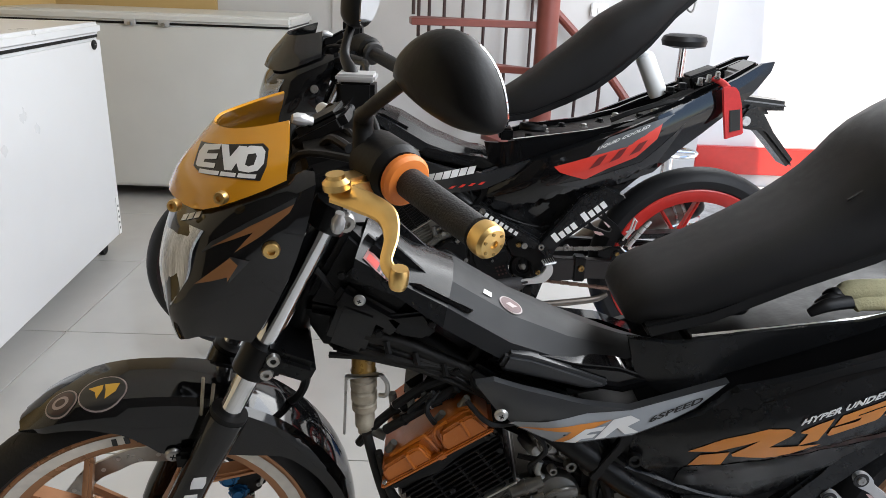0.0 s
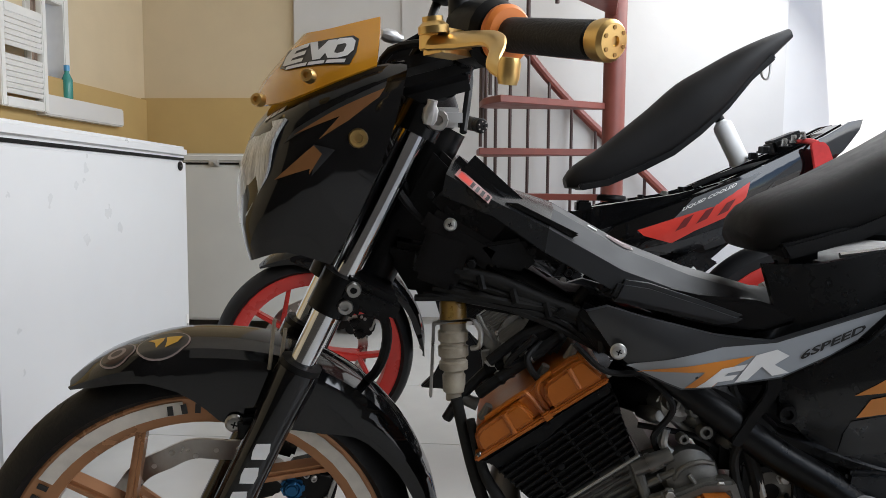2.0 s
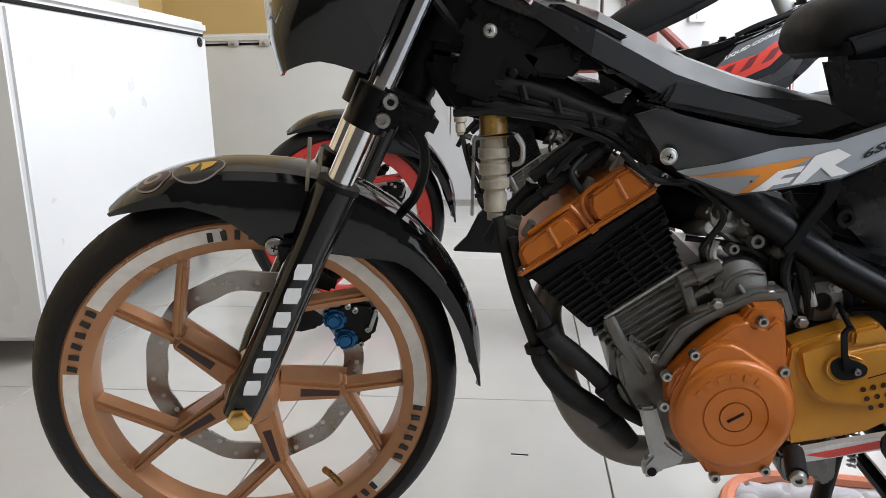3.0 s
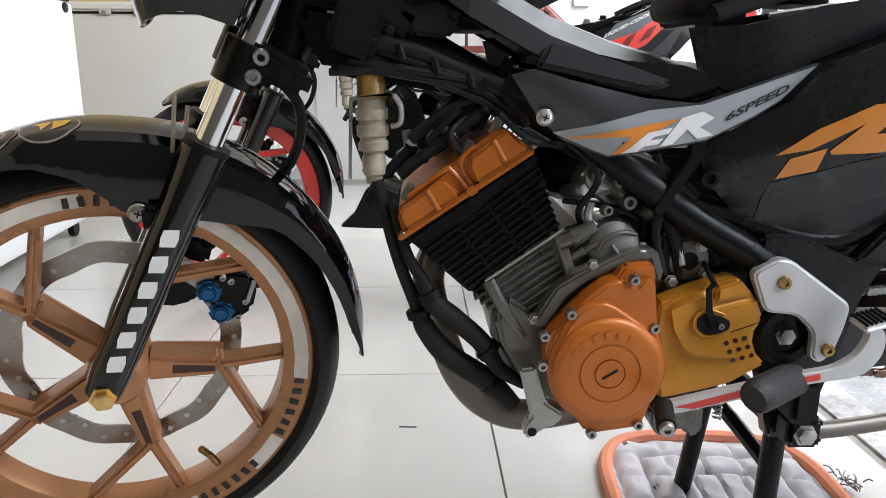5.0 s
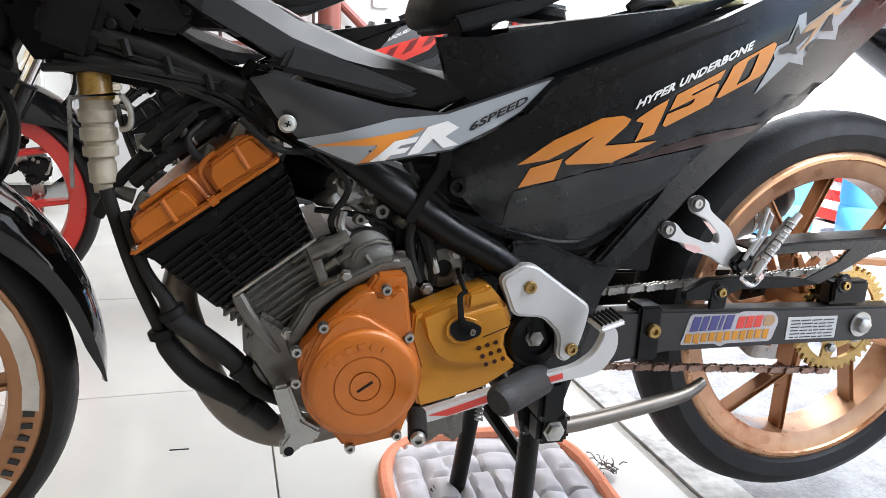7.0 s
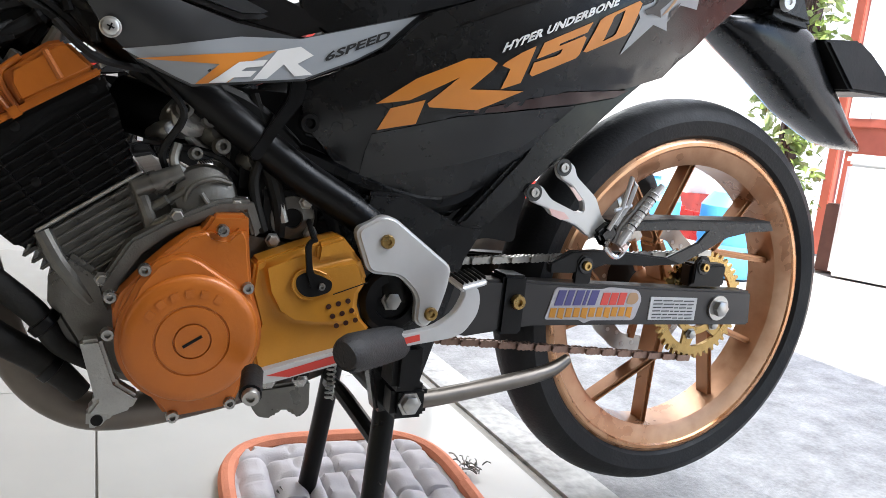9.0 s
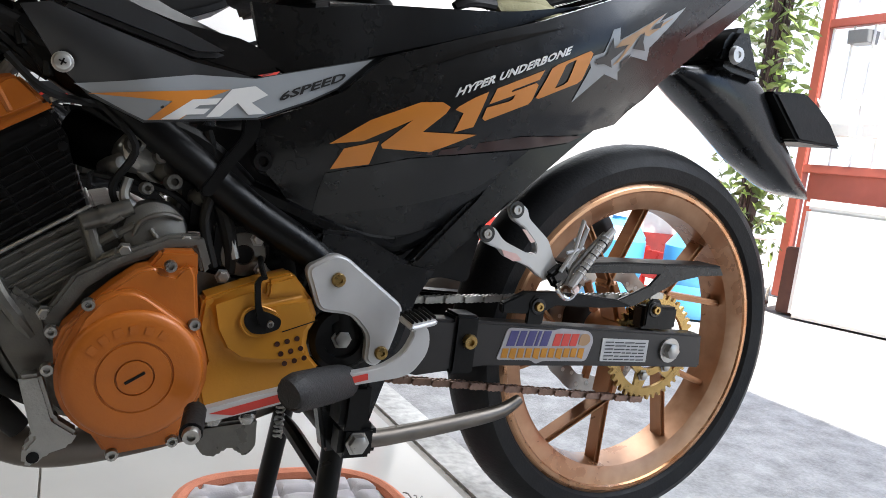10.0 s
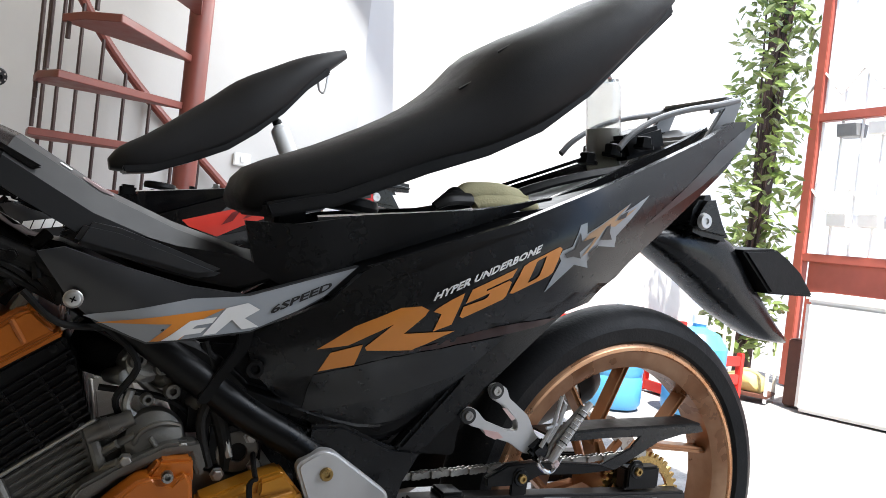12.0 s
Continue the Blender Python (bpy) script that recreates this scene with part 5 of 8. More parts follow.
    # -- tank cover and side panels
    st = [(0.360, 0.712, 0.752, 0.080), (0.415, 0.690, 0.716, 0.083), (0.468, 0.654, 0.698, 0.085), (0.545, 0.612, 0.655, 0.086), (0.615, 0.590, 0.628, 0.078), (0.690, 0.585, 0.607, 0.050), (0.730, 0.594, 0.603, 0.020)]
    rows = []
    for x, zl, zt, w in st:
        rows.append([(x, -w, zl), (x + 0.004, -w * 0.94, zl + (zt - zl) * 0.55), (x + 0.010, -w * 0.55, zt), (x + 0.012, 0, zt + 0.006), (x + 0.010, w * 0.55, zt), (x + 0.004, w * 0.94, zl + (zt - zl) * 0.55), (x, w, zl)])
    tank = P("centre_cover", loft(rows[2:], thick=0.003), CCOV if main else SATIN, "grey moulded centre cover" if main else "", sharp=20)
    nose = P("front_cover", loft(rows[:3], thick=0.003), SATIN, sharp=20)
    if main:
        P("sticker", stick(poly2d([[(0.378, 0.7405), (0.413, 0.7105), (0.409, 0.7035), (0.373, 0.7335)]]), nose, 0.002), mat("faded_sticker", (0.34, 0.25, 0.24), 0.45, noise_amt=0.6, noise_scale=120, col2=(0.30, 0.06, 0.05)), "faded white and red sticker", parent=nose)
        P("sticker_core", stick(poly2d([[(0.380, 0.7365), (0.392, 0.7265), (0.389, 0.7215), (0.3765, 0.7325)]]), nose, 0.0028), REDD, parent=nose)
        for q in range(4):
            P("print_bar", stick(poly2d([[(0.3925 + 0.0052 * q, 0.7262 - 0.0044 * q), (0.3955 + 0.0052 * q, 0.7236 - 0.0044 * q), (0.3925 + 0.0052 * q, 0.7192 - 0.0044 * q), (0.3895 + 0.0052 * q, 0.7218 - 0.0044 * q)]]), nose, 0.0028), DGREY, parent=nose)
        def disc(r):
            return [[(r * math.cos(k * math.pi / 12), r * math.sin(k * math.pi / 12)) for k in range(24)]]
        at, up, along = Vector((0.5481, -0.0243, 0.6507)), Vector((0.35, -0.35, 0.85)), Vector((0.90, 0, -0.40))
        rs = P("round_sticker", wrap(poly2d(disc(0.0165), 0.006), tank, at, up, along, 0.0012), PRINTD, "faded round sticker on the cover", parent=tank)
        P("sticker_core", wrap(poly2d(disc(0.0145), 0.006), tank, at, up, along, 0.0018), mat("faded_red_print", (0.10, 0.04, 0.04), 0.5, noise_amt=0.4, noise_scale=160), parent=rs)
        P("sticker_mark", wrap(poly2d([[(-0.008, -0.003), (-0.002, 0.005), (0.009, 0.003), (0.002, -0.005)]], 0.006), tank, at, up, along, 0.0024), PRINTD, parent=rs)
        P("sticker", wrap(poly2d([[(-0.0065, -0.0055), (-0.0055, 0.0055), (0.0060, 0.0055), (0.0055, -0.0055)]], 0.006), tank, at - along * 0.034, up, along, 0.0012), WHITED, "small white sticker", parent=tank)
    for s in (-1, 1):
        P("cover_fin", slab([(0.425, 0.705), (0.440, 0.704), (0.505, 0.672), (0.495, 0.668)], s * 0.076, s * 0.070, 0.002), GLOSS)
        P("centre_spine", box((0.395, s * 0.045, 0.700), (0.10, 0.03, 0.08), 0.012, (0, 42, 0)), SATIN, sharp=40)
    B = [(0.508, 0.598), (0.529, 0.604), (0.564, 0.594), (0.636, 0.577), (0.691, 0.572), (0.803, 0.610), (0.768, 0.574), (0.742, 0.558), (0.697, 0.536), (0.604, 0.520), (0.561, 0.536), (0.536, 0.558)]
    leg_l = P("leg_panel", sheet(B, panel_face, 0.012), c["panel"], "grey leg panel with silver and orange stripes" if main else "", sharp=24)
    P("leg_panel_right", mirrored(sheet, B, panel_face, 0.012), c["panel"], sharp=24)
    S = [(0.520, 0.612), (0.615, 0.586), (0.645, 0.580), (0.690, 0.574), (0.735, 0.590), (0.690, 0.606), (0.682, 0.608), (0.626, 0.612), (0.55, 0.628)]
    WG = [(0.545, 0.628), (0.574, 0.624), (0.625, 0.608), (0.672, 0.592), (0.662, 0.586), (0.644, 0.583), (0.534, 0.606)]
    for s in (-1, 1):
        P("filler_panel", slab(S, s * 0.086, s * 0.050, 0.004), GLOSS)
        P("cover_wing", slab(WG, s * 0.096, s * 0.070, 0.006, 2), GREY if main else SATIN)
    for q, r in (((0.540, -0.117, 0.559), 0.0074), ((0.369, -0.073, 0.681), 0.0064)):
        sw = P("panel_screw", screw(q, r, 0.005), ZINC)
        P("screw_cross", cross_mark(q, r, 0.005), MATTE, parent=sw)
    core = [(0.300, 0.668), (0.352, 0.765), (0.405, 0.715), (0.47, 0.68), (0.56, 0.64), (0.66, 0.60), (0.72, 0.585), (0.68, 0.555), (0.60, 0.578), (0.525, 0.626), (0.50, 0.642), (0.462, 0.642), (0.42, 0.652), (0.36, 0.656)]
    P("main_frame", slab(core, -0.055, 0.055, 0.008, 2), FRAMEB)
    low = [(0.300, 0.662), (0.36, 0.652), (0.42, 0.646), (0.462, 0.626), (0.485, 0.609), (0.525, 0.604), (0.60, 0.574), (0.68, 0.555), (0.60, 0.535), (0.53, 0.555), (0.47, 0.575), (0.41, 0.585), (0.36, 0.592), (0.325, 0.600), (0.30, 0.64)]
    P("lower_frame", slab(low, -0.050, 0.050, 0.008, 2), FRAMEB)
    P("dusty_tube", tube([(0.330, -0.060, 0.642), (0.380, -0.061, 0.630), (0.422, -0.061, 0.619), (0.472, -0.062, 0.598), (0.520, -0.066, 0.580), (0.58, -0.075, 0.545)], 0.0095, 12), DUSTF, "dusty black frame tube")
    P("frame_tab", slab([(0.395, 0.660), (0.445, 0.668), (0.462, 0.645), (0.448, 0.632), (0.415, 0.636)], -0.074, -0.060, 0.004), SATIN)
    for q in range(5):
        P("harness_cable", tube([(0.33 + 0.01 * q, -0.058, 0.60 + 0.006 * q), (0.40 + 0.012 * q, -0.066 - 0.002 * (q % 3), 0.600 - 0.004 * (q % 2)), (0.47 + 0.012 * q, -0.068, 0.578 + 0.004 * (q % 3)), (0.53, -0.062 - 0.003 * q, 0.548)], 0.0042, 6), RUBBER if q % 2 else HOSE)
    for k, (x, z, w, h, a) in enumerate(((0.38, 0.665, 0.09, 0.03, 30), (0.535, 0.575, 0.08, 0.022, 30), (0.455, 0.672, 0.10, 0.018, 34), (0.58, 0.565, 0.10, 0.03, 22), (0.36, 0.645, 0.05, 0.06, 20))):
        P("frame_gusset", box((x, -0.062 - 0.003 * (k % 3), z), (w, 0.024, h), 0.007, (0, a, 0)), FRAMEB if k % 2 else GLOSS)
    P("down_tube", tube([(0.37, -0.03, 0.66), (0.50, -0.05, 0.585), (0.60, -0.082, 0.525), (0.70, -0.092, 0.455), (0.785, -0.10, 0.40), (0.81, -0.10, 0.33)], 0.0175, 12), FRAMEB)
    P("down_tube", tube([(0.37, 0.03, 0.66), (0.50, 0.05, 0.585), (0.60, 0.082, 0.525), (0.70, 0.092, 0.455), (0.785, 0.10, 0.40), (0.81, 0.10, 0.33)], 0.0175, 12), FRAMEB)
    P("seat_stay", tube([(0.70, -0.085, 0.47), (0.85, -0.09, 0.43), (0.95, -0.085, 0.50), (1.15, -0.075, 0.66), (1.28, -0.05, 0.76)], 0.0125, 10), FRAMEB)
    P("frame_tube", tube([(0.60, -0.082, 0.525), (0.66, -0.085, 0.505), (0.72, -0.085, 0.455)], 0.011, 10), FRAMEB)
    stay = P("cover_stay", slab(rounded([(0.6878, 0.5382), (0.7040, 0.5382), (0.7009, 0.5167), (0.6821, 0.4911), (0.6645, 0.4604), (0.6542, 0.4653), (0.6729, 0.4969), (0.6878, 0.5196)], 0.008, 3), -0.108, -0.096, 0.002), FRAMEB, sharp=60)
    P("stay_boss", lathe([(0.0035, 0.002), (0.0050, 0.006), (0.0085, 0.006), (0.0098, 0.0)], (0.706, -0.112, 0.4994), (0, -1, 0), 18), FRAMEB, parent=stay)
    C = [(0.697, 0.533), (0.742, 0.555), (0.772, 0.573), (0.808, 0.611), (0.879, 0.641), (0.963, 0.674), (1.033, 0.707), (1.165, 0.768), (1.280, 0.822), (1.340, 0.856), (1.371, 0.862), (1.362, 0.838), (1.322, 0.788), (1.212, 0.692), (1.155, 0.645), (1.107, 0.590), (1.051, 0.571), (0.978, 0.545), (0.942, 0.490), (0.868, 0.418), (0.822, 0.412), (0.800, 0.415), (0.756, 0.448), (0.705, 0.497)]
    cov = P("side_cover", sheet(C, cover_face, 0.012, 0.014), SATIN if main else GLOSS, "black side cover with large orange lettering" if main else "black side cover with red stripes", sharp=14)
    P("side_cover_right", mirrored(sheet, C, cover_face, 0.012, 0.02), SATIN if main else GLOSS, sharp=14)
    D = [(0.704, 0.594), (0.698, 0.615), (0.690, 0.644), (0.738, 0.646), (0.811, 0.664), (0.950, 0.686), (1.043, 0.712), (1.144, 0.746), (1.273, 0.804), (1.335, 0.852), (1.28, 0.822), (1.165, 0.768), (1.033, 0.707), (0.963, 0.674), (0.879, 0.641), (0.803, 0.612), (0.745, 0.574)]
    topf = lambda x, z: -(0.098 - 0.22 * max(0, x - 1.1) - 0.10 * max(0, 0.76 - x) * 3)
    P("tail_panel", sheet(D, topf, 0.01, 0.02), SATIN if main else GLOSS, sharp=20)
    P("tail_panel_right", mirrored(sheet, [(0.768, 0.590), (0.764, 0.650)] + D[4:-1], topf, 0.01, 0.02), GLOSS, sharp=20)
    fin = [(0.868, 0.412), (0.905, 0.412), (0.985, 0.49), (1.065, 0.566), (1.155, 0.643), (1.212, 0.690), (1.20, 0.70), (1.12, 0.628), (1.04, 0.563), (0.972, 0.545), (0.935, 0.488)]
    P("rear_flank", slab(fin, -0.112, -0.088, 0.004), SATIN)
    tray = [(0.766, 0.575), (0.764, 0.641), (0.95, 0.676), (1.05, 0.70), (1.15, 0.735), (1.25, 0.785), (1.30, 0.80), (1.25, 0.72), (1.10, 0.63), (0.95, 0.60), (0.8, 0.56)]
    P("under_seat_tray", slab(tray, -0.09, 0.09, 0.006), MATTE)
    P("tail_lamp", slab([(1.275, 0.775), (1.300, 0.832), (1.348, 0.858), (1.352, 0.845), (1.325, 0.785)], -0.045, 0.045, 0.006), GLOSS if not main else DGREY)
    for s in ((-1, 1) if main else ()):
        gr = P("grab_rail", tube([(x, s * 0.065, z) for x, z in [(1.1641, 0.7930), (1.1832, 0.8144), (1.2219, 0.8415), (1.2736, 0.8633), (1.3275, 0.8796), (1.3706, 0.8941)]], [0.0055, 0.0050, 0.0045, 0.0045, 0.0050, 0.0055], 10, flat=0.8), c["rail"])
        P("grab_leg", slab([(1.3773, 0.8954), (1.3195, 0.8741), (1.3208, 0.8663), (1.3395, 0.8748), (1.3202, 0.8423), (1.2846, 0.7924), (1.3082, 0.8067), (1.3495, 0.8268), (1.3631, 0.8552)], s * 0.068, s * 0.060, 0.002), c["rail"], parent=gr, sharp=60)
    if main:
        P("grab_bridge", box((1.3586, 0, 0.8921), (0.026, 0.132, 0.009), 0.004), c["rail"])
    rf = [(1.242, 0.735), (1.242, 0.768), (1.311, 0.774), (1.448, 0.762), (1.449, 0.740), (1.385, 0.738), (1.424, 0.683), (1.492, 0.609), (1.479, 0.590), (1.398, 0.672), (1.329, 0.730)]
    if main:
        rows = []
        for xt, zt, xb, zb, w in ((1.282, 0.694, 1.266, 0.678, 0.030), (1.344, 0.706, 1.310, 0.655, 0.044), (1.412, 0.700, 1.368, 0.625, 0.048), (1.440, 0.684, 1.408, 0.602, 0.047), (1.466, 0.652, 1.447, 0.580, 0.045), (1.505, 0.618, 1.490, 0.561, 0.041), (1.549, 0.579, 1.532, 0.545, 0.034), (1.586, 0.554, 1.570, 0.540, 0.024), (1.606, 0.542, 1.602, 0.539, 0.010)):
            row = []
            for k in range(20):
                a = 2 * math.pi * k / 20
                t = 0.5 + 0.5 * math.copysign(abs(math.sin(a)) ** 0.7, math.sin(a))
                row.append((xb + (xt - xb) * t, w * math.copysign(abs(math.cos(a)) ** 0.55, math.cos(a)), zb + (zt - zb) * t))
            row.append(row[0])
            rows.append(row)
        fb = loft(dense(rows, 1, 4))
        bmesh.ops.remove_doubles(fb, verts=fb.verts, dist=1e-5)
        bmesh.ops.holes_fill(fb, edges=[e for e in fb.edges if len(e.link_faces) == 1], sides=0)
        fend = P("rear_fender", fb, SATIN, "matte black rear fender", sharp=60)
    else:
        fend = P("rear_fender", slab(rf, -0.042, 0.042, 0.018, 5), SATIN, "matte black rear fender")
    if main:
        P("plate_holder", slab([(1.425, 0.682), (1.498, 0.690), (1.530, 0.676), (1.562, 0.657), (1.598, 0.622), (1.497, 0.620)], -0.058, 0.058, 0.004), MATTE, parent=fend)
    lockb = P("lock_bracket", slab([(1.315, 0.700), (1.319, 0.731), (1.333, 0.752), (1.357, 0.756), (1.380, 0.715), (1.399, 0.690), (1.341, 0.694)], -0.062, 0.062, 0.008), SATIN)
    P("seat_lock", lathe([(0, 0.004), (0.004, 0.004), (0.0045, 0.006), (0.010, 0.006), (0.0125, 0.0)], (1.334, -0.062, 0.715), (0, -1, 0), 20), SILVER, parent=lockb)
    # -- seat, propped open
    seat_st = [(0.684, 0.674, 0.692, 0.655, 0.055), (0.700, 0.705, 0.712, 0.654, 0.075), (0.775, 0.741, 0.785, 0.676, 0.086), (0.869, 0.794, 0.885, 0.724, 0.092), (0.925, 0.840, 0.960, 0.756, 0.098), (0.975, 0.897, 1.030, 0.796, 0.108), (1.064, 0.951, 1.095, 0.852, 0.112), (1.123, 0.990, 1.160, 0.925, 0.106), (1.195, 1.022, 1.215, 0.985, 0.085), (1.240, 1.036, 1.246, 1.018, 0.055)]
    if not main:
        seat_st = [(0.700, 0.690, 0.706, 0.664, 0.050), (0.722, 0.720, 0.735, 0.664, 0.075), (0.782, 0.762, 0.800, 0.676, 0.085), (0.850, 0.818, 0.885, 0.714, 0.090), (0.905, 0.864, 0.950, 0.748, 0.095), (0.965, 0.918, 1.010, 0.796, 0.100), (1.030, 0.957, 1.070, 0.855, 0.100), (1.095, 0.994, 1.120, 0.920, 0.095), (1.155, 1.021, 1.172, 0.970, 0.080), (1.212, 1.043, 1.222, 1.018, 0.050)]
    rows = []
    for xt, zt, xb, zb, w in seat_st:
        row = []
        for k in range(20):
            a = 2 * math.pi * k / 20
            cy, cz = math.cos(a), math.sin(a)
            e = 0.62
            yy = w * math.copysign(abs(cy) ** e, cy)
            t = 0.5 + 0.5 * math.copysign(abs(cz) ** 0.8, cz)
            if cz < 0:
                t = max(0.0, 0.5 - 0.5 * abs(cz) ** 0.35)
            row.append((xb + (xt - xb) * t, yy, zb + (zt - zb) * t))
        rows.append(row + [row[0]])
    dens = []
    for i in range(len(rows) - 1):
        for q in range(3):
            t = q / 3
            pr, a_, b_, nx = rows[max(i - 1, 0)], rows[i], rows[i + 1], rows[min(i + 2, len(rows) - 1)]
            dens.append([tuple(0.5 * (2 * b0 + (c0 - a0) * t + (2 * a0 - 5 * b0 + 4 * c0 - d0) * t * t + (3 * b0 - a0 - 3 * c0 + d0) * t ** 3) for a0, b0, c0, d0 in zip(pa, pb, pc, pd)) for pa, pb, pc, pd in zip(pr, a_, b_, nx)])
    dens.append(rows[-1])
    sbm = loft(dens)
    bmesh.ops.remove_doubles(sbm, verts=sbm.verts, dist=1e-5)
    bmesh.ops.holes_fill(sbm, edges=[e for e in sbm.edges if len(e.link_faces) == 1], sides=0)
    seat = P("seat", turn(sbm, c["seat_m"]), SEATM, "black vinyl seat propped open", sharp=60)
    under = [(xb, zb) for _, _, xb, zb, _ in seat_st[1:9]]
    P("seat_base", turn(slab([(x, z - 0.005) for x, z in under] + [(x - 0.008, z + 0.010) for x, z in under[::-1]], -0.085, 0.085, 0.003), c["seat_m"]), MATTE, parent=seat)
    P("seat_hinge", box((0.748, 0, 0.655), (0.035, 0.06, 0.03), 0.005), FRAMEB)
    if main:
        for x, z, w in ((0.79, 0.741, 0.03), (0.93, 0.845, 0.028), (0.985, 0.905, 0.05), (1.06, 0.944, 0.05)):
            P("seat_badge", box((x, -0.070, z - 0.018), (w, 0.002, 0.013), 0.0, (28, -36, 0)), DGREY, parent=seat)
    else:
        P("seat_catch", turn(tube([(1.165, 0, 0.960), (1.172, 0, 0.935), (1.186, 0, 0.935), (1.190, 0, 0.985)], 0.003, 6), c["seat_m"]), STEEL, parent=seat)
    # -- engine
    u, w_ = Vector((math.cos(radians(37)), 0, math.sin(radians(37)))), Vector((-math.sin(radians(37)), 0, math.cos(radians(37))))
    EM = Matrix(((u.x, 0, w_.x, 0.5345), (0, 1, 0, 0), (u.z, 0, w_.z, 0.4015), (0, 0, 0, 1)))
    cyl = P("cylinder", turn(slab([(-0.084, 0.103), (0.071, 0.096), (0.069, 0.070), (0.056, 0.040), (0.048, 0.014), (-0.044, 0.016), (-0.058, 0.004), (-0.066, 0.010), (-0.074, 0.050)], -0.081, 0.081, 0.005, 2), EM), FRAMEB, "black finned cylinder")
    for k in range(10):
        w = 0.012 + 0.0074 * k
        P("fin", turn(slab([(-0.062 - 0.0019 * k, w), (0.050 + 0.0022 * k, w), (0.050 + 0.0022 * k, w + 0.0024), (-0.062 - 0.0019 * k, w + 0.0024)], -0.0865, 0.0865, 0.0007, 1), EM), MATTE, parent=cyl)
    for x in (-0.034, 0.004, 0.036):
        P("fin_web", turn(box((x, -0.083, 0.046), (0.004, 0.007, 0.070), 0.0015), EM), FRAMEB, parent=cyl)
    P("head_rim", turn(slab([(-0.087, 0.104), (0.073, 0.097), (0.072, 0.083), (0.020, 0.086), (-0.020, 0.080), (-0.060, 0.088), (-0.084, 0.092)], -0.090, 0.085, 0.004, 2), EM), FRAMEB, parent=cyl)
    for x, z in ((-0.006, 0.094), (0.060, 0.090), (-0.020, 0.050), (0.062, 0.066)):
        P("stud", turn(lathe([(0.004, 0), (0.004, 0.004), (0, 0.005)], (x, -0.088, z), (0, -1, 0), 8), EM), FRAMEB, parent=cyl)
    head = P("head_cover", turn(slab([(-0.084, 0.1065), (-0.075, 0.1295), (-0.066, 0.1335), (-0.034, 0.1360), (0.030, 0.1370), (0.054, 0.1370), (0.065, 0.1325), (0.072, 0.1005)], -0.088, 0.082, 0.004, 3), EM), c["cover"], "orange cylinder head cover" if main else "", sharp=40)
    P("cover_flange", turn(slab([(-0.0885, 0.1115), (0.0745, 0.1018), (0.0740, 0.0962), (-0.0890, 0.1058)], -0.0985, 0.084, 0.002, 2), EM), c["cover"], parent=head)
    P("cover_boss", turn(slab([(-0.0775, 0.1105), (-0.0735, 0.1285), (-0.0640, 0.1325), (-0.0180, 0.1322), (-0.0130, 0.1280), (-0.0105, 0.1072)], -0.0985, -0.04, 0.004, 3), EM), c["cover"], parent=head, sharp=40)
    P("cover_boss", turn(slab([(0.0085, 0.1058), (0.0110, 0.1230), (0.0185, 0.1322), (0.0600, 0.1330), (0.0660, 0.1295), (0.0722, 0.1020)], -0.0985, -0.04, 0.004, 3), EM), c["cover"], parent=head, sharp=40)
    for x0, x1 in ((-0.0345, -0.0372), (0.0480, 0.0452)):
        P("boss_ridge", turn(tube([(x0, -0.0972, 0.1315), (x1, -0.0972, 0.1085)], 0.0030, 8, False), EM), c["cover"], parent=head)
    for pts in ([(-0.055, 0.1362), (-0.0101, 0.1360), (-0.0035, 0.1300), (-0.0020, 0.1065)], [(0.0300, 0.1368), (0.0125, 0.1350), (0.0062, 0.1260), (0.0045, 0.1060)]):
        P("cover_lip", turn(tube([(x, -0.0880, z) for x, z in pts], 0.0028, 8), EM), c["cover"], parent=head)
    P("cover_tab", turn(box((0.0010, -0.0955, 0.1035), (0.012, 0.008, 0.009), 0.002), EM), c["cover"], parent=head)
    for x, z in ((-0.082, 0.1080), (0.078, 0.1000)):
        P("cover_bolt", turn(bolt((x, -0.093, z), 0.0042, 0.004, (0, 0, 1)), EM), STEEL, parent=head)
    for x in (-0.060, 0.015, 0.052):
        P("cover_lug", turn(tube([(x, -0.070, 0.134), (x + 0.014, -0.074, 0.1425)], [0.0065, 0.0045], 10, False), EM), ALUD, parent=head)
    P("base_block", turn(slab([(-0.046, 0.018), (0.052, 0.014), (0.060, -0.004), (0.040, -0.050), (-0.040, -0.066), (-0.058, -0.030), (-0.056, 0.002)], -0.079, 0.05, 0.006, 3), EM), ALUD, parent=cyl)
    P("base_gasket", turn(slab([(-0.046, 0.0180), (0.053, 0.0140), (0.053, 0.0110), (-0.046, 0.0150)], -0.0905, 0.082, 0.001, 1), EM), ALU, parent=cyl)
    case = [(0.497, 0.345), (0.520, 0.395), (0.556, 0.436), (0.600, 0.448), (0.640, 0.430), (0.670, 0.400), (0.70, 0.395), (0.745, 0.390), (0.775, 0.350), (0.765, 0.300), (0.735, 0.262), (0.690, 0.246), (0.630, 0.238), (0.560, 0.240), (0.520, 0.270), (0.497, 0.310)]
    cr = P("crankcase", slab(case, -0.080, 0.11, 0.012, 3), ALUD, "dull cast aluminium crankcase")
    for k in range(8):
        w = 0.0085 - 0.0078 * k
        P("case_rib", turn(tube([(-0.034 - 0.0016 * k, -0.0835, w + 0.0015), (0.004, -0.0850, w), (0.034 - 0.002 * k, -0.0835, w - 0.0015)], [0.0012, 0.0019, 0.0013], 8), EM), ALUD, parent=cr)
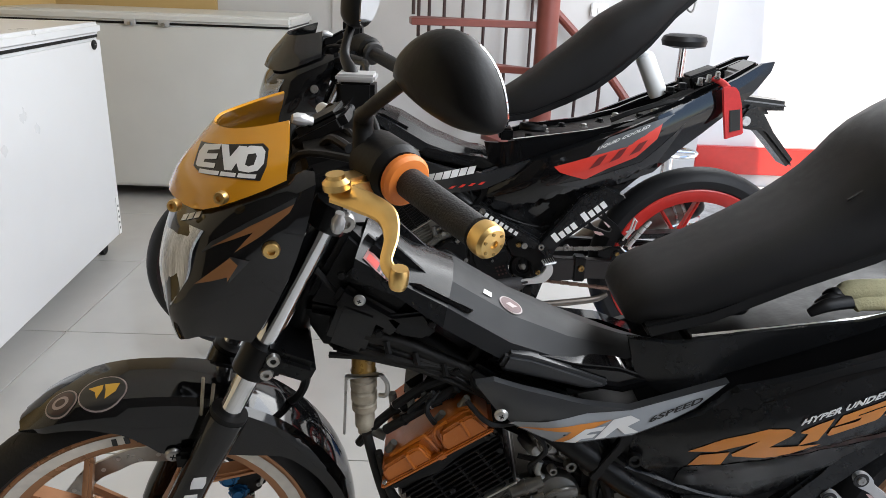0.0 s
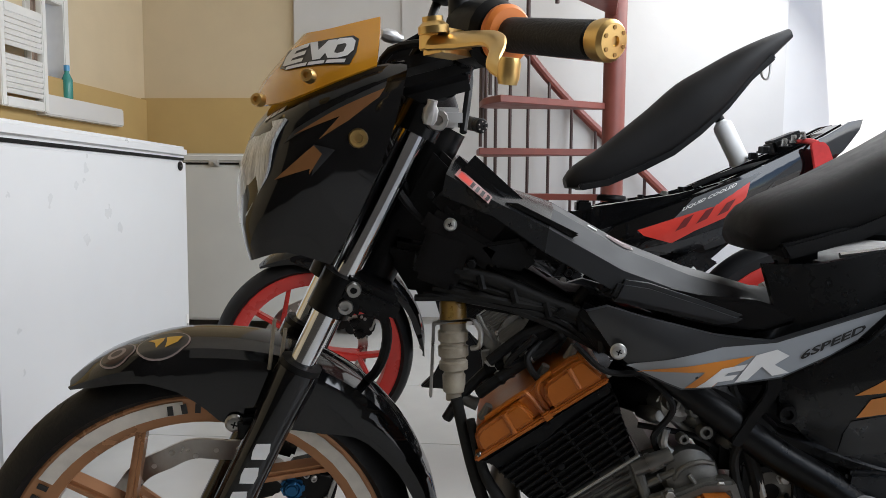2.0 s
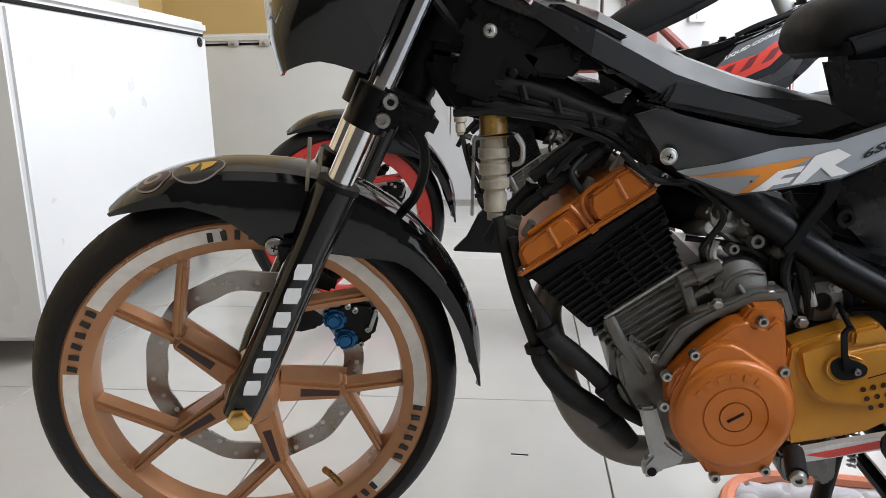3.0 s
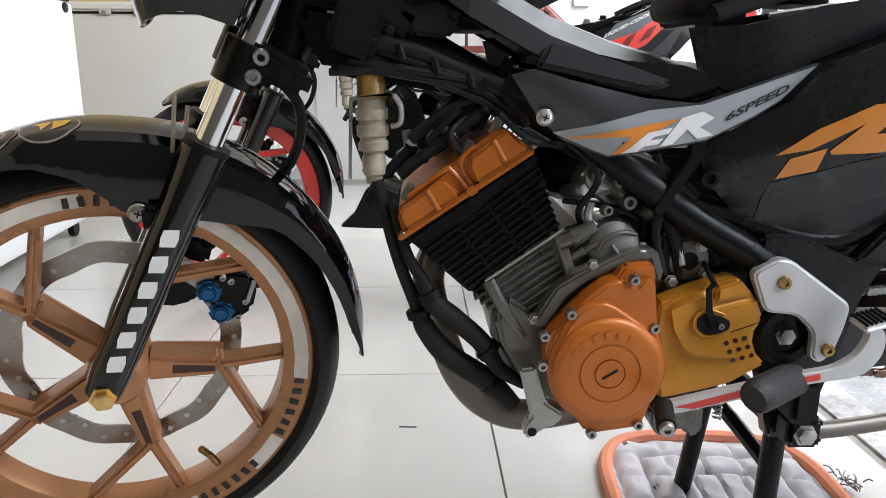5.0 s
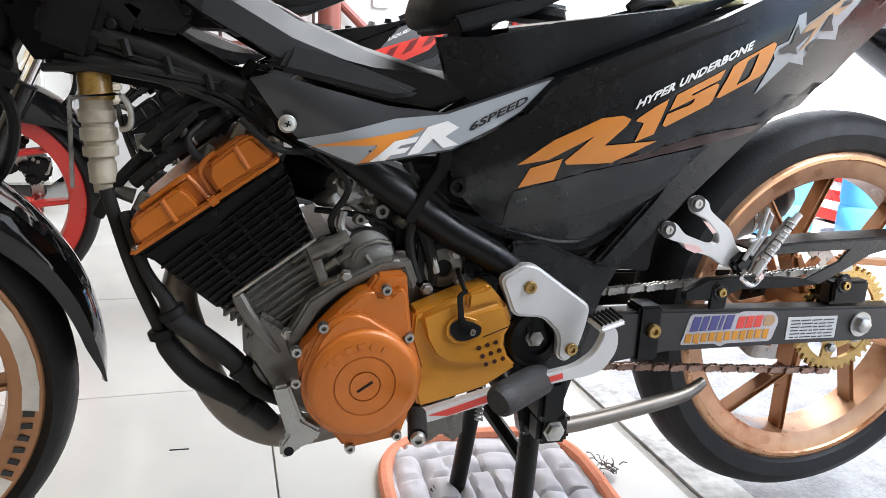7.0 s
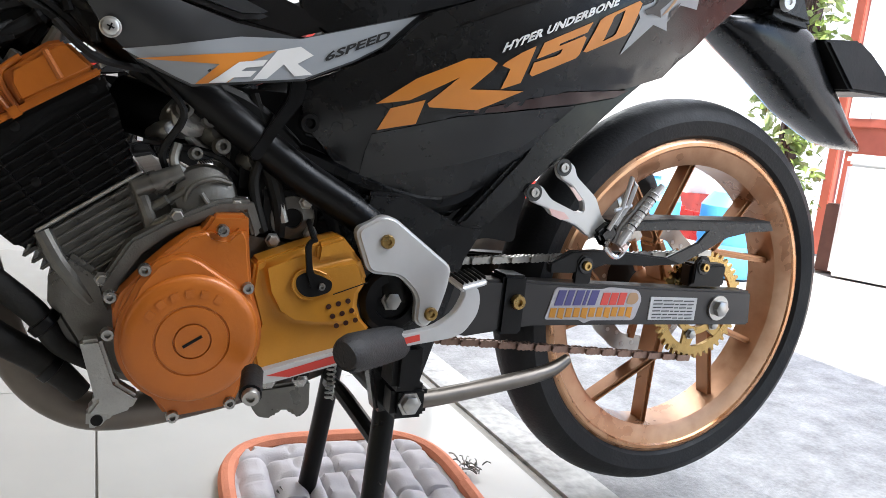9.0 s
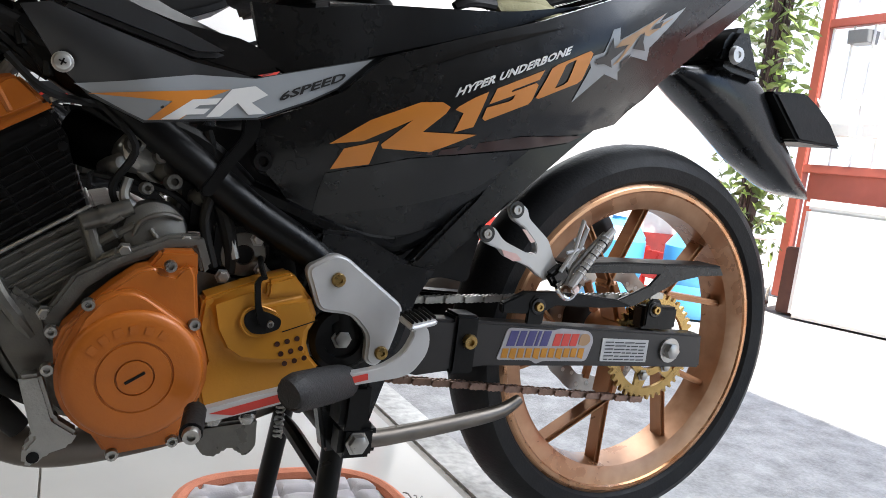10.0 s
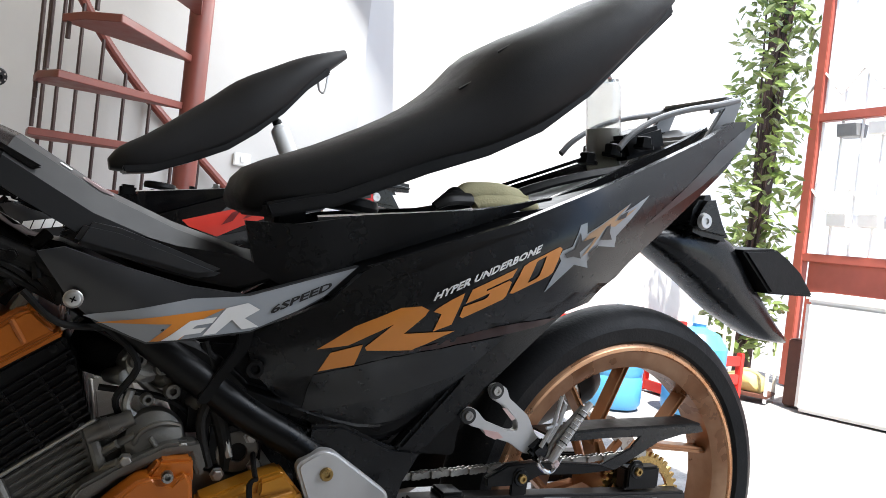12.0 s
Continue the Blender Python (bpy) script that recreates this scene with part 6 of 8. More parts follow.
    for k in range(6):
        P("case_tooth", turn(box((-0.060 + 0.002 * k, -0.058, 0.004 - 0.0085 * k), (0.014, 0.044, 0.0032), 0.001), EM), ALUD, parent=cr)
    P("case_post", turn(tube([(-0.042, -0.085, 0.014), (-0.047, -0.088, -0.018), (-0.048, -0.084, -0.058)], 0.0068, 10), EM), ALUD, parent=cr)
    P("case_post", turn(tube([(0.044, -0.085, 0.010), (0.036, -0.088, -0.018), (0.026, -0.084, -0.044)], 0.0060, 10), EM), ALUD, parent=cr)
    P("case_flank", slab([(0.500, 0.345), (0.512, 0.372), (0.540, 0.352), (0.548, 0.322), (0.535, 0.300), (0.508, 0.312)], -0.090, -0.070, 0.005, 2), ALUD, parent=cr)
    for x, z in ((0.598, 0.408), (0.648, 0.420), (0.540, 0.350)):
        P("case_bolt", bolt((x, -0.099, z), 0.0052, 0.008, socket=False), STEEL, parent=cr)
    P("case_lip", slab([(0.536, 0.345), (0.560, 0.386), (0.590, 0.404), (0.632, 0.424), (0.662, 0.426), (0.672, 0.398), (0.664, 0.390), (0.655, 0.414), (0.632, 0.410), (0.592, 0.392), (0.570, 0.374), (0.548, 0.340)], -0.108, -0.084, 0.003), ALUD, parent=cr)
    P("case_pipe", tube([(0.5633, -0.088, 0.4278), (0.5797, -0.088, 0.4354), (0.602, -0.088, 0.4458)], [0.0085, 0.0090, 0.0072], 14), ALUD, parent=cr)
    P("pipe_collar", tube([(0.5777, -0.088, 0.4345), (0.5827, -0.088, 0.4368)], 0.0104, 14, False), ALUD, parent=cr)
    P("case_hump", lathe([(0.030, 0), (0.030, 0.006), (0.0265, 0.012), (0.018, 0.016), (0.008, 0.0175), (0, 0.018)], (0.622, -0.078, 0.4230), (0.05, -1, 0.15), 28), ALUD, parent=cr)
    P("hump_rib", tube([(0.604, -0.091, 0.416), (0.610, -0.098, 0.434), (0.628, -0.098, 0.442), (0.644, -0.090, 0.438)], 0.0026, 8), ALUD, parent=cr)
    P("hump_rib", tube([(0.618, -0.097, 0.428), (0.628, -0.100, 0.414), (0.634, -0.104, 0.404)], 0.0024, 8), ALUD, parent=cr)
    for x, z in ((0.582, 0.415), (0.598, 0.424), (0.586, 0.432)):
        P("case_boss", tube([(x - 0.006, -0.086, z - 0.005), (x + 0.008, -0.092, z + 0.006)], [0.0050, 0.0044], 10, False), ALUD, parent=cr)
    P("sensor", lathe([(0.0055, -0.010), (0.0055, 0.010), (0.0042, 0.012), (0.0042, 0.016), (0, 0.016)], (0.5865, -0.094, 0.400), (0.6, -0.5, 0.45), 12), ALUD, parent=cr)
    P("starter", lathe([(0.024, -0.05), (0.024, 0), (0.021, 0.008), (0.010, 0.010), (0.009, 0.006), (0, 0.006)], (0.704, -0.078, 0.408), (0, -1, 0), 24), ALUD, parent=cr)
    P("starter_rod", tube([(0.690, -0.088, 0.424), (0.696, -0.088, 0.404)], 0.0042, 8, False), ALU, parent=cr)
    for x, z in ((0.722, 0.394), (0.686, 0.386), (0.716, 0.424)):
        P("case_bolt", bolt((x, -0.086, z), 0.0055, 0.007, socket=False), ALU, parent=cr)
    P("sump", slab(rounded([(0.6741, 0.2378), (0.7337, 0.2440), (0.7348, 0.2130), (0.7266, 0.2042), (0.7189, 0.2048), (0.7157, 0.2126), (0.7029, 0.2134), (0.6986, 0.2046), (0.6835, 0.2072), (0.6754, 0.2194)], 0.004, 2), -0.090, -0.02, 0.004, 2), ALUD, parent=cr, sharp=60)
    EC = [(0.5475, 0.3275), (0.5531, 0.3443), (0.5746, 0.3683), (0.5881, 0.3816), (0.6071, 0.3973), (0.6208, 0.4011), (0.6263, 0.3961), (0.6374, 0.3943), (0.6430, 0.4009), (0.6514, 0.4032), (0.6560, 0.3943), (0.6587, 0.3707), (0.6620, 0.3467), (0.6705, 0.3216), (0.6724, 0.2967), (0.6679, 0.2816), (0.6594, 0.2637), (0.6508, 0.2393), (0.6013, 0.2321), (0.5928, 0.2333), (0.5627, 0.2785), (0.5497, 0.3039)]
    ec = P("generator_cover", slab(EC, -0.131, -0.098, 0.004, 3), c["cover"], "orange enamelled generator cover" if main else "")
    P("cover_ear", slab([(0.6150, 0.3960), (0.6260, 0.4130), (0.6560, 0.4140), (0.6585, 0.3900)], -0.122, -0.098, 0.003, 2), c["cover"], parent=ec)
    face = [(0.6104 + 0.0610 * math.cos(radians(q)), 0.3065 + 0.0610 * math.sin(radians(q))) for q in range(150, 391, 8)]
    P("raised_face", slab(face + [(0.6452, 0.3558), (0.6172, 0.3754), (0.6063, 0.3802), (0.5928, 0.3801), (0.5794, 0.3725), (0.5660, 0.3560)], -0.1375, -0.120, 0.0045, 3), c["cover"], parent=ec, sharp=50)
    P("cover_dome", lathe([(0.0570, 0), (0.0562, 0.003), (0.0535, 0.0055), (0.0480, 0.0068), (0.0318, 0.0074), (0.0312, 0.0062), (0.0300, 0.0062), (0.0294, 0.0076), (0.0160, 0.0080), (0.0155, 0.0062), (0.0148, 0.0062), (0.0143, 0.0086), (0, 0.0088)], (0.6104, -0.1375, 0.3065), (0, -1, 0), 56), c["cover"], parent=ec, sharp=50)
    P("slot", box((0.6104, -0.1466, 0.3065), (0.018, 0.0012, 0.0024), 0, (0, -32, 0)), MATTE, parent=ec)
    for q in range(6):
        a = radians(146 - 17 * q)
        P("raised_bar", box((0.6104 + 0.0415 * math.cos(a), -0.1448, 0.3065 + 0.0415 * math.sin(a)), (0.0072, 0.0014, 0.0075), 0.0005, (0, 90 - math.degrees(a), 0)), c["cover"], parent=ec)
    for x, z in ((0.5714, 0.3655), (0.6330, 0.4010), (0.6570, 0.3500), (0.5445, 0.3104), (0.5455, 0.3424), (0.5985, 0.2335), (0.6470, 0.2430)):
        P("cover_bolt", bolt((x, -0.128, z), 0.0056, 0.008), STEEL, parent=ec)
    SC = [(0.6648, 0.3715), (0.7027, 0.3860), (0.7175, 0.3912), (0.7447, 0.3988), (0.7665, 0.3732), (0.7739, 0.3552), (0.7663, 0.3419), (0.7656, 0.3293), (0.7708, 0.3161), (0.7820, 0.3040), (0.7468, 0.2829), (0.7217, 0.2759), (0.6728, 0.2655), (0.6660, 0.2900), (0.6718, 0.3128), (0.6624, 0.3443)]
    sc = P("sprocket_cover", slab(SC, -0.120, -0.09, 0.003, 3), c["cover2"], "gold enamelled sprocket cover with vent holes" if main else "")
    P("cover_swell", slab([(0.6680, 0.3705), (0.7027, 0.3848), (0.7160, 0.3895), (0.7172, 0.3715), (0.7605, 0.3790), (0.7650, 0.3732), (0.7725, 0.3552), (0.7648, 0.3419), (0.7642, 0.3293), (0.7685, 0.3180), (0.7560, 0.3100), (0.7220, 0.3100), (0.7000, 0.3130), (0.6850, 0.3230), (0.6740, 0.3430)], -0.1265, -0.108, 0.006, 3), c["cover2"], parent=sc, sharp=50)
    P("cover_lid", slab([(0.7200, 0.3745), (0.7205, 0.3905), (0.7442, 0.3978), (0.7590, 0.3815)], -0.1262, -0.108, 0.003, 2), c["cover2"], parent=sc, sharp=50)
    P("seam", box((0.7548, -0.1266, 0.3487), (0.036, 0.0008, 0.0009), 0, (0, -19.6, 0)), MATTE, parent=sc)
    for r in range(3):
        for q in range(3):
            P("vent_hole", lathe([(0, 0.0006), (0.0026, 0.0006), (0.0026, 0)], (0.7345 + 0.0093 * q + 0.0045 * r, -0.1266, 0.3309 + 0.00265 * q - 0.0095 * r), (0, -1, 0), 12), BROWND, parent=sc)
    SR = [(0.6975, 0.3600), (0.7075, 0.3680), (0.7235, 0.3648), (0.7385, 0.3570), (0.7370, 0.3442), (0.7210, 0.3380), (0.7075, 0.3388), (0.6980, 0.3485)]
    P("slot_rim", slab(rounded(SR, 0.007), -0.1290, -0.124, 0.0012), c["cover2"], parent=sc)
    P("slot_edge", tube([(x, -0.1290, z) for x, z in ((0.7290, 0.3625), (0.7160, 0.3670), (0.7050, 0.3655), (0.6985, 0.3590), (0.6985, 0.3490), (0.7070, 0.3400), (0.7180, 0.3390))], 0.0011, 6), c["cover2"], parent=sc)
    CS = [(0.7005, 0.3595), (0.7085, 0.3648), (0.7230, 0.3620), (0.7358, 0.3555), (0.7346, 0.3462), (0.7205, 0.3408), (0.7085, 0.3414), (0.7010, 0.3498)]
    P("cable_slot", slab(rounded(CS, 0.006), -0.1298, -0.126, 0.0004), MATTE, parent=sc)
    P("release_arm", slab(rounded([(0.7060, 0.3900), (0.7110, 0.3965), (0.7170, 0.3968), (0.7176, 0.3935), (0.7122, 0.3925), (0.7120, 0.3860), (0.7148, 0.3660), (0.7250, 0.3560), (0.7255, 0.3490), (0.7140, 0.3500), (0.7092, 0.3640)], 0.004, 3), -0.1335, -0.1300, 0.0010), FRAMEB, parent=sc)
    P("arm_pin", bolt((0.7235, -0.1340, 0.3520), 0.0036, 0.003), STEEL, parent=sc)
    P("clutch_cable", tube([(0.7150, -0.1310, 0.3950), (0.7165, -0.112, 0.400), (0.722, -0.075, 0.408)], 0.0028, 8), RUBBER)
    mount = [(0.523, 0.300), (0.540, 0.302), (0.553, 0.262), (0.572, 0.248), (0.566, 0.236), (0.548, 0.230), (0.540, 0.220), (0.530, 0.222), (0.530, 0.236), (0.537, 0.246)]
    mt = P("engine_mount", slab(mount, -0.118, -0.100, 0.003), ALU)
    P("mount_hole", lathe([(0, 0.001), (0.005, 0.001), (0.005, 0)], (0.5385, -0.118, 0.229), (0, -1, 0), 14), MATTE, parent=mt)
    for k, (x, z, r, l) in enumerate(((0.605, 0.492, 0.020, 0.05), (0.625, 0.478, 0.012, 0.06), (0.69, 0.43, 0.022, 0.05), (0.655, 0.455, 0.010, 0.07), (0.585, 0.478, 0.009, 0.05))):
        P("carburettor_body" if k == 0 else "carburettor_piece", lathe([(0, l * 0.5), (r * 0.7, l * 0.5), (r, l * 0.38), (r, 0), (r * 0.8, -l * 0.4), (0, -l * 0.4)], (x, -0.055, z), (0.3, -1, 0.2), 14), ALUD if k % 2 else ALU)
    P("intake", tube([(0.55, 0, 0.50), (0.60, -0.02, 0.49), (0.66, -0.02, 0.49)], 0.026, 14), MATTE)
    P("battery_box", box((0.69, -0.02, 0.475), (0.09, 0.12, 0.10), 0.008), MATTE)
    P("regulator", box((0.700, -0.070, 0.415), (0.06, 0.03, 0.05), 0.006), FRAMEB)
    for k, pts in enumerate((((0.56, -0.085, 0.54), (0.60, -0.095, 0.50), (0.585, -0.08, 0.46), (0.60, -0.07, 0.43)), ((0.50, -0.09, 0.56), (0.53, -0.10, 0.535), (0.57, -0.085, 0.53)), ((0.57, -0.07, 0.47), (0.63, -0.08, 0.462), (0.66, -0.07, 0.44)), ((0.46, -0.08, 0.565), (0.43, -0.07, 0.53), (0.47, -0.07, 0.545)), ((0.64, -0.08, 0.50), (0.665, -0.085, 0.45), (0.67, -0.08, 0.41)))):
        P("wire", tube(pts, 0.0035, 6), RUBBER)
    plug = P("spark_plug_cap", turn(tube([(-0.03, -0.05, 0.170), (-0.005, -0.05, 0.164)], 0.008, 12, False), EM), MATTE)
    P("plug_nut", turn(tube([(-0.02, -0.052, 0.160), (-0.02, -0.052, 0.180)], 0.006, 6, False), EM), ALU, parent=plug)
    P("coolant_pipe", turn(tube([(0.05, -0.04, 0.165), (0.0, -0.05, 0.172), (-0.06, -0.05, 0.165), (-0.10, -0.04, 0.15)], 0.006, 10), EM), RUBBER)
    for k, (a, b, r, m) in enumerate((((-0.034, -0.045, 0.156), (-0.018, -0.045, 0.188), 0.0095, ALU), ((-0.012, -0.055, 0.150), (0.006, -0.055, 0.184), 0.0085, ALU), ((0.010, -0.05, 0.150), (0.020, -0.05, 0.176), 0.008, STEEL), ((-0.060, -0.05, 0.145), (-0.070, -0.05, 0.160), 0.011, ALUD))):
        P("head_fitting", turn(tube([a, b], [r * 0.7, r * 0.55], 12, False), EM), ALUD)
    P("head_hose", turn(tube([(-0.02, -0.06, 0.178), (0.03, -0.062, 0.180), (0.07, -0.06, 0.172), (0.11, -0.05, 0.18)], 0.006, 8), EM), RUBBER)
    for q in (((0.590, -0.07, 0.500), (0.612, -0.075, 0.490), (0.634, -0.07, 0.497)), ((0.606, -0.07, 0.478), (0.620, -0.07, 0.466), (0.640, -0.07, 0.458)), ((0.598, -0.08, 0.470), (0.596, -0.08, 0.452), (0.612, -0.08, 0.440))):
        P("carburettor_pipe", tube(q, 0.0045, 8), ALU)
    for x, z, r in ((0.600, 0.500, 0.009), (0.622, 0.492, 0.007), (0.634, 0.470, 0.008), (0.612, 0.462, 0.006)):
        P("carburettor_screw", bolt((x, -0.082, z), r, 0.012, (0.1, -1, 0.1)), ALUD)
    P("hose", tube([(0.64, -0.075, 0.50), (0.672, -0.085, 0.465), (0.690, -0.085, 0.42), (0.694, -0.08, 0.39)], 0.0075, 10), HOSE)
    P("hose", tube([(0.56, -0.06, 0.53), (0.60, -0.08, 0.512), (0.65, -0.088, 0.49), (0.70, -0.09, 0.44)], 0.006, 8), HOSE)
    P("air_box", turn(box((0.045, 0.045, 0.158), (0.13, 0.12, 0.030), 0.010, seg=2), EM), MATTE)
    P("thick_cable", turn(tube([(-0.050, -0.060, 0.156), (-0.02, -0.066, 0.158), (0.03, -0.066, 0.157), (0.085, -0.058, 0.158)], 0.0065, 10), EM), RUBBER)
    for k in range(3):
        P("cable_tie", turn(lathe([(0.0066, -0.003), (0.0076, 0), (0.0066, 0.003)], (-0.02 + 0.04 * k, -0.066, 0.1575), (1, 0, 0), 10), EM), STEEL if k == 1 else MATTE)
    # radiator side duct and hoses
    duct = P("coolant_fitting", lathe([(0, 0), (0.0095, 0), (0.0095, 0.008), (0.0125, 0.010), (0.0128, 0.028), (0.0112, 0.030), (0.0112, 0.033), (0.0158, 0.035), (0.0160, 0.043), (0.0138, 0.0450), (0.0138, 0.048), (0.0168, 0.050), (0.0168, 0.060), (0.0142, 0.062), (0.0142, 0.065), (0.0168, 0.067), (0.0168, 0.077), (0.0145, 0.079), (0.0145, 0.088), (0, 0.088)], (0.3735, -0.050, 0.486), (-0.03, 0, 1), 20), DUSTY, "dusty ribbed plastic coolant fitting", sharp=40)
    P("cup", lathe([(0.0158, 0), (0.0165, 0.003), (0.0150, 0.006), (0.0150, 0.022), (0.0120, 0.028), (0, 0.028)], (0.3712, -0.050, 0.573), (0, 0, 1), 20), AMBER, "amber plastic cup", parent=duct, sharp=40)
    P("bracket", slab([(0.3470, 0.4930), (0.3500, 0.4920), (0.3530, 0.5720), (0.3900, 0.5790), (0.3960, 0.5760), (0.3955, 0.5800), (0.3500, 0.5760)], -0.070, -0.062, 0.001), STEEL, parent=duct)
    P("bracket_tail", tube([(0.395, -0.066, 0.578), (0.402, -0.066, 0.566), (0.401, -0.064, 0.550), (0.392, -0.060, 0.546)], 0.0030, 8), STEEL, parent=duct)
    P("mount_lug", box((0.366, -0.05, 0.606), (0.010, 0.02, 0.020), 0.002), STEEL, parent=duct)
    P("hose", tube([(0.376, -0.06, 0.490), (0.395, -0.06, 0.411), (0.417, -0.06, 0.350), (0.425, -0.06, 0.328), (0.451, -0.06, 0.294), (0.497, -0.06, 0.262), (0.526, -0.06, 0.232)], [0.0065, 0.0065, 0.0075, 0.0115, 0.0135, 0.0130, 0.010], 12), HOSE)
    P("hose", tube([(0.392, -0.07, 0.47), (0.407, -0.07, 0.413), (0.424, -0.07, 0.383), (0.432, -0.07, 0.362), (0.458, -0.07, 0.340), (0.489, -0.07, 0.311), (0.507, -0.07, 0.282), (0.536, -0.07, 0.262)], [0.005, 0.006, 0.007, 0.0115, 0.0115, 0.0110, 0.0085, 0.006], 12), HOSE)
    for q, ax in (((0.419, -0.06, 0.344), (0.3, 0, -1)), ((0.500, -0.06, 0.258), (1, 0, -0.8)), ((0.430, -0.07, 0.368), (0.5, 0, -1)), ((0.495, -0.07, 0.303), (1, 0, -1))):
        P("hose_clip", lathe([(0.0125, -0.005), (0.0140, -0.004), (0.0140, 0.004), (0.0125, 0.005)], q, ax, 14), MATTE)
    P("exhaust_pipe", tube([(0.45, 0.03, 0.41), (0.431, 0.03, 0.36), (0.443, 0.03, 0.30), (0.468, 0.03, 0.232), (0.505, 0.03, 0.190), (0.558, 0.03, 0.174), (0.66, 0.06, 0.175), (0.78, 0.10, 0.19), (0.92, 0.13, 0.23)], 0.0195, 14), EXH, "heat stained exhaust pipe")
    mf = P("muffler", tube([(0.90, 0.135, 0.235), (0.98, 0.150, 0.285), (1.05, 0.155, 0.330), (1.10, 0.155, 0.352), (1.285, 0.155, 0.434)], [0.022, 0.034, 0.043, 0.046, 0.046], 24), EXH, "dull steel silencer")
    P("muffler_cap", tube([(1.283, 0.155, 0.433), (1.310, 0.155, 0.445), (1.330, 0.155, 0.454), (1.336, 0.155, 0.457)], [0.0475, 0.0465, 0.036, 0.020], 24), MATTE, parent=mf)
    for q in (0.0, 0.022):
        P("muffler_band", tube([(1.252 + q, 0.155, 0.4195 + 0.44 * q), (1.258 + q, 0.155, 0.4221 + 0.44 * q)], 0.0472, 24, False), STEEL, parent=mf)
    P("speed_cable", F(tube([(0.085, -0.045, 0.285), (0.120, -0.060, 0.36), (0.150, -0.050, 0.46), (0.200, -0.045, 0.56), (0.262, -0.040, 0.66), (0.30, -0.03, 0.76)], 0.0032, 6)), RUBBER)
    for k in range(4):
        P("cable_clip", tube([(0.40 + 0.035 * k, -0.070, 0.627 - 0.014 * k), (0.404 + 0.035 * k, -0.073, 0.612 - 0.014 * k)], 0.0042, 6, False), MATTE)
    for k, (x, z) in enumerate(((0.348, 0.712), (0.392, 0.640), (0.487, 0.590), (0.560, 0.560), (0.612, 0.540), (0.455, 0.655))):
        P("frame_bolt", bolt((x, -0.072 - 0.004 * (k % 2), z), 0.0044, 0.005, socket=False), FRAMEB)
    P("coil", box((0.470, -0.045, 0.560), (0.045, 0.03, 0.028), 0.005, (0, 30, 0)), MATTE)
    P("ignition_lead", tube([(0.468, -0.062, 0.555), (0.452, -0.075, 0.540), (0.462, -0.078, 0.520), (0.478, -0.07, 0.505)], 0.0036, 8), RUBBER)
    P("breather", tube([(0.660, -0.088, 0.520), (0.672, -0.094, 0.480), (0.664, -0.092, 0.440), (0.676, -0.090, 0.395)], 0.0048, 8), HOSE)
    P("neutral_wire", tube([(0.740, -0.10, 0.30), (0.728, -0.108, 0.285), (0.715, -0.10, 0.262), (0.73, -0.09, 0.25)], 0.0024, 6), RUBBER)
    for x in (0.690, 0.722):
        P("sump_bolt", bolt((x, -0.091, 0.246), 0.0062, 0.006, socket=False), STEEL)
    # -- swingarm, chain, stands, pegs
    SA = [(0.830, 0.300), (0.800, 0.352), (0.880, 0.352), (0.954, 0.351), (1.322, 0.338), (1.328, 0.292), (1.139, 0.296), (0.983, 0.298), (0.90, 0.288)]
    arm = P("swingarm", slab(SA, -0.100, -0.074, 0.003), mat("swingarm_black" + c["tag"], (0.013, 0.0105, 0.0100), 0.42, noise_amt=0.35, noise_scale=40, rough_var=0.1), "black box section swingarm" + (" with stickers" if main else ""))
    P("swingarm_right", mirrored(slab, SA, -0.100, -0.074, 0.003), FRAMEB)
    P("arm_sleeve", slab([(0.938, 0.358), (0.968, 0.357), (0.968, 0.290), (0.938, 0.290)], -0.1035, -0.07, 0.003), FRAMEB, parent=arm)
    P("arm_bolt", bolt((0.957, -0.1035, 0.328), 0.009, 0.006), BRASS, parent=arm)
    P("axle_nut", bolt((1.264, -0.100, 0.317), 0.0105, 0.011, socket=False), STEEL, parent=arm)
    P("axle_washer", lathe([(0, 0.003), (0.0165, 0.003), (0.0165, 0)], (1.264, -0.100, 0.317), (0, -1, 0), 20), STEEL, parent=arm)
    P("adjuster_plate", box((1.245, -0.085, 0.358), (0.06, 0.02, 0.03), 0.003), FRAMEB, parent=arm)
    if main:
        lb = P("rating_label", slab([(1.150, 0.303), (1.150, 0.332), (1.226, 0.330), (1.226, 0.301)], -0.1012, -0.0998, 0), mat("label_paper", (0.52, 0.52, 0.52), 0.5, noise_amt=0.15, noise_scale=300), "pale printed label", parent=arm)
        rng_l = random.Random(5)
        for r in range(6):
            x = 1.154
            while x < 1.216:
                w = min(rng_l.uniform(0.007, 0.020), 1.222 - x)
                P("print_bar", box((x + w / 2, -0.1015, 0.3275 - 0.0044 * r - 0.026 * (x - 1.154)), (w - 0.002, 0.0005, 0.0014), 0), GREY, parent=lb)
                x += w
        kb = P("sticker", slab(rounded([(0.997, 0.306), (1.001, 0.316), (1.008, 0.344), (1.074, 0.341), (1.084, 0.344), (1.128, 0.341), (1.136, 0.330), (1.128, 0.303), (1.062, 0.304), (1.054, 0.300), (1.046, 0.305)], 0.006, 3), -0.1012, -0.0998, 0), mat("sticker_paper", (0.42, 0.40, 0.42), 0.4, noise_amt=0.2, noise_scale=200), "white sticker with violet, red and gold shapes", parent=arm)
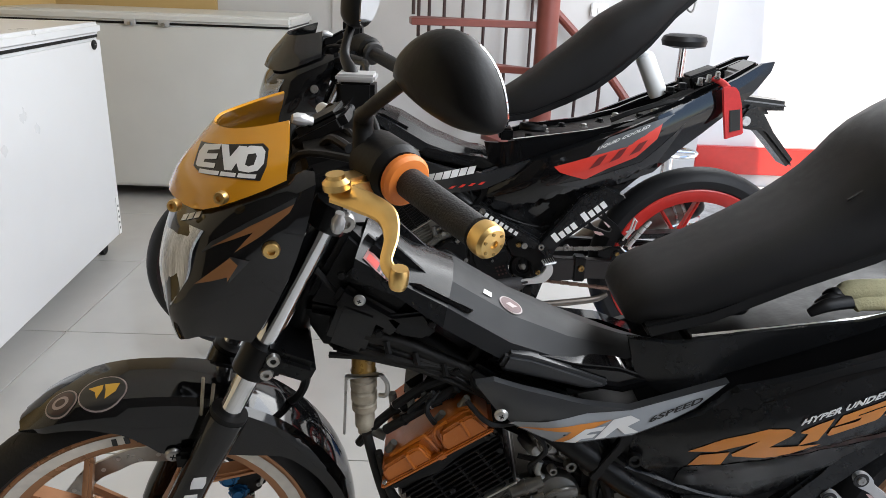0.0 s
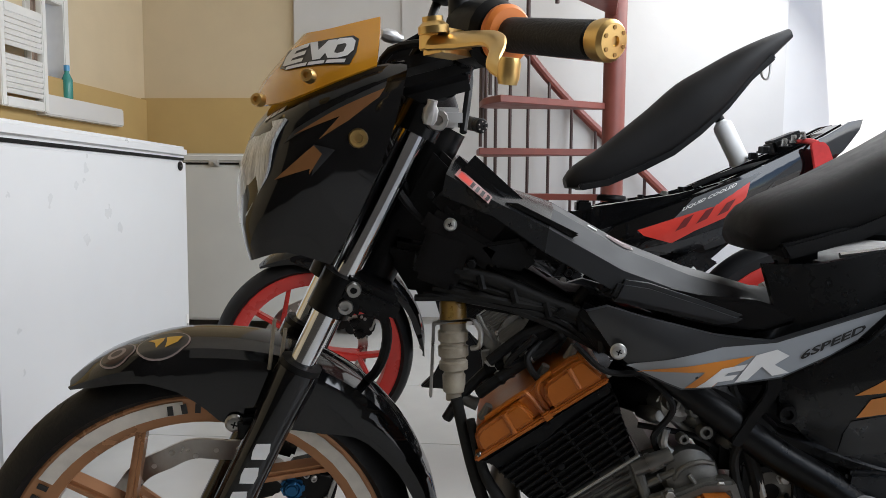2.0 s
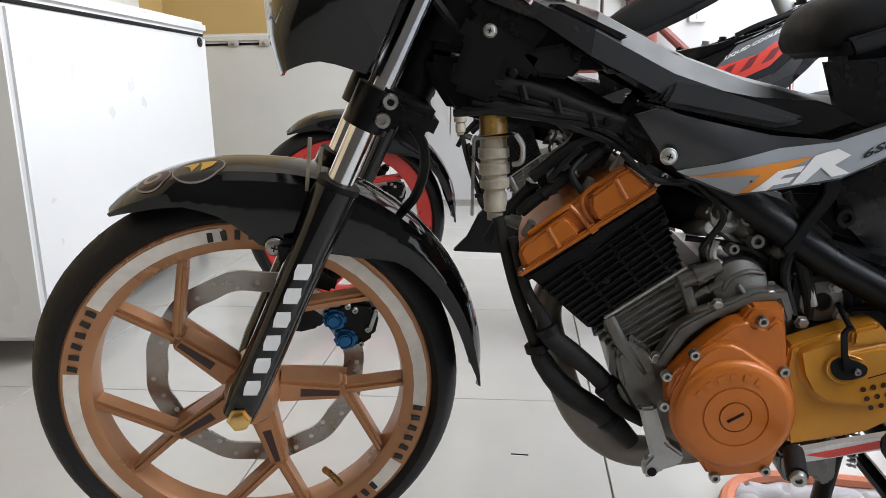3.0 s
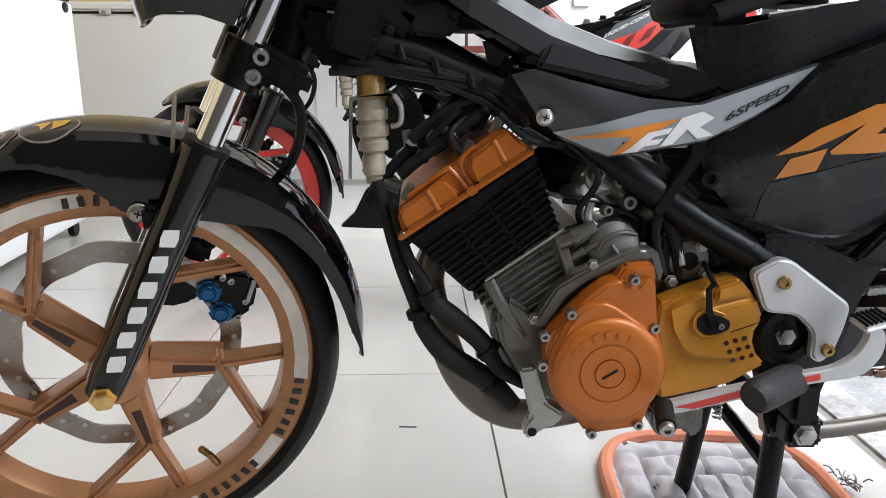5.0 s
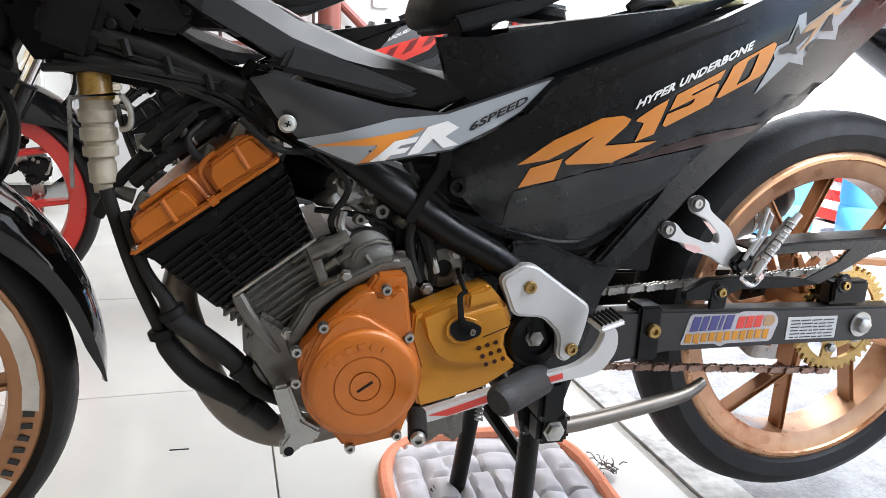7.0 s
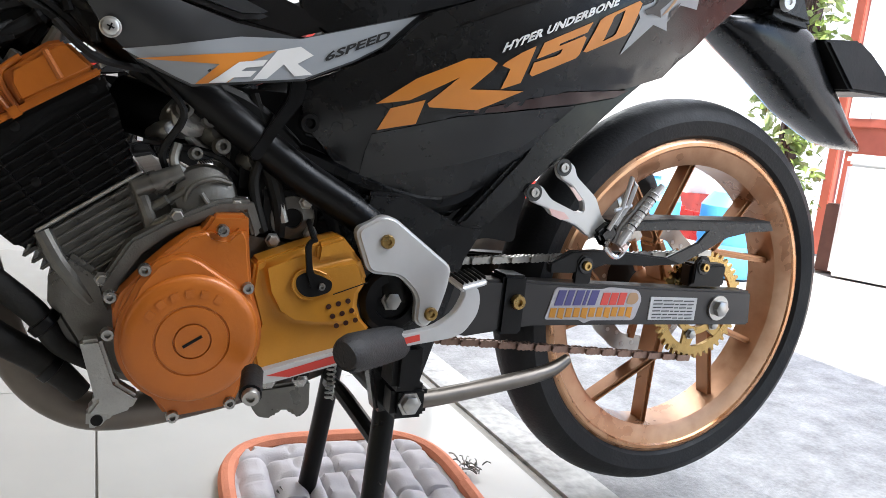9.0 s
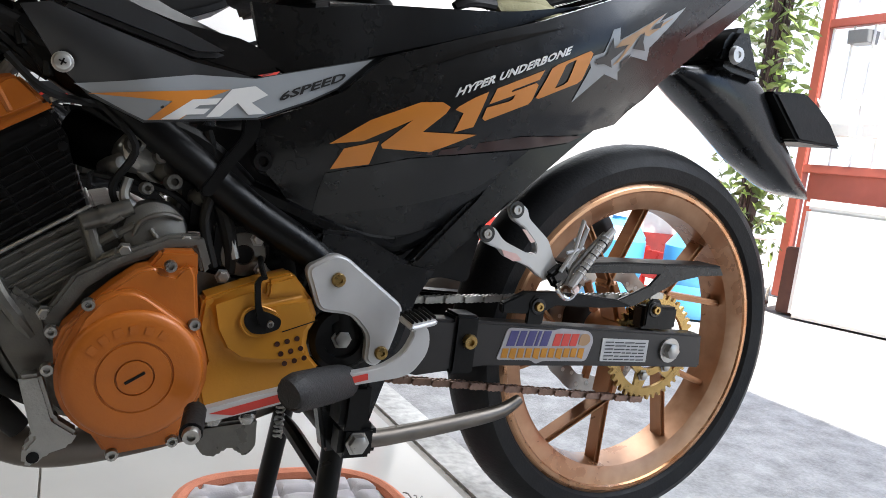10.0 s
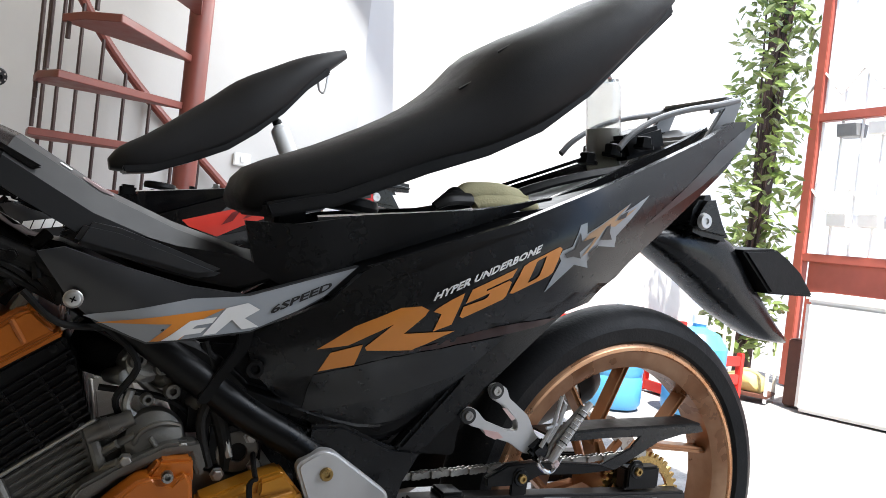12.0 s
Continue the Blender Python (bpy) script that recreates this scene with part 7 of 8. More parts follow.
        for q, w in enumerate((0.0125, 0.0105, 0.0125, 0.0060, 0.0125)):
            x = (1.0085, 1.0220, 1.0340, 1.0475, 1.0550)[q]
            P("print_bar", slab([(x, 0.3225), (x + 0.0045, 0.3405), (x + w + 0.0030, 0.3405), (x + w - 0.0015, 0.3225)], -0.1018, -0.1010, 0), PURPLED, parent=kb)
        for q in range(3):
            x = 1.0735 + 0.0125 * q
            P("print_bar", slab([(x, 0.3225), (x + 0.003, 0.3375), (x + 0.0135, 0.3375), (x + 0.0105, 0.3225)], -0.1018, -0.1010, 0), REDD, parent=kb)
        P("print_shape", slab(rounded([(1.112, 0.3235), (1.115, 0.3375), (1.127, 0.3375), (1.131, 0.3290), (1.124, 0.3225)], 0.004, 3), -0.1018, -0.1010, 0), TAND, parent=kb)
        for q in range(11):
            x = 1.0030 + 0.0110 * q
            P("print_bar", slab([(x, 0.3085), (x + 0.0015, 0.3195), (x + 0.0098, 0.3195), (x + 0.0083, 0.3080 - 0.002 * (q % 3 == 1))], -0.1018, -0.1010, 0), GOLDP, parent=kb)
    gd = P("chain_guard", slab([(1.0787, 0.4202), (1.1648, 0.4263), (1.3369, 0.4304), (1.3449, 0.4199), (1.3039, 0.4172), (1.2647, 0.4086), (1.2204, 0.3859), (1.1927, 0.3725), (1.1669, 0.3805), (1.2151, 0.4012), (1.2283, 0.4158), (1.1671, 0.4150), (1.0806, 0.4101)], -0.098, -0.094, 0.0012), SATIN, "black chain guard with an open slot")
    P("guard_flange", slab([(1.0783, 0.4222), (1.1643, 0.4285), (1.3363, 0.4327), (1.3371, 0.4297), (1.1649, 0.4256), (1.0788, 0.4195)], -0.0975, -0.058, 0.0008), MATTE, parent=gd)
    P("guard_rail", slab([(0.9987, 0.3711), (1.0281, 0.3854), (1.0640, 0.3874), (1.1109, 0.3850), (1.1678, 0.3805), (1.1927, 0.3725), (1.1402, 0.3696), (1.0754, 0.3707), (1.0486, 0.3597), (0.9998, 0.3599)], -0.098, -0.088, 0.0015), MATTE, parent=gd)
    for x, z in ((1.0466, 0.3694), (1.2298, 0.37)):
        P("guard_tab", slab([(x - 0.013, z - 0.022), (x - 0.013, z + 0.006), (x - 0.006, z + 0.014), (x + 0.006, z + 0.014), (x + 0.012, z + 0.006), (x + 0.010, z - 0.022)], -0.099, -0.094, 0.0015), FRAMEB, parent=gd)
        P("guard_washer", lathe([(0, 0.002), (0.0095, 0.002), (0.0105, 0)], (x, -0.099, z), (0, -1, 0), 20), SATIN, parent=gd)
        P("guard_bolt", bolt((x, -0.101, z), 0.0058, 0.0035), BRASS, parent=gd)
    n = 43
    gear = []
    for k in range(n):
        a = 2 * math.pi * k / n
        for da, rr in ((-0.045, 0.068), (-0.02, 0.0745), (0.02, 0.0745), (0.045, 0.068)):
            gear.append((1.270 + rr * math.cos(a + da), 0.310 + rr * math.sin(a + da)))
    ring_bm = bmesh.new()
    outer = [[ring_bm.verts.new((x, y, z)) for x, z in gear] for y in (-0.064, -0.059)]
    inner = [[ring_bm.verts.new((1.270 + 0.057 * math.cos(2 * math.pi * k / len(gear) - 0.045), y, 0.310 + 0.057 * math.sin(2 * math.pi * k / len(gear) - 0.045))) for k in range(len(gear))] for y in (-0.064, -0.059)]
    for k in range(len(gear)):
        j = (k + 1) % len(gear)
        ring_bm.faces.new((outer[0][k], outer[0][j], inner[0][j], inner[0][k])), ring_bm.faces.new((outer[1][k], inner[1][k], inner[1][j], outer[1][j]))
        ring_bm.faces.new((outer[0][k], outer[1][k], outer[1][j], outer[0][j])), ring_bm.faces.new((inner[0][k], inner[0][j], inner[1][j], inner[1][k]))
    spk = P("sprocket", ring_bm, BRASS, "gold rear sprocket")
    P("sprocket_hub", lathe([(0.030, -0.003), (0.040, -0.003), (0.040, 0.003), (0.030, 0.003)], (1.270, -0.0615, 0.310), (0, -1, 0), 28, closed=True), BRASS, parent=spk)
    for k in range(6):
        a = math.pi * k / 3 + 0.3
        ca, sa = math.cos(a), math.sin(a)
        P("sprocket_arm", slab([(1.270 + 0.036 * ca - 0.011 * sa, 0.310 + 0.036 * sa + 0.011 * ca), (1.270 + 0.059 * ca - 0.008 * sa, 0.310 + 0.059 * sa + 0.008 * ca), (1.270 + 0.059 * ca + 0.008 * sa, 0.310 + 0.059 * sa - 0.008 * ca), (1.270 + 0.036 * ca + 0.011 * sa, 0.310 + 0.036 * sa - 0.011 * ca)], -0.0635, -0.0595, 0.0005, 1), BRASS, parent=spk)
        P("sprocket_bolt", bolt((1.270 + 0.040 * ca, -0.064, 0.310 + 0.040 * sa), 0.006, 0.006, socket=False), STEEL, parent=spk)
    ch = P("chain", tube([(0.72, -0.0615, 0.352), (0.73, -0.0615, 0.34)], 0.004, 6, False), CHAINM, "worn reddish drive chain")
    link = None
    for (x0, z0, x1, z1, mm) in ((0.76, 0.358, 1.275, 0.382, CHAINS), (0.76, 0.285, 1.268, 0.236, CHAINM)):
        k = int(math.hypot(x1 - x0, z1 - z0) / 0.0127)
        ang = math.atan2(z1 - z0, x1 - x0)
        me = None
        for i in range(k):
            if me is None:
                lb = bmesh.new()
                for y in (-0.0035, 0.0035):
                    slab([(-0.0066, 0), (-0.0062, 0.0035), (-0.003, 0.0045), (0, 0.0036), (0.003, 0.0045), (0.0062, 0.0035), (0.0066, 0), (0.0062, -0.0035), (0.003, -0.0045), (0, -0.0036), (-0.003, -0.0045), (-0.0062, -0.0035)], y - 0.0008, y + 0.0008, 0, 1, lb)
                lathe([(0.0032, -0.0055), (0.0032, 0.0055)], (-0.0036, 0, 0), (0, 1, 0), 8, lb)
                o = P("link", lb, mm, parent=ch)
                me = o.data
            else:
                o = new("link", me)
                o.parent = ch
            t = (i + 0.5) / k
            o.location = (x0 + (x1 - x0) * t, -0.0615 + (0.0012 if i % 2 else -0.0012), z0 + (z1 - z0) * t)
            o.rotation_euler.y = -ang
    PL = [(0.755, 0.405), (0.782, 0.420), (0.795, 0.418), (0.862, 0.370), (0.858, 0.345), (0.850, 0.318), (0.838, 0.306), (0.826, 0.312), (0.826, 0.340), (0.806, 0.360), (0.772, 0.363)]
    pl = P("frame_plate", slab(rounded(PL, 0.009), -0.126, -0.110, 0.003, 3), c["plate"], "silver painted frame plate", sharp=60)
    for x, z in ((0.788, 0.395), (0.842, 0.322)):
        P("plate_bolt", bolt((x, -0.126, z), 0.0072, 0.004), BRASS, parent=pl)
    pv = P("pivot_boss", lathe([(0.034, 0), (0.034, 0.016), (0.029, 0.021), (0.020, 0.021), (0.019, 0.016), (0, 0.016)], (0.804, -0.095, 0.333), (0, -1, 0), 32), FRAMEB)
    P("pivot_bolt", bolt((0.804, -0.111, 0.333), 0.0085, 0.007, socket=False), STEEL, parent=pv)
    P("pivot_plate", slab([(0.77, 0.44), (0.81, 0.44), (0.865, 0.415), (0.905, 0.41), (0.885, 0.375), (0.865, 0.30), (0.84, 0.215), (0.80, 0.21), (0.78, 0.30), (0.765, 0.38)], -0.108, -0.085, 0.004), SATIN)
    P("pivot_plate_right", slab([(0.77, 0.44), (0.81, 0.44), (0.865, 0.415), (0.905, 0.41), (0.885, 0.375), (0.865, 0.30), (0.84, 0.215), (0.80, 0.21), (0.78, 0.30), (0.765, 0.38)], 0.085, 0.108, 0.004), SATIN)
    if main:
        P("inner_mudguard", slab(rounded([(0.8575, 0.4265), (1.0623, 0.5684), (1.0848, 0.5630), (1.0225, 0.5103), (0.9839, 0.4553), (0.9731, 0.4069), (0.9735, 0.3850), (0.9333, 0.3915), (0.8987, 0.3808), (0.8696, 0.3887)], 0.012, 3), -0.058, 0.058, 0.006, 2), MATTE, sharp=60)
    HG = [(0.9794, 0.4834), (0.9906, 0.4887), (1.0027, 0.4822), (1.0061, 0.4719), (1.0362, 0.4500), (1.0488, 0.4272), (1.0638, 0.4179), (1.0572, 0.4037), (1.0353, 0.4046), (1.0138, 0.4182), (0.9821, 0.4273), (0.9747, 0.4350), (0.9564, 0.4398), (0.9462, 0.4487), (0.9511, 0.4592), (0.9631, 0.4590), (0.9768, 0.4448), (1.0118, 0.4323), (1.0221, 0.4327), (1.0205, 0.4437), (1.0010, 0.4622), (0.9851, 0.4689)]
    hg = P("pillion_hanger", slab(rounded(HG, 0.006, 3), -0.115, -0.104, 0.0016, 2), c["plate"], "polished alloy pillion footrest hanger", sharp=60)
    for x, z in ((0.9872, 0.4801), (0.9536, 0.4512)):
        P("hanger_ring", lathe([(0.0048, 0.0012), (0.0095, 0.0012), (0.0095, 0), (0.0048, 0)], (x, -0.115, z), (0, -1, 0), 22, closed=True), BLACKD, parent=hg)
        P("hanger_bolt", lathe([(0, 0.0022), (0.0020, 0.0022), (0.0024, 0.0034), (0.0050, 0.0034), (0.0056, 0)], (x, -0.115, z), (0, -1, 0), 18), STEEL, parent=hg)
    P("hanger_inlay", slab([(0.9753, 0.4350), (0.9954, 0.4316), (1.0034, 0.4248), (0.9923, 0.4230), (0.9795, 0.4281)], -0.1156, -0.1146, 0), PINKED, parent=hg)
    P("hanger_inlay", slab([(0.9977, 0.4600), (1.0032, 0.4591), (1.0177, 0.4471), (1.0127, 0.4448)], -0.1156, -0.1146, 0), PINKED, parent=hg)
    P("peg_loop", tube([(1.0523, -0.128, 0.4051), (1.0481, -0.128, 0.397), (1.0605, -0.128, 0.3867), (1.07, -0.128, 0.3883), (1.0797, -0.128, 0.4028)], 0.0030, 8), CHROME, parent=hg)
    P("peg_frame", tube([(1.0486, -0.128, 0.4163), (1.064, -0.128, 0.4423), (1.0715, -0.128, 0.4768), (1.0781, -0.128, 0.468), (1.0718, -0.128, 0.4448), (1.0572, -0.128, 0.422)], 0.0026, 8, False), SILVER, parent=hg)
    P("peg_strut", tube([(1.0542, -0.128, 0.4384), (1.0759, -0.128, 0.4451)], 0.0022, 8, False), SILVER, parent=hg)
    P("peg_block", box((1.0523, -0.120, 0.4104), (0.024, 0.016, 0.022), 0.004, (0, -40, 0)), SATIN, parent=hg)
    pp = P("pillion_peg", tube([(1.0633, -0.132, 0.3998), (1.074, -0.132, 0.4169), (1.087, -0.132, 0.4357), (1.1036, -0.132, 0.459), (1.1126, -0.132, 0.4698)], [0.0050, 0.0052, 0.0052, 0.0050, 0.0040], 10, False), SILVER, "narrow folded alloy pillion footrest", parent=hg)
    P("peg_rod", tube([(1.0592, -0.126, 0.4016), (1.0656, -0.126, 0.42), (1.086, -0.126, 0.4433), (1.1057, -0.126, 0.4643)], 0.0030, 8, False), STEEL, parent=pp)
    P("peg_tip", box((1.0669, -0.136, 0.3981), (0.010, 0.006, 0.009), 0.002, (0, -35, 0)), PINKED, parent=pp)
    for q in range(9):
        u = Vector((1.074, -0.132, 0.4169)).lerp(Vector((1.1036, -0.132, 0.459)), q / 8)
        P("peg_rib", lathe([(0.0046, -0.0012), (0.0062, 0), (0.0046, 0.0012)], u, (0.0296, 0, 0.0421), 10), SATIN if q % 3 == 1 else SILVER, parent=pp)
    peg = P("foot_peg", tube([(0.722, -0.220, 0.314), (0.732, -0.212, 0.314), (0.780, -0.165, 0.304), (0.797, -0.150, 0.300)], [0.012, 0.0168, 0.0175, 0.016], 16, True), GRIPR, "black rubber foot peg")
    for k in range(7):
        t = 0.12 + 0.12 * k
        q = Vector((0.728, -0.216, 0.314)).lerp(Vector((0.792, -0.155, 0.301)), t)
        P("peg_rib", lathe([(0.0170, -0.0018), (0.0181, 0), (0.0170, 0.0018)], q, (0.048, -0.066, 0.012), 16), GRIPR, parent=peg)
    P("peg_bracket", box((0.812, -0.135, 0.275), (0.03, 0.04, 0.05), 0.006), FRAMEB)
    BL = [(0.657, 0.283), (0.701, 0.294), (0.778, 0.312), (0.827, 0.320), (0.848, 0.334), (0.856, 0.352), (0.855, 0.361), (0.870, 0.361), (0.874, 0.346), (0.872, 0.332), (0.859, 0.314), (0.845, 0.309), (0.829, 0.307), (0.794, 0.302), (0.736, 0.288), (0.675, 0.274), (0.659, 0.272)]
    gl = P("gear_lever", slab(rounded(BL, 0.010, 3), -0.169, -0.159, 0.0025, 3), SILVER, "worn silver alloy gear lever with red inlays" if main else "", sharp=60)
    for pts in ([(0.670, 0.2810), (0.735, 0.2982), (0.776, 0.3075), (0.777, 0.3030), (0.738, 0.2915), (0.690, 0.2790)], [(0.782, 0.3085), (0.812, 0.3145), (0.813, 0.3085), (0.784, 0.3025)]):
        P("lever_inlay", slab(pts, -0.1697, -0.1685, 0), REDD if main else DGREY, parent=gl)
    P("toe_rubber", tube([(0.650, -0.205, 0.279), (0.658, -0.170, 0.284)], 0.0095, 12, False), RUBBER, parent=gl)
    P("toe_bolt", bolt((0.650, -0.207, 0.279), 0.0075, 0.006, (-0.2, -1, -0.1)), STEEL, parent=gl)
    hp = P("heel_pad", box((0.863, -0.158, 0.364), (0.034, 0.026, 0.007), 0.003, (14, -10, 12), seg=3), SILVER, parent=gl)
    for q in range(6):
        P("pad_groove", box((0.850 + 0.0052 * q, -0.1595 + 0.0011 * q, 0.3660 + 0.0009 * q), (0.0020, 0.022, 0.0052), 0.0005, (14, -10, 12), seg=1), MATTE, parent=hp)
    ss = P("side_stand", tube([(0.822, -0.130, 0.233), (0.86, -0.128, 0.233), (0.96, -0.120, 0.243), (1.005, -0.115, 0.250), (1.030, -0.112, 0.262)], [0.0095, 0.0095, 0.0090, 0.0085, 0.0060], 12), EXH, "scuffed steel side stand folded back")
    P("stand_pivot", box((0.824, -0.125, 0.233), (0.04, 0.03, 0.036), 0.006), FRAMEB, parent=ss)
    P("stand_bolt", bolt((0.822, -0.140, 0.233), 0.0095, 0.008, socket=False), STEEL, parent=ss)
    cs = P("centre_stand", tube([(0.818, -0.09, 0.225), (0.808, -0.102, 0.115), (0.800, -0.112, 0.014)], 0.0125, 12, False), FRAMEB, "black tubular centre stand")
    P("stand_leg", tube([(0.818, 0.085, 0.225), (0.800, 0.112, 0.014)], 0.0125, 12, False), FRAMEB, parent=cs)
    P("stand_bridge", tube([(0.812, -0.095, 0.17), (0.80, 0, 0.19), (0.812, 0.095, 0.17)], 0.009, 10), FRAMEB, parent=cs)
    P("stand_axle", tube([(0.818, -0.1, 0.225), (0.818, 0.1, 0.225)], 0.014, 12, False), FRAMEB, parent=cs)
    for s in (-1, 1):
        P("stand_foot", box((0.790, s * 0.113, 0.0085), (0.055, 0.028, 0.014), 0.004, (0, 0, s * 8)), FRAMEB, parent=cs)
    sp = bmesh.new()
    tube([(0.768 + 0.0045 * math.cos(q * 1.3), -0.05 + 0.0045 * math.sin(q * 1.3), 0.205 + 0.0011 * q) for q in range(40)], 0.0014, 5, False, sp)
    P("stand_spring", sp, STEEL)
    P("fuel_cap", lathe([(0.034, 0), (0.036, 0.006), (0.034, 0.014), (0.026, 0.016), (0.022, 0.012), (0, 0.012)], (0.815, -0.02, 0.668), (0.05, 0, 1), 28), MATTE)
    P("tool_strap", tube([(1.00, -0.06, 0.705), (1.05, -0.065, 0.728), (1.12, -0.07, 0.752), (1.18, -0.07, 0.768)], 0.007, 8, True, flat=0.5), MATTE)
    lk = P("seat_latch", box((1.225, -0.01, 0.812), (0.075, 0.07, 0.035), 0.006, (0, -22, 0)), MATTE)
    for q in ((1.17, -0.045, 0.785), (1.21, -0.06, 0.800), (1.15, -0.02, 0.772), (1.19, 0.03, 0.79)):
        P("latch_bolt", bolt(q, 0.011, 0.016, (0, 0, 1), socket=False), MATTE, parent=lk)
    P("tray_rail", tube([(0.76, -0.088, 0.655), (0.95, -0.09, 0.685), (1.05, -0.088, 0.712)], 0.003, 6), CHROME)
    c["decals"](bike, P, cov, leg_l, F)
    return bike

MIRROR_RIM = [(q.x, q.z) for q in smooth_path([(x, 0, z) for x, z in [(-0.0635, -0.010), (-0.060, 0.004), (-0.045, 0.018), (-0.028, 0.0265), (-0.010, 0.0285), (0.006, 0.0245), (0.024, 0.0115), (0.0365, -0.005), (0.0435, -0.024), (0.0448, -0.040), (0.036, -0.0462), (0.018, -0.0468), (-0.004, -0.0435), (-0.028, -0.0345), (-0.050, -0.0225)] + [(-0.0635, -0.010)]], 3)[:-1]]

def mirror_head(s):
    rows = []
    out = MIRROR_RIM
    for sc, y in ((0.12, -0.027), (0.40, -0.0262), (0.65, -0.0225), (0.84, -0.016), (0.95, -0.0085), (1.0, -0.001), (1.0, 0.005), (0.97, 0.009)):
        row = [(x * sc - 0.004 * (1 - sc), y, z * sc - 0.010 * (1 - sc)) for x, z in out]
        rows.append(row + [row[0]])
    b = loft(rows)
    bmesh.ops.remove_doubles(b, verts=b.verts, dist=1e-5)
    bmesh.ops.holes_fill(b, edges=[e for e in b.edges if len(e.link_faces) == 1], sides=0)
    if s > 0:
        bmesh.ops.rotate(b, verts=b.verts, matrix=Matrix.Rotation(radians(-112), 3, "Z"))
    return b

def mirror_glass(s):
    out = MIRROR_RIM
    b = slab([(x * 0.98, z * 0.95) for x, z in out], 0.0085, 0.0105, 0)
    if s > 0:
        bmesh.ops.rotate(b, verts=b.verts, matrix=Matrix.Rotation(radians(-112), 3, "Z"))
    return b

def decals_main(bike, P, cov, leg, F):
    D = lambda name, bm, m, panel, lift=0.0014: P(name, stick(bm, panel, lift), m, parent=panel)
    P("cover_hole", lathe([(0, 0.001), (0.006, 0.001), (0.0075, 0.003), (0.011, 0.003), (0.012, 0)], (0.713, -0.100, 0.498), (0, -1, 0), 20), MATTE)
    D("stripe", poly2d([[(0.8418, 0.5232), (0.9081, 0.5425), (0.9653, 0.5574), (1.0555, 0.5698), (1.0366, 0.5602), (0.9834, 0.5474), (0.8871, 0.529)]], 0.008), BROWND, cov, 0.0008)
    # slightly lighter patch paints in the light on the cover's lower facet
    D("facet", poly2d([[(0.7647, 0.4953), (0.8428, 0.5198), (0.9843, 0.5455), (0.9604, 0.5204), (0.9309, 0.497), (0.8607, 0.4738), (0.7633, 0.4512)]], 0.010), FACET, cov, 0.0012)
    # gloss black wedge laid flat on the face, no hollow is cut
    D("recess", poly2d([[(0.8223, 0.5978), (0.8600, 0.6200), (0.8998, 0.6410), (0.9931, 0.6740), (0.8828, 0.6267)]], 0.010), GLOSS, cov, 0.0008)
    D("emblem", poly2d([[(0.7681, 0.4997), (0.7765, 0.5209), (0.8068, 0.5321), (0.8028, 0.5092)]], 0.006), ORANGED, cov)
    D("emblem", poly2d([[(0.7627, 0.5233), (0.7953, 0.5501), (0.8391, 0.5735), (0.8599, 0.5767), (0.8690, 0.5733), (0.8660, 0.5670), (0.8466, 0.5463), (0.9064, 0.5517), (0.8603, 0.5283), (0.8117, 0.5258), (0.8092, 0.5292), (0.8341, 0.5558), (0.7923, 0.5301)]], 0.006), ORANGED, cov)
    # square-cut figures 1, 5 and 0
    for shapes in ([[(0.8795, 0.5503), (0.8842, 0.5698), (0.8745, 0.5716), (0.8771, 0.5749), (0.8926, 0.5860), (0.9067, 0.5940), (0.8999, 0.5587)]],
                   [[(0.9105, 0.5824), (0.9150, 0.5983), (0.9666, 0.6253), (0.9624, 0.6149), (0.9329, 0.5998), (0.9329, 0.5977), (0.9595, 0.6112), (0.9631, 0.6098), (0.9606, 0.5940), (0.9574, 0.5897), (0.9109, 0.5662), (0.9071, 0.5681), (0.9087, 0.5790), (0.9329, 0.5887), (0.9366, 0.5915), (0.9378, 0.5958)]],
                   [[(0.9643, 0.5971), (0.9747, 0.6282), (0.9807, 0.6330), (1.0192, 0.6540), (1.0031, 0.6422), (0.9941, 0.6368), (0.9909, 0.6339), (0.9852, 0.6100), (0.9865, 0.6062), (0.9684, 0.5968)],
                    [(1.0192, 0.6540), (1.0231, 0.6522), (1.0177, 0.6245), (1.0130, 0.6198), (0.9865, 0.6062), (0.9852, 0.6100), (0.9959, 0.6160), (0.9992, 0.6194), (1.0031, 0.6422)]]):
        D("lettering", poly2d(shapes, 0.007), ORANGED, cov)
    D("lettering", words("HYPER UNDERBONE", (0.871, 0.5827), (0.1212, 0.0625), (0.0032, 0.0098), 0.045, 1.06), WHITED, cov, 0.0026)
    D("star", poly2d([[(1.0148, 0.6007), (1.0251, 0.6383), (1.0214, 0.6433), (1.0243, 0.6500), (1.0373, 0.6559), (1.0464, 0.6814), (1.0551, 0.6852), (1.0561, 0.6722), (1.1236, 0.7163), (1.1124, 0.7030), (1.1558, 0.7297), (1.1057, 0.6745), (1.1096, 0.6613), (1.0786, 0.6601), (1.0669, 0.6411), (1.0719, 0.6335), (1.0475, 0.6356)]], 0.005), SILVD, cov, 0.0010)
    D("star_flash", poly2d([[(1.0510, 0.6628), (1.0588, 0.6725), (1.1221, 0.7151), (1.1035, 0.6994), (1.0961, 0.6904), (1.1356, 0.7134), (1.0981, 0.6848), (1.0845, 0.6845), (1.0750, 0.6711), (1.0719, 0.6662), (1.0629, 0.6512), (1.0545, 0.6453), (1.0642, 0.6592), (1.0686, 0.6698)]], 0.005), TAND, cov, 0.0016)
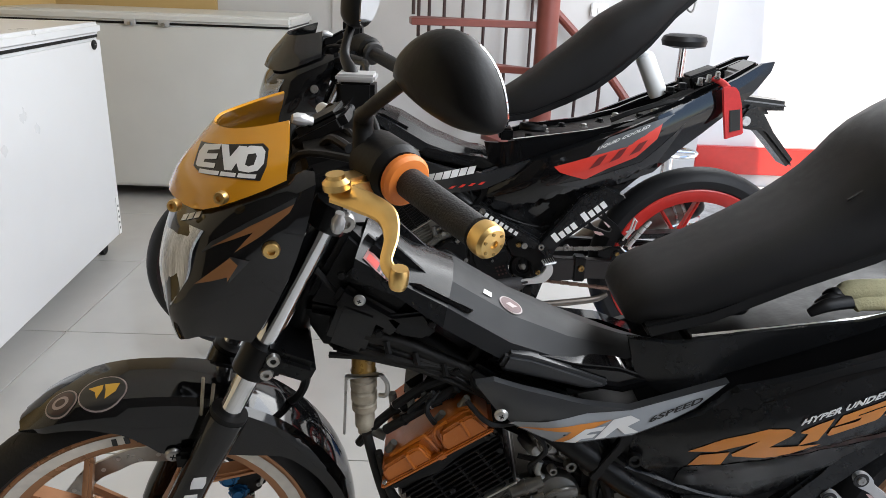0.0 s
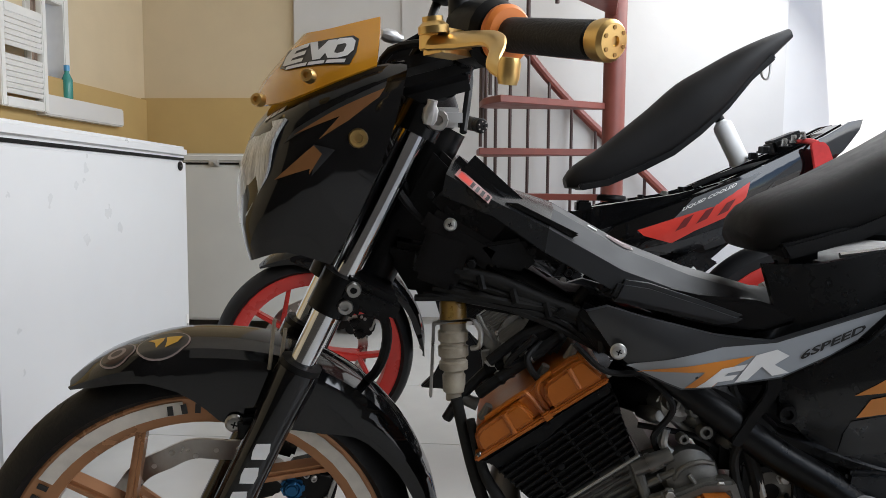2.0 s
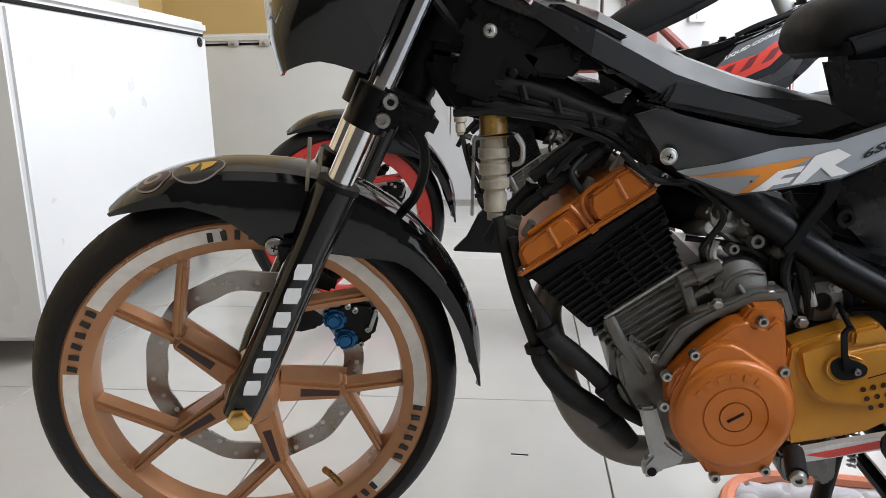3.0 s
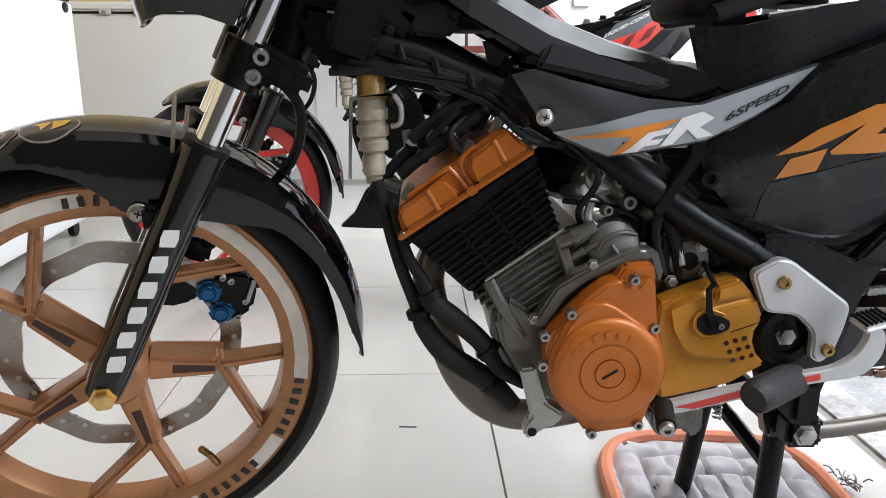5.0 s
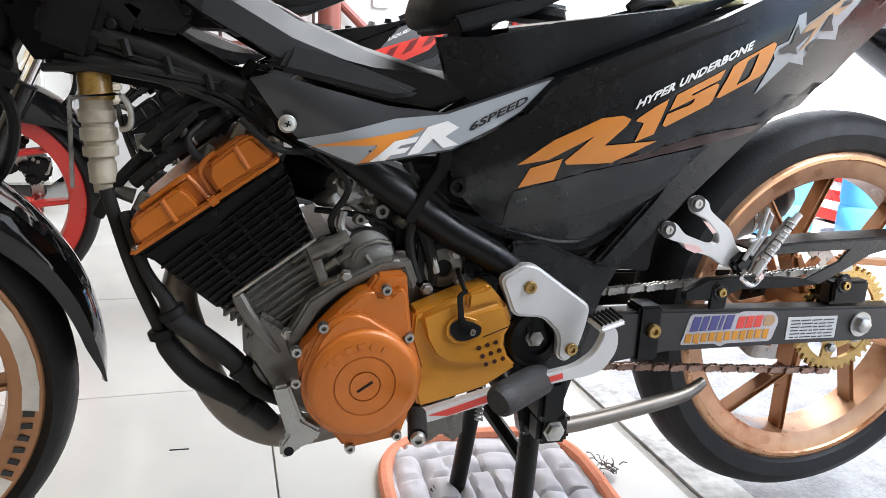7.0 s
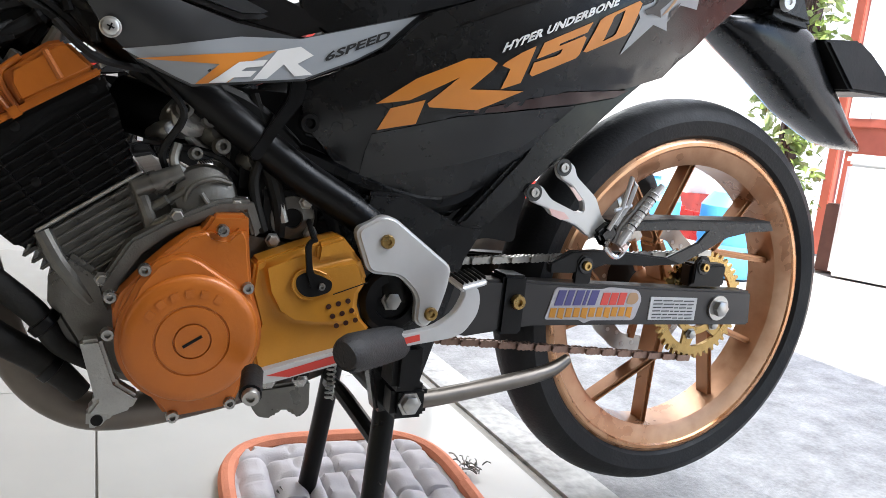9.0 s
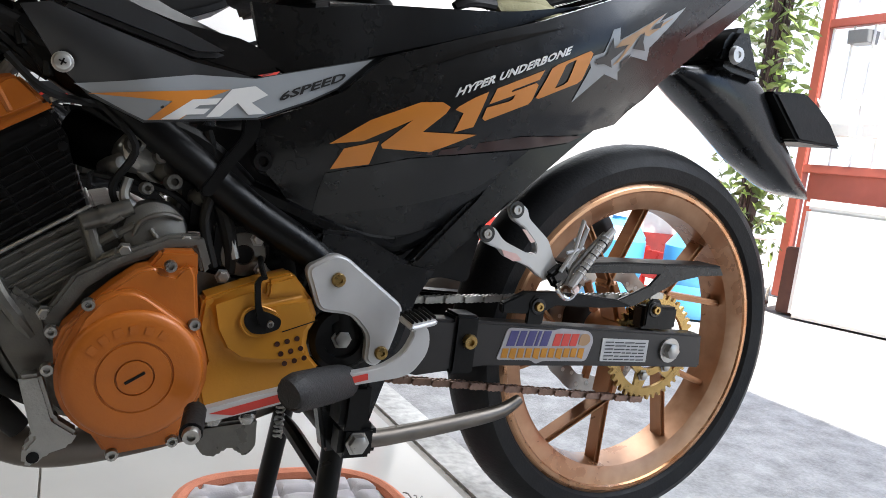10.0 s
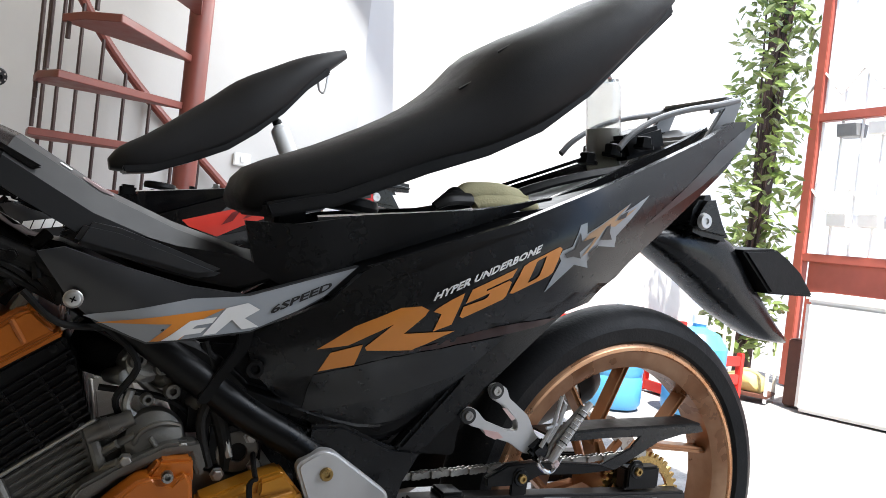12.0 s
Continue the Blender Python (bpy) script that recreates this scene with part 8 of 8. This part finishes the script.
    D("star_core", poly2d([[(1.0317, 0.6424), (1.0271, 0.6463), (1.0410, 0.6537), (1.0452, 0.6729), (1.0499, 0.6626), (1.0699, 0.6705), (1.0604, 0.6604), (1.0496, 0.6502), (1.0541, 0.6433), (1.0409, 0.6447)]], 0.005), BLACKD, cov, 0.0022)
    D("star_core", poly2d([[(1.0778, 0.6674), (1.0835, 0.6798), (1.0899, 0.6876), (1.0912, 0.6774), (1.0981, 0.6695), (1.0842, 0.6681)], [(1.0684, 0.6440), (1.0653, 0.6516), (1.0770, 0.6627), (1.0749, 0.6550)]], 0.005), BLACKD, cov, 0.0022)
    D("star_core", poly2d([[(1.1004, 0.6923), (1.1052, 0.6990), (1.1184, 0.7060), (1.1139, 0.6973)]], 0.005), BLACKD, cov, 0.0022)
    D("tail_stripe", poly2d([[(1.1588, 0.6921), (1.2400, 0.7564), (1.3000, 0.8063), (1.3802, 0.8610), (1.3920, 0.8664), (1.3579, 0.8233), (1.2660, 0.7545), (1.1764, 0.6999)]], 0.012), GREY, cov, 0.0008)
    D("stripe", poly2d([[(0.549, 0.544), (0.587, 0.552), (0.640, 0.566), (0.692, 0.5715), (0.800, 0.608), (0.768, 0.576), (0.742, 0.560), (0.697, 0.538), (0.604, 0.522), (0.590, 0.527)]]), SILVD, leg, 0.0008)
    D("emblem", poly2d([[(0.559, 0.5375), (0.671, 0.5585), (0.652, 0.548), (0.632, 0.527), (0.606, 0.5225), (0.624, 0.541)]]), ORANGED, leg, 0.0014)
    D("emblem", poly2d([[(0.616, 0.5245), (0.640, 0.545), (0.664, 0.5500), (0.660, 0.544), (0.646, 0.541), (0.642, 0.5375), (0.655, 0.5395), (0.650, 0.534), (0.636, 0.5315), (0.630, 0.5265)]]), WHITED, leg, 0.0020)
    D("emblem", poly2d([[(0.652, 0.5315), (0.672, 0.5590), (0.692, 0.5650), (0.704, 0.5590), (0.690, 0.5500), (0.704, 0.5425), (0.688, 0.539), (0.678, 0.548), (0.664, 0.534)]]), WHITED, leg, 0.0020)
    D("lettering", words("6SPEED", (0.714, 0.5545), (0.060, 0.0295), (0.002, 0.0088), 0.03), BLACKD, leg, 0.0018)

def decals_red(bike, P, cov, leg, F):
    D = lambda name, bm, m, panel, lift=0.0010: P(name, stick(bm, panel, lift), m, parent=panel)
    D("stripe", poly2d([[(0.855, 0.6048), (0.9421, 0.6352), (1.0221, 0.6612), (1.1025, 0.7177), (1.0929, 0.6809), (1.0495, 0.6352), (0.9835, 0.6051), (0.9326, 0.5759), (0.8695, 0.5924)]]), REDD, cov)
    D("stripe", poly2d([[(0.935, 0.6327), (1.0245, 0.6612), (1.1049, 0.7189), (1.1312, 0.7399), (1.0601, 0.7129), (0.9792, 0.6799)]]), mat("grey_decal", (0.085, 0.09, 0.095), 0.36, noise_amt=0.2, noise_scale=30), cov)
    D("stripe", poly2d([[(0.86, 0.560), (0.96, 0.584), (1.066, 0.622), (1.10, 0.655), (1.16, 0.72), (1.11, 0.62), (0.97, 0.550)]]), DGREY, cov)
    # grey slashes across the red band
    for q in range(3):
        x, z = 0.938 + 0.046 * q, 0.603 + 0.018 * q
        D("slash", poly2d([[(x, z), (x + 0.020, z + 0.030), (x + 0.040, z + 0.040), (x + 0.024, z + 0.012)]]), mat("maroon_decal", (0.16, 0.018, 0.018), 0.36, noise_amt=0.3, noise_scale=60), cov, 0.0020)
    D("lettering", words("LIQUID COOLED", (0.9516, 0.6476), (0.1180, 0.0578), (0.005, 0.0105), 0.02), WHITED, cov, 0.0022)
    for q in range(6):
        x, z = 0.548 + 0.020 * q, 0.547 + 0.0045 * q
        D("name_bar", poly2d([[(x, z), (x + 0.006, z + 0.020), (x + 0.0235, z + 0.024), (x + 0.0175, z + 0.004)]]), WHITED, leg, 0.0018)
    for q in range(4):
        x = 0.605 + 0.024 * q
        D("dash", poly2d([[(x, 0.533 + 0.004 * q), (x + 0.010, 0.541 + 0.004 * q), (x + 0.020, 0.542 + 0.004 * q), (x + 0.010, 0.534 + 0.004 * q)]]), REDD, leg, 0.0018)
    fl = P("flank_panel", slab([(0.826, 0.388), (0.868, 0.394), (1.040, 0.533), (0.985, 0.559), (0.93, 0.53)], -0.150, -0.10, 0.003), SATIN)
    for q in range(9):
        if q == 4:
            continue
        x, z = 0.878 + 0.0135 * q, 0.412 + 0.0113 * q
        h = 0.024 if q in (0, 5) else 0.017
        P("name_bar", slab([(x, z), (x - 0.65 * h, z + 0.76 * h), (x + 0.0098 - 0.65 * h, z + 0.0084 + 0.76 * h), (x + 0.0098, z + 0.0084)], -0.1512, -0.1495, 0), WHITED, parent=fl)
    ls = P("flank_strut", slab([(0.660, 0.492), (0.688, 0.494), (0.850, 0.402), (0.825, 0.385)], -0.145, -0.10, 0.004), SATIN)
    for q in range(7):
        x, z = 0.695 + 0.0125 * q, 0.474 - 0.0075 * q
        P("name_bar", slab([(x, z), (x + 0.005, z + 0.0086), (x + 0.0128, z + 0.0041), (x + 0.0078, z - 0.0045)], -0.1462, -0.1445, 0), WHITED, parent=ls)
    for x, z in ((0.69, 0.487), (0.842, 0.398), (0.80, 0.40), (0.905, 0.40)):
        P("flank_bolt", bolt((x, -0.147, z), 0.008, 0.006), STEEL)
    st = P("strap", slab([(1.232, 0.800), (1.236, 0.806), (1.262, 0.806), (1.272, 0.796), (1.284, 0.765), (1.298, 0.698), (1.256, 0.683), (1.240, 0.759)], -0.146, -0.138, 0.002), REDC, "red webbing strap hanging from the tail")
    P("strap_patch", slab([(1.256, 0.752), (1.280, 0.756), (1.288, 0.708), (1.264, 0.702)], -0.1475, -0.1455, 0), BLACKD, parent=st)
    P("strap_loop", tube([(1.245, -0.142, 0.803), (1.245, -0.09, 0.812), (1.24, 0.0, 0.815)], 0.008, 8, True, flat=0.4), REDC, parent=st)
    for q in range(8):
        P("tray_bolt", bolt((0.80 + 0.045 * q, -0.06 + 0.03 * (q % 3), 0.655 + 0.010 * q), 0.008, 0.010, (0, 0, 1), socket=False), STEEL if q % 2 else MATTE)
    for q in range(3):
        P("tail_bolt", bolt((1.20 + 0.02 * q, -0.08, 0.80 + 0.008 * q), 0.006, 0.018, (0, 0, 1), socket=False), STEEL)

MAIN = dict(main=True, tag="_a", label="black and orange underbone motorcycle on its centre stand", rim=BRONZE, lip=CREAM, panel=GREY, cover=ORANGE, cover2=GOLDP, plate=SILVER, rail=RAILG, seat_m=Matrix.Identity(4), decals=decals_main)
REDB = dict(main=False, tag="_b", label="black underbone motorcycle with red wheels parked behind", rim=RED, lip=None, panel=DGREY, cover=MATTE, cover2=MATTE, plate=FRAMEB, rail=GLOSS, seat_m=Matrix.Translation((0, 0, 0.035)), decals=decals_red)
bike_a = motorcycle(MAIN)
bike_b = motorcycle(REDB)
bike_b.location, bike_b.scale = (-0.135, 1.06, 0.0), (1.03, 1.03, 1.03)

# things on the motorcycles
def prop_bottle(x, y, z, h, r, label, clear, lean=0):
    b = empty("bottle", x, y, z, label, "bottle", "bottles propping the seats")
    prof = [(0, 0), (r * 0.9, 0), (r, 0.006), (r, h * 0.78), (r * 0.9, h * 0.85), (r * 0.45, h * 0.92), (r * 0.45, h * 0.95)]
    if clear:
        inner = [(q - 0.0007, min(v + 0.0007, h * 0.95)) for q, v in prof[1:]]
        part("body", lathe(prof + inner[::-1] + [(0, 0.0007)], (0, 0, 0), (0, 0, 1), 28), PETP, b)
        part("liquid", lathe([(0, 0.0015), (r * 0.88, 0.0015), (r * 0.965, 0.007), (r * 0.965, h * 0.40), (0, h * 0.401)], (0, 0, 0), (0, 0, 1), 28), CREAML, b, "cream coloured liquid")
        part("cap", lathe([(r * 0.5, h * 0.93), (r * 0.5, h * 1.04), (0, h * 1.04)], (0, 0, 0), (0, 0, 1), 18), PETP, b)
    else:
        part("body", lathe(prof + [(0, h * 0.95)], (0, 0, 0), (0, 0, 1), 24), WHITEP, b)
        part("cap", lathe([(r * 0.5, h * 0.93), (r * 0.5, h * 1.0), (r * 0.3, h * 1.03), (r * 0.3, h * 1.12), (0, h * 1.12)], (0, 0, 0), (0, 0, 1), 18), MATTE, b)
    b.rotation_euler.y = radians(lean)
prop_bottle(1.198, 0.005, 0.768, 0.152, 0.0245, "clear plastic bottle half full of cream liquid", True, -8)
prop_bottle(1.030, 1.07, 0.785, 0.130, 0.024, "white plastic bottle propping the seat", False, -27)
def glove():
    g = empty("work_gloves", 0.965, -0.07, 0.690, "folded cream and black work gloves", "gloves")
    g.rotation_euler.y = radians(-7)
    for k, (x0, x1, z, r, dy) in enumerate(((-0.012, 0.080, 0.004, 0.012, 0.0), (-0.022, 0.070, 0.016, 0.013, 0.008))):
        part("palm" if k == 0 else "cuff", tube([(x0, dy, z), (x0 + 0.012, dy + 0.002, z + 0.004), (x0 + 0.05, dy - 0.001, z + 0.003), (x1 - 0.008, dy, z - 0.002), (x1, dy, z - 0.004)], [r * 0.75, r, r * 1.05, r * 0.7, r * 0.3], 14, True, flat=0.62), GLOVE, g)
    for k in range(3):
        part("finger", tube([(-0.066 + 0.012 * k, 0.008 * k - 0.006, 0.002 + 0.006 * k), (-0.046 + 0.008 * k, 0.007 * k - 0.005, 0.010 + 0.004 * k), (-0.015, 0.004 * k, 0.010)], [0.005, 0.0085, 0.009], 10, True, flat=0.7), MATTE, g, "black fingertips")
glove()
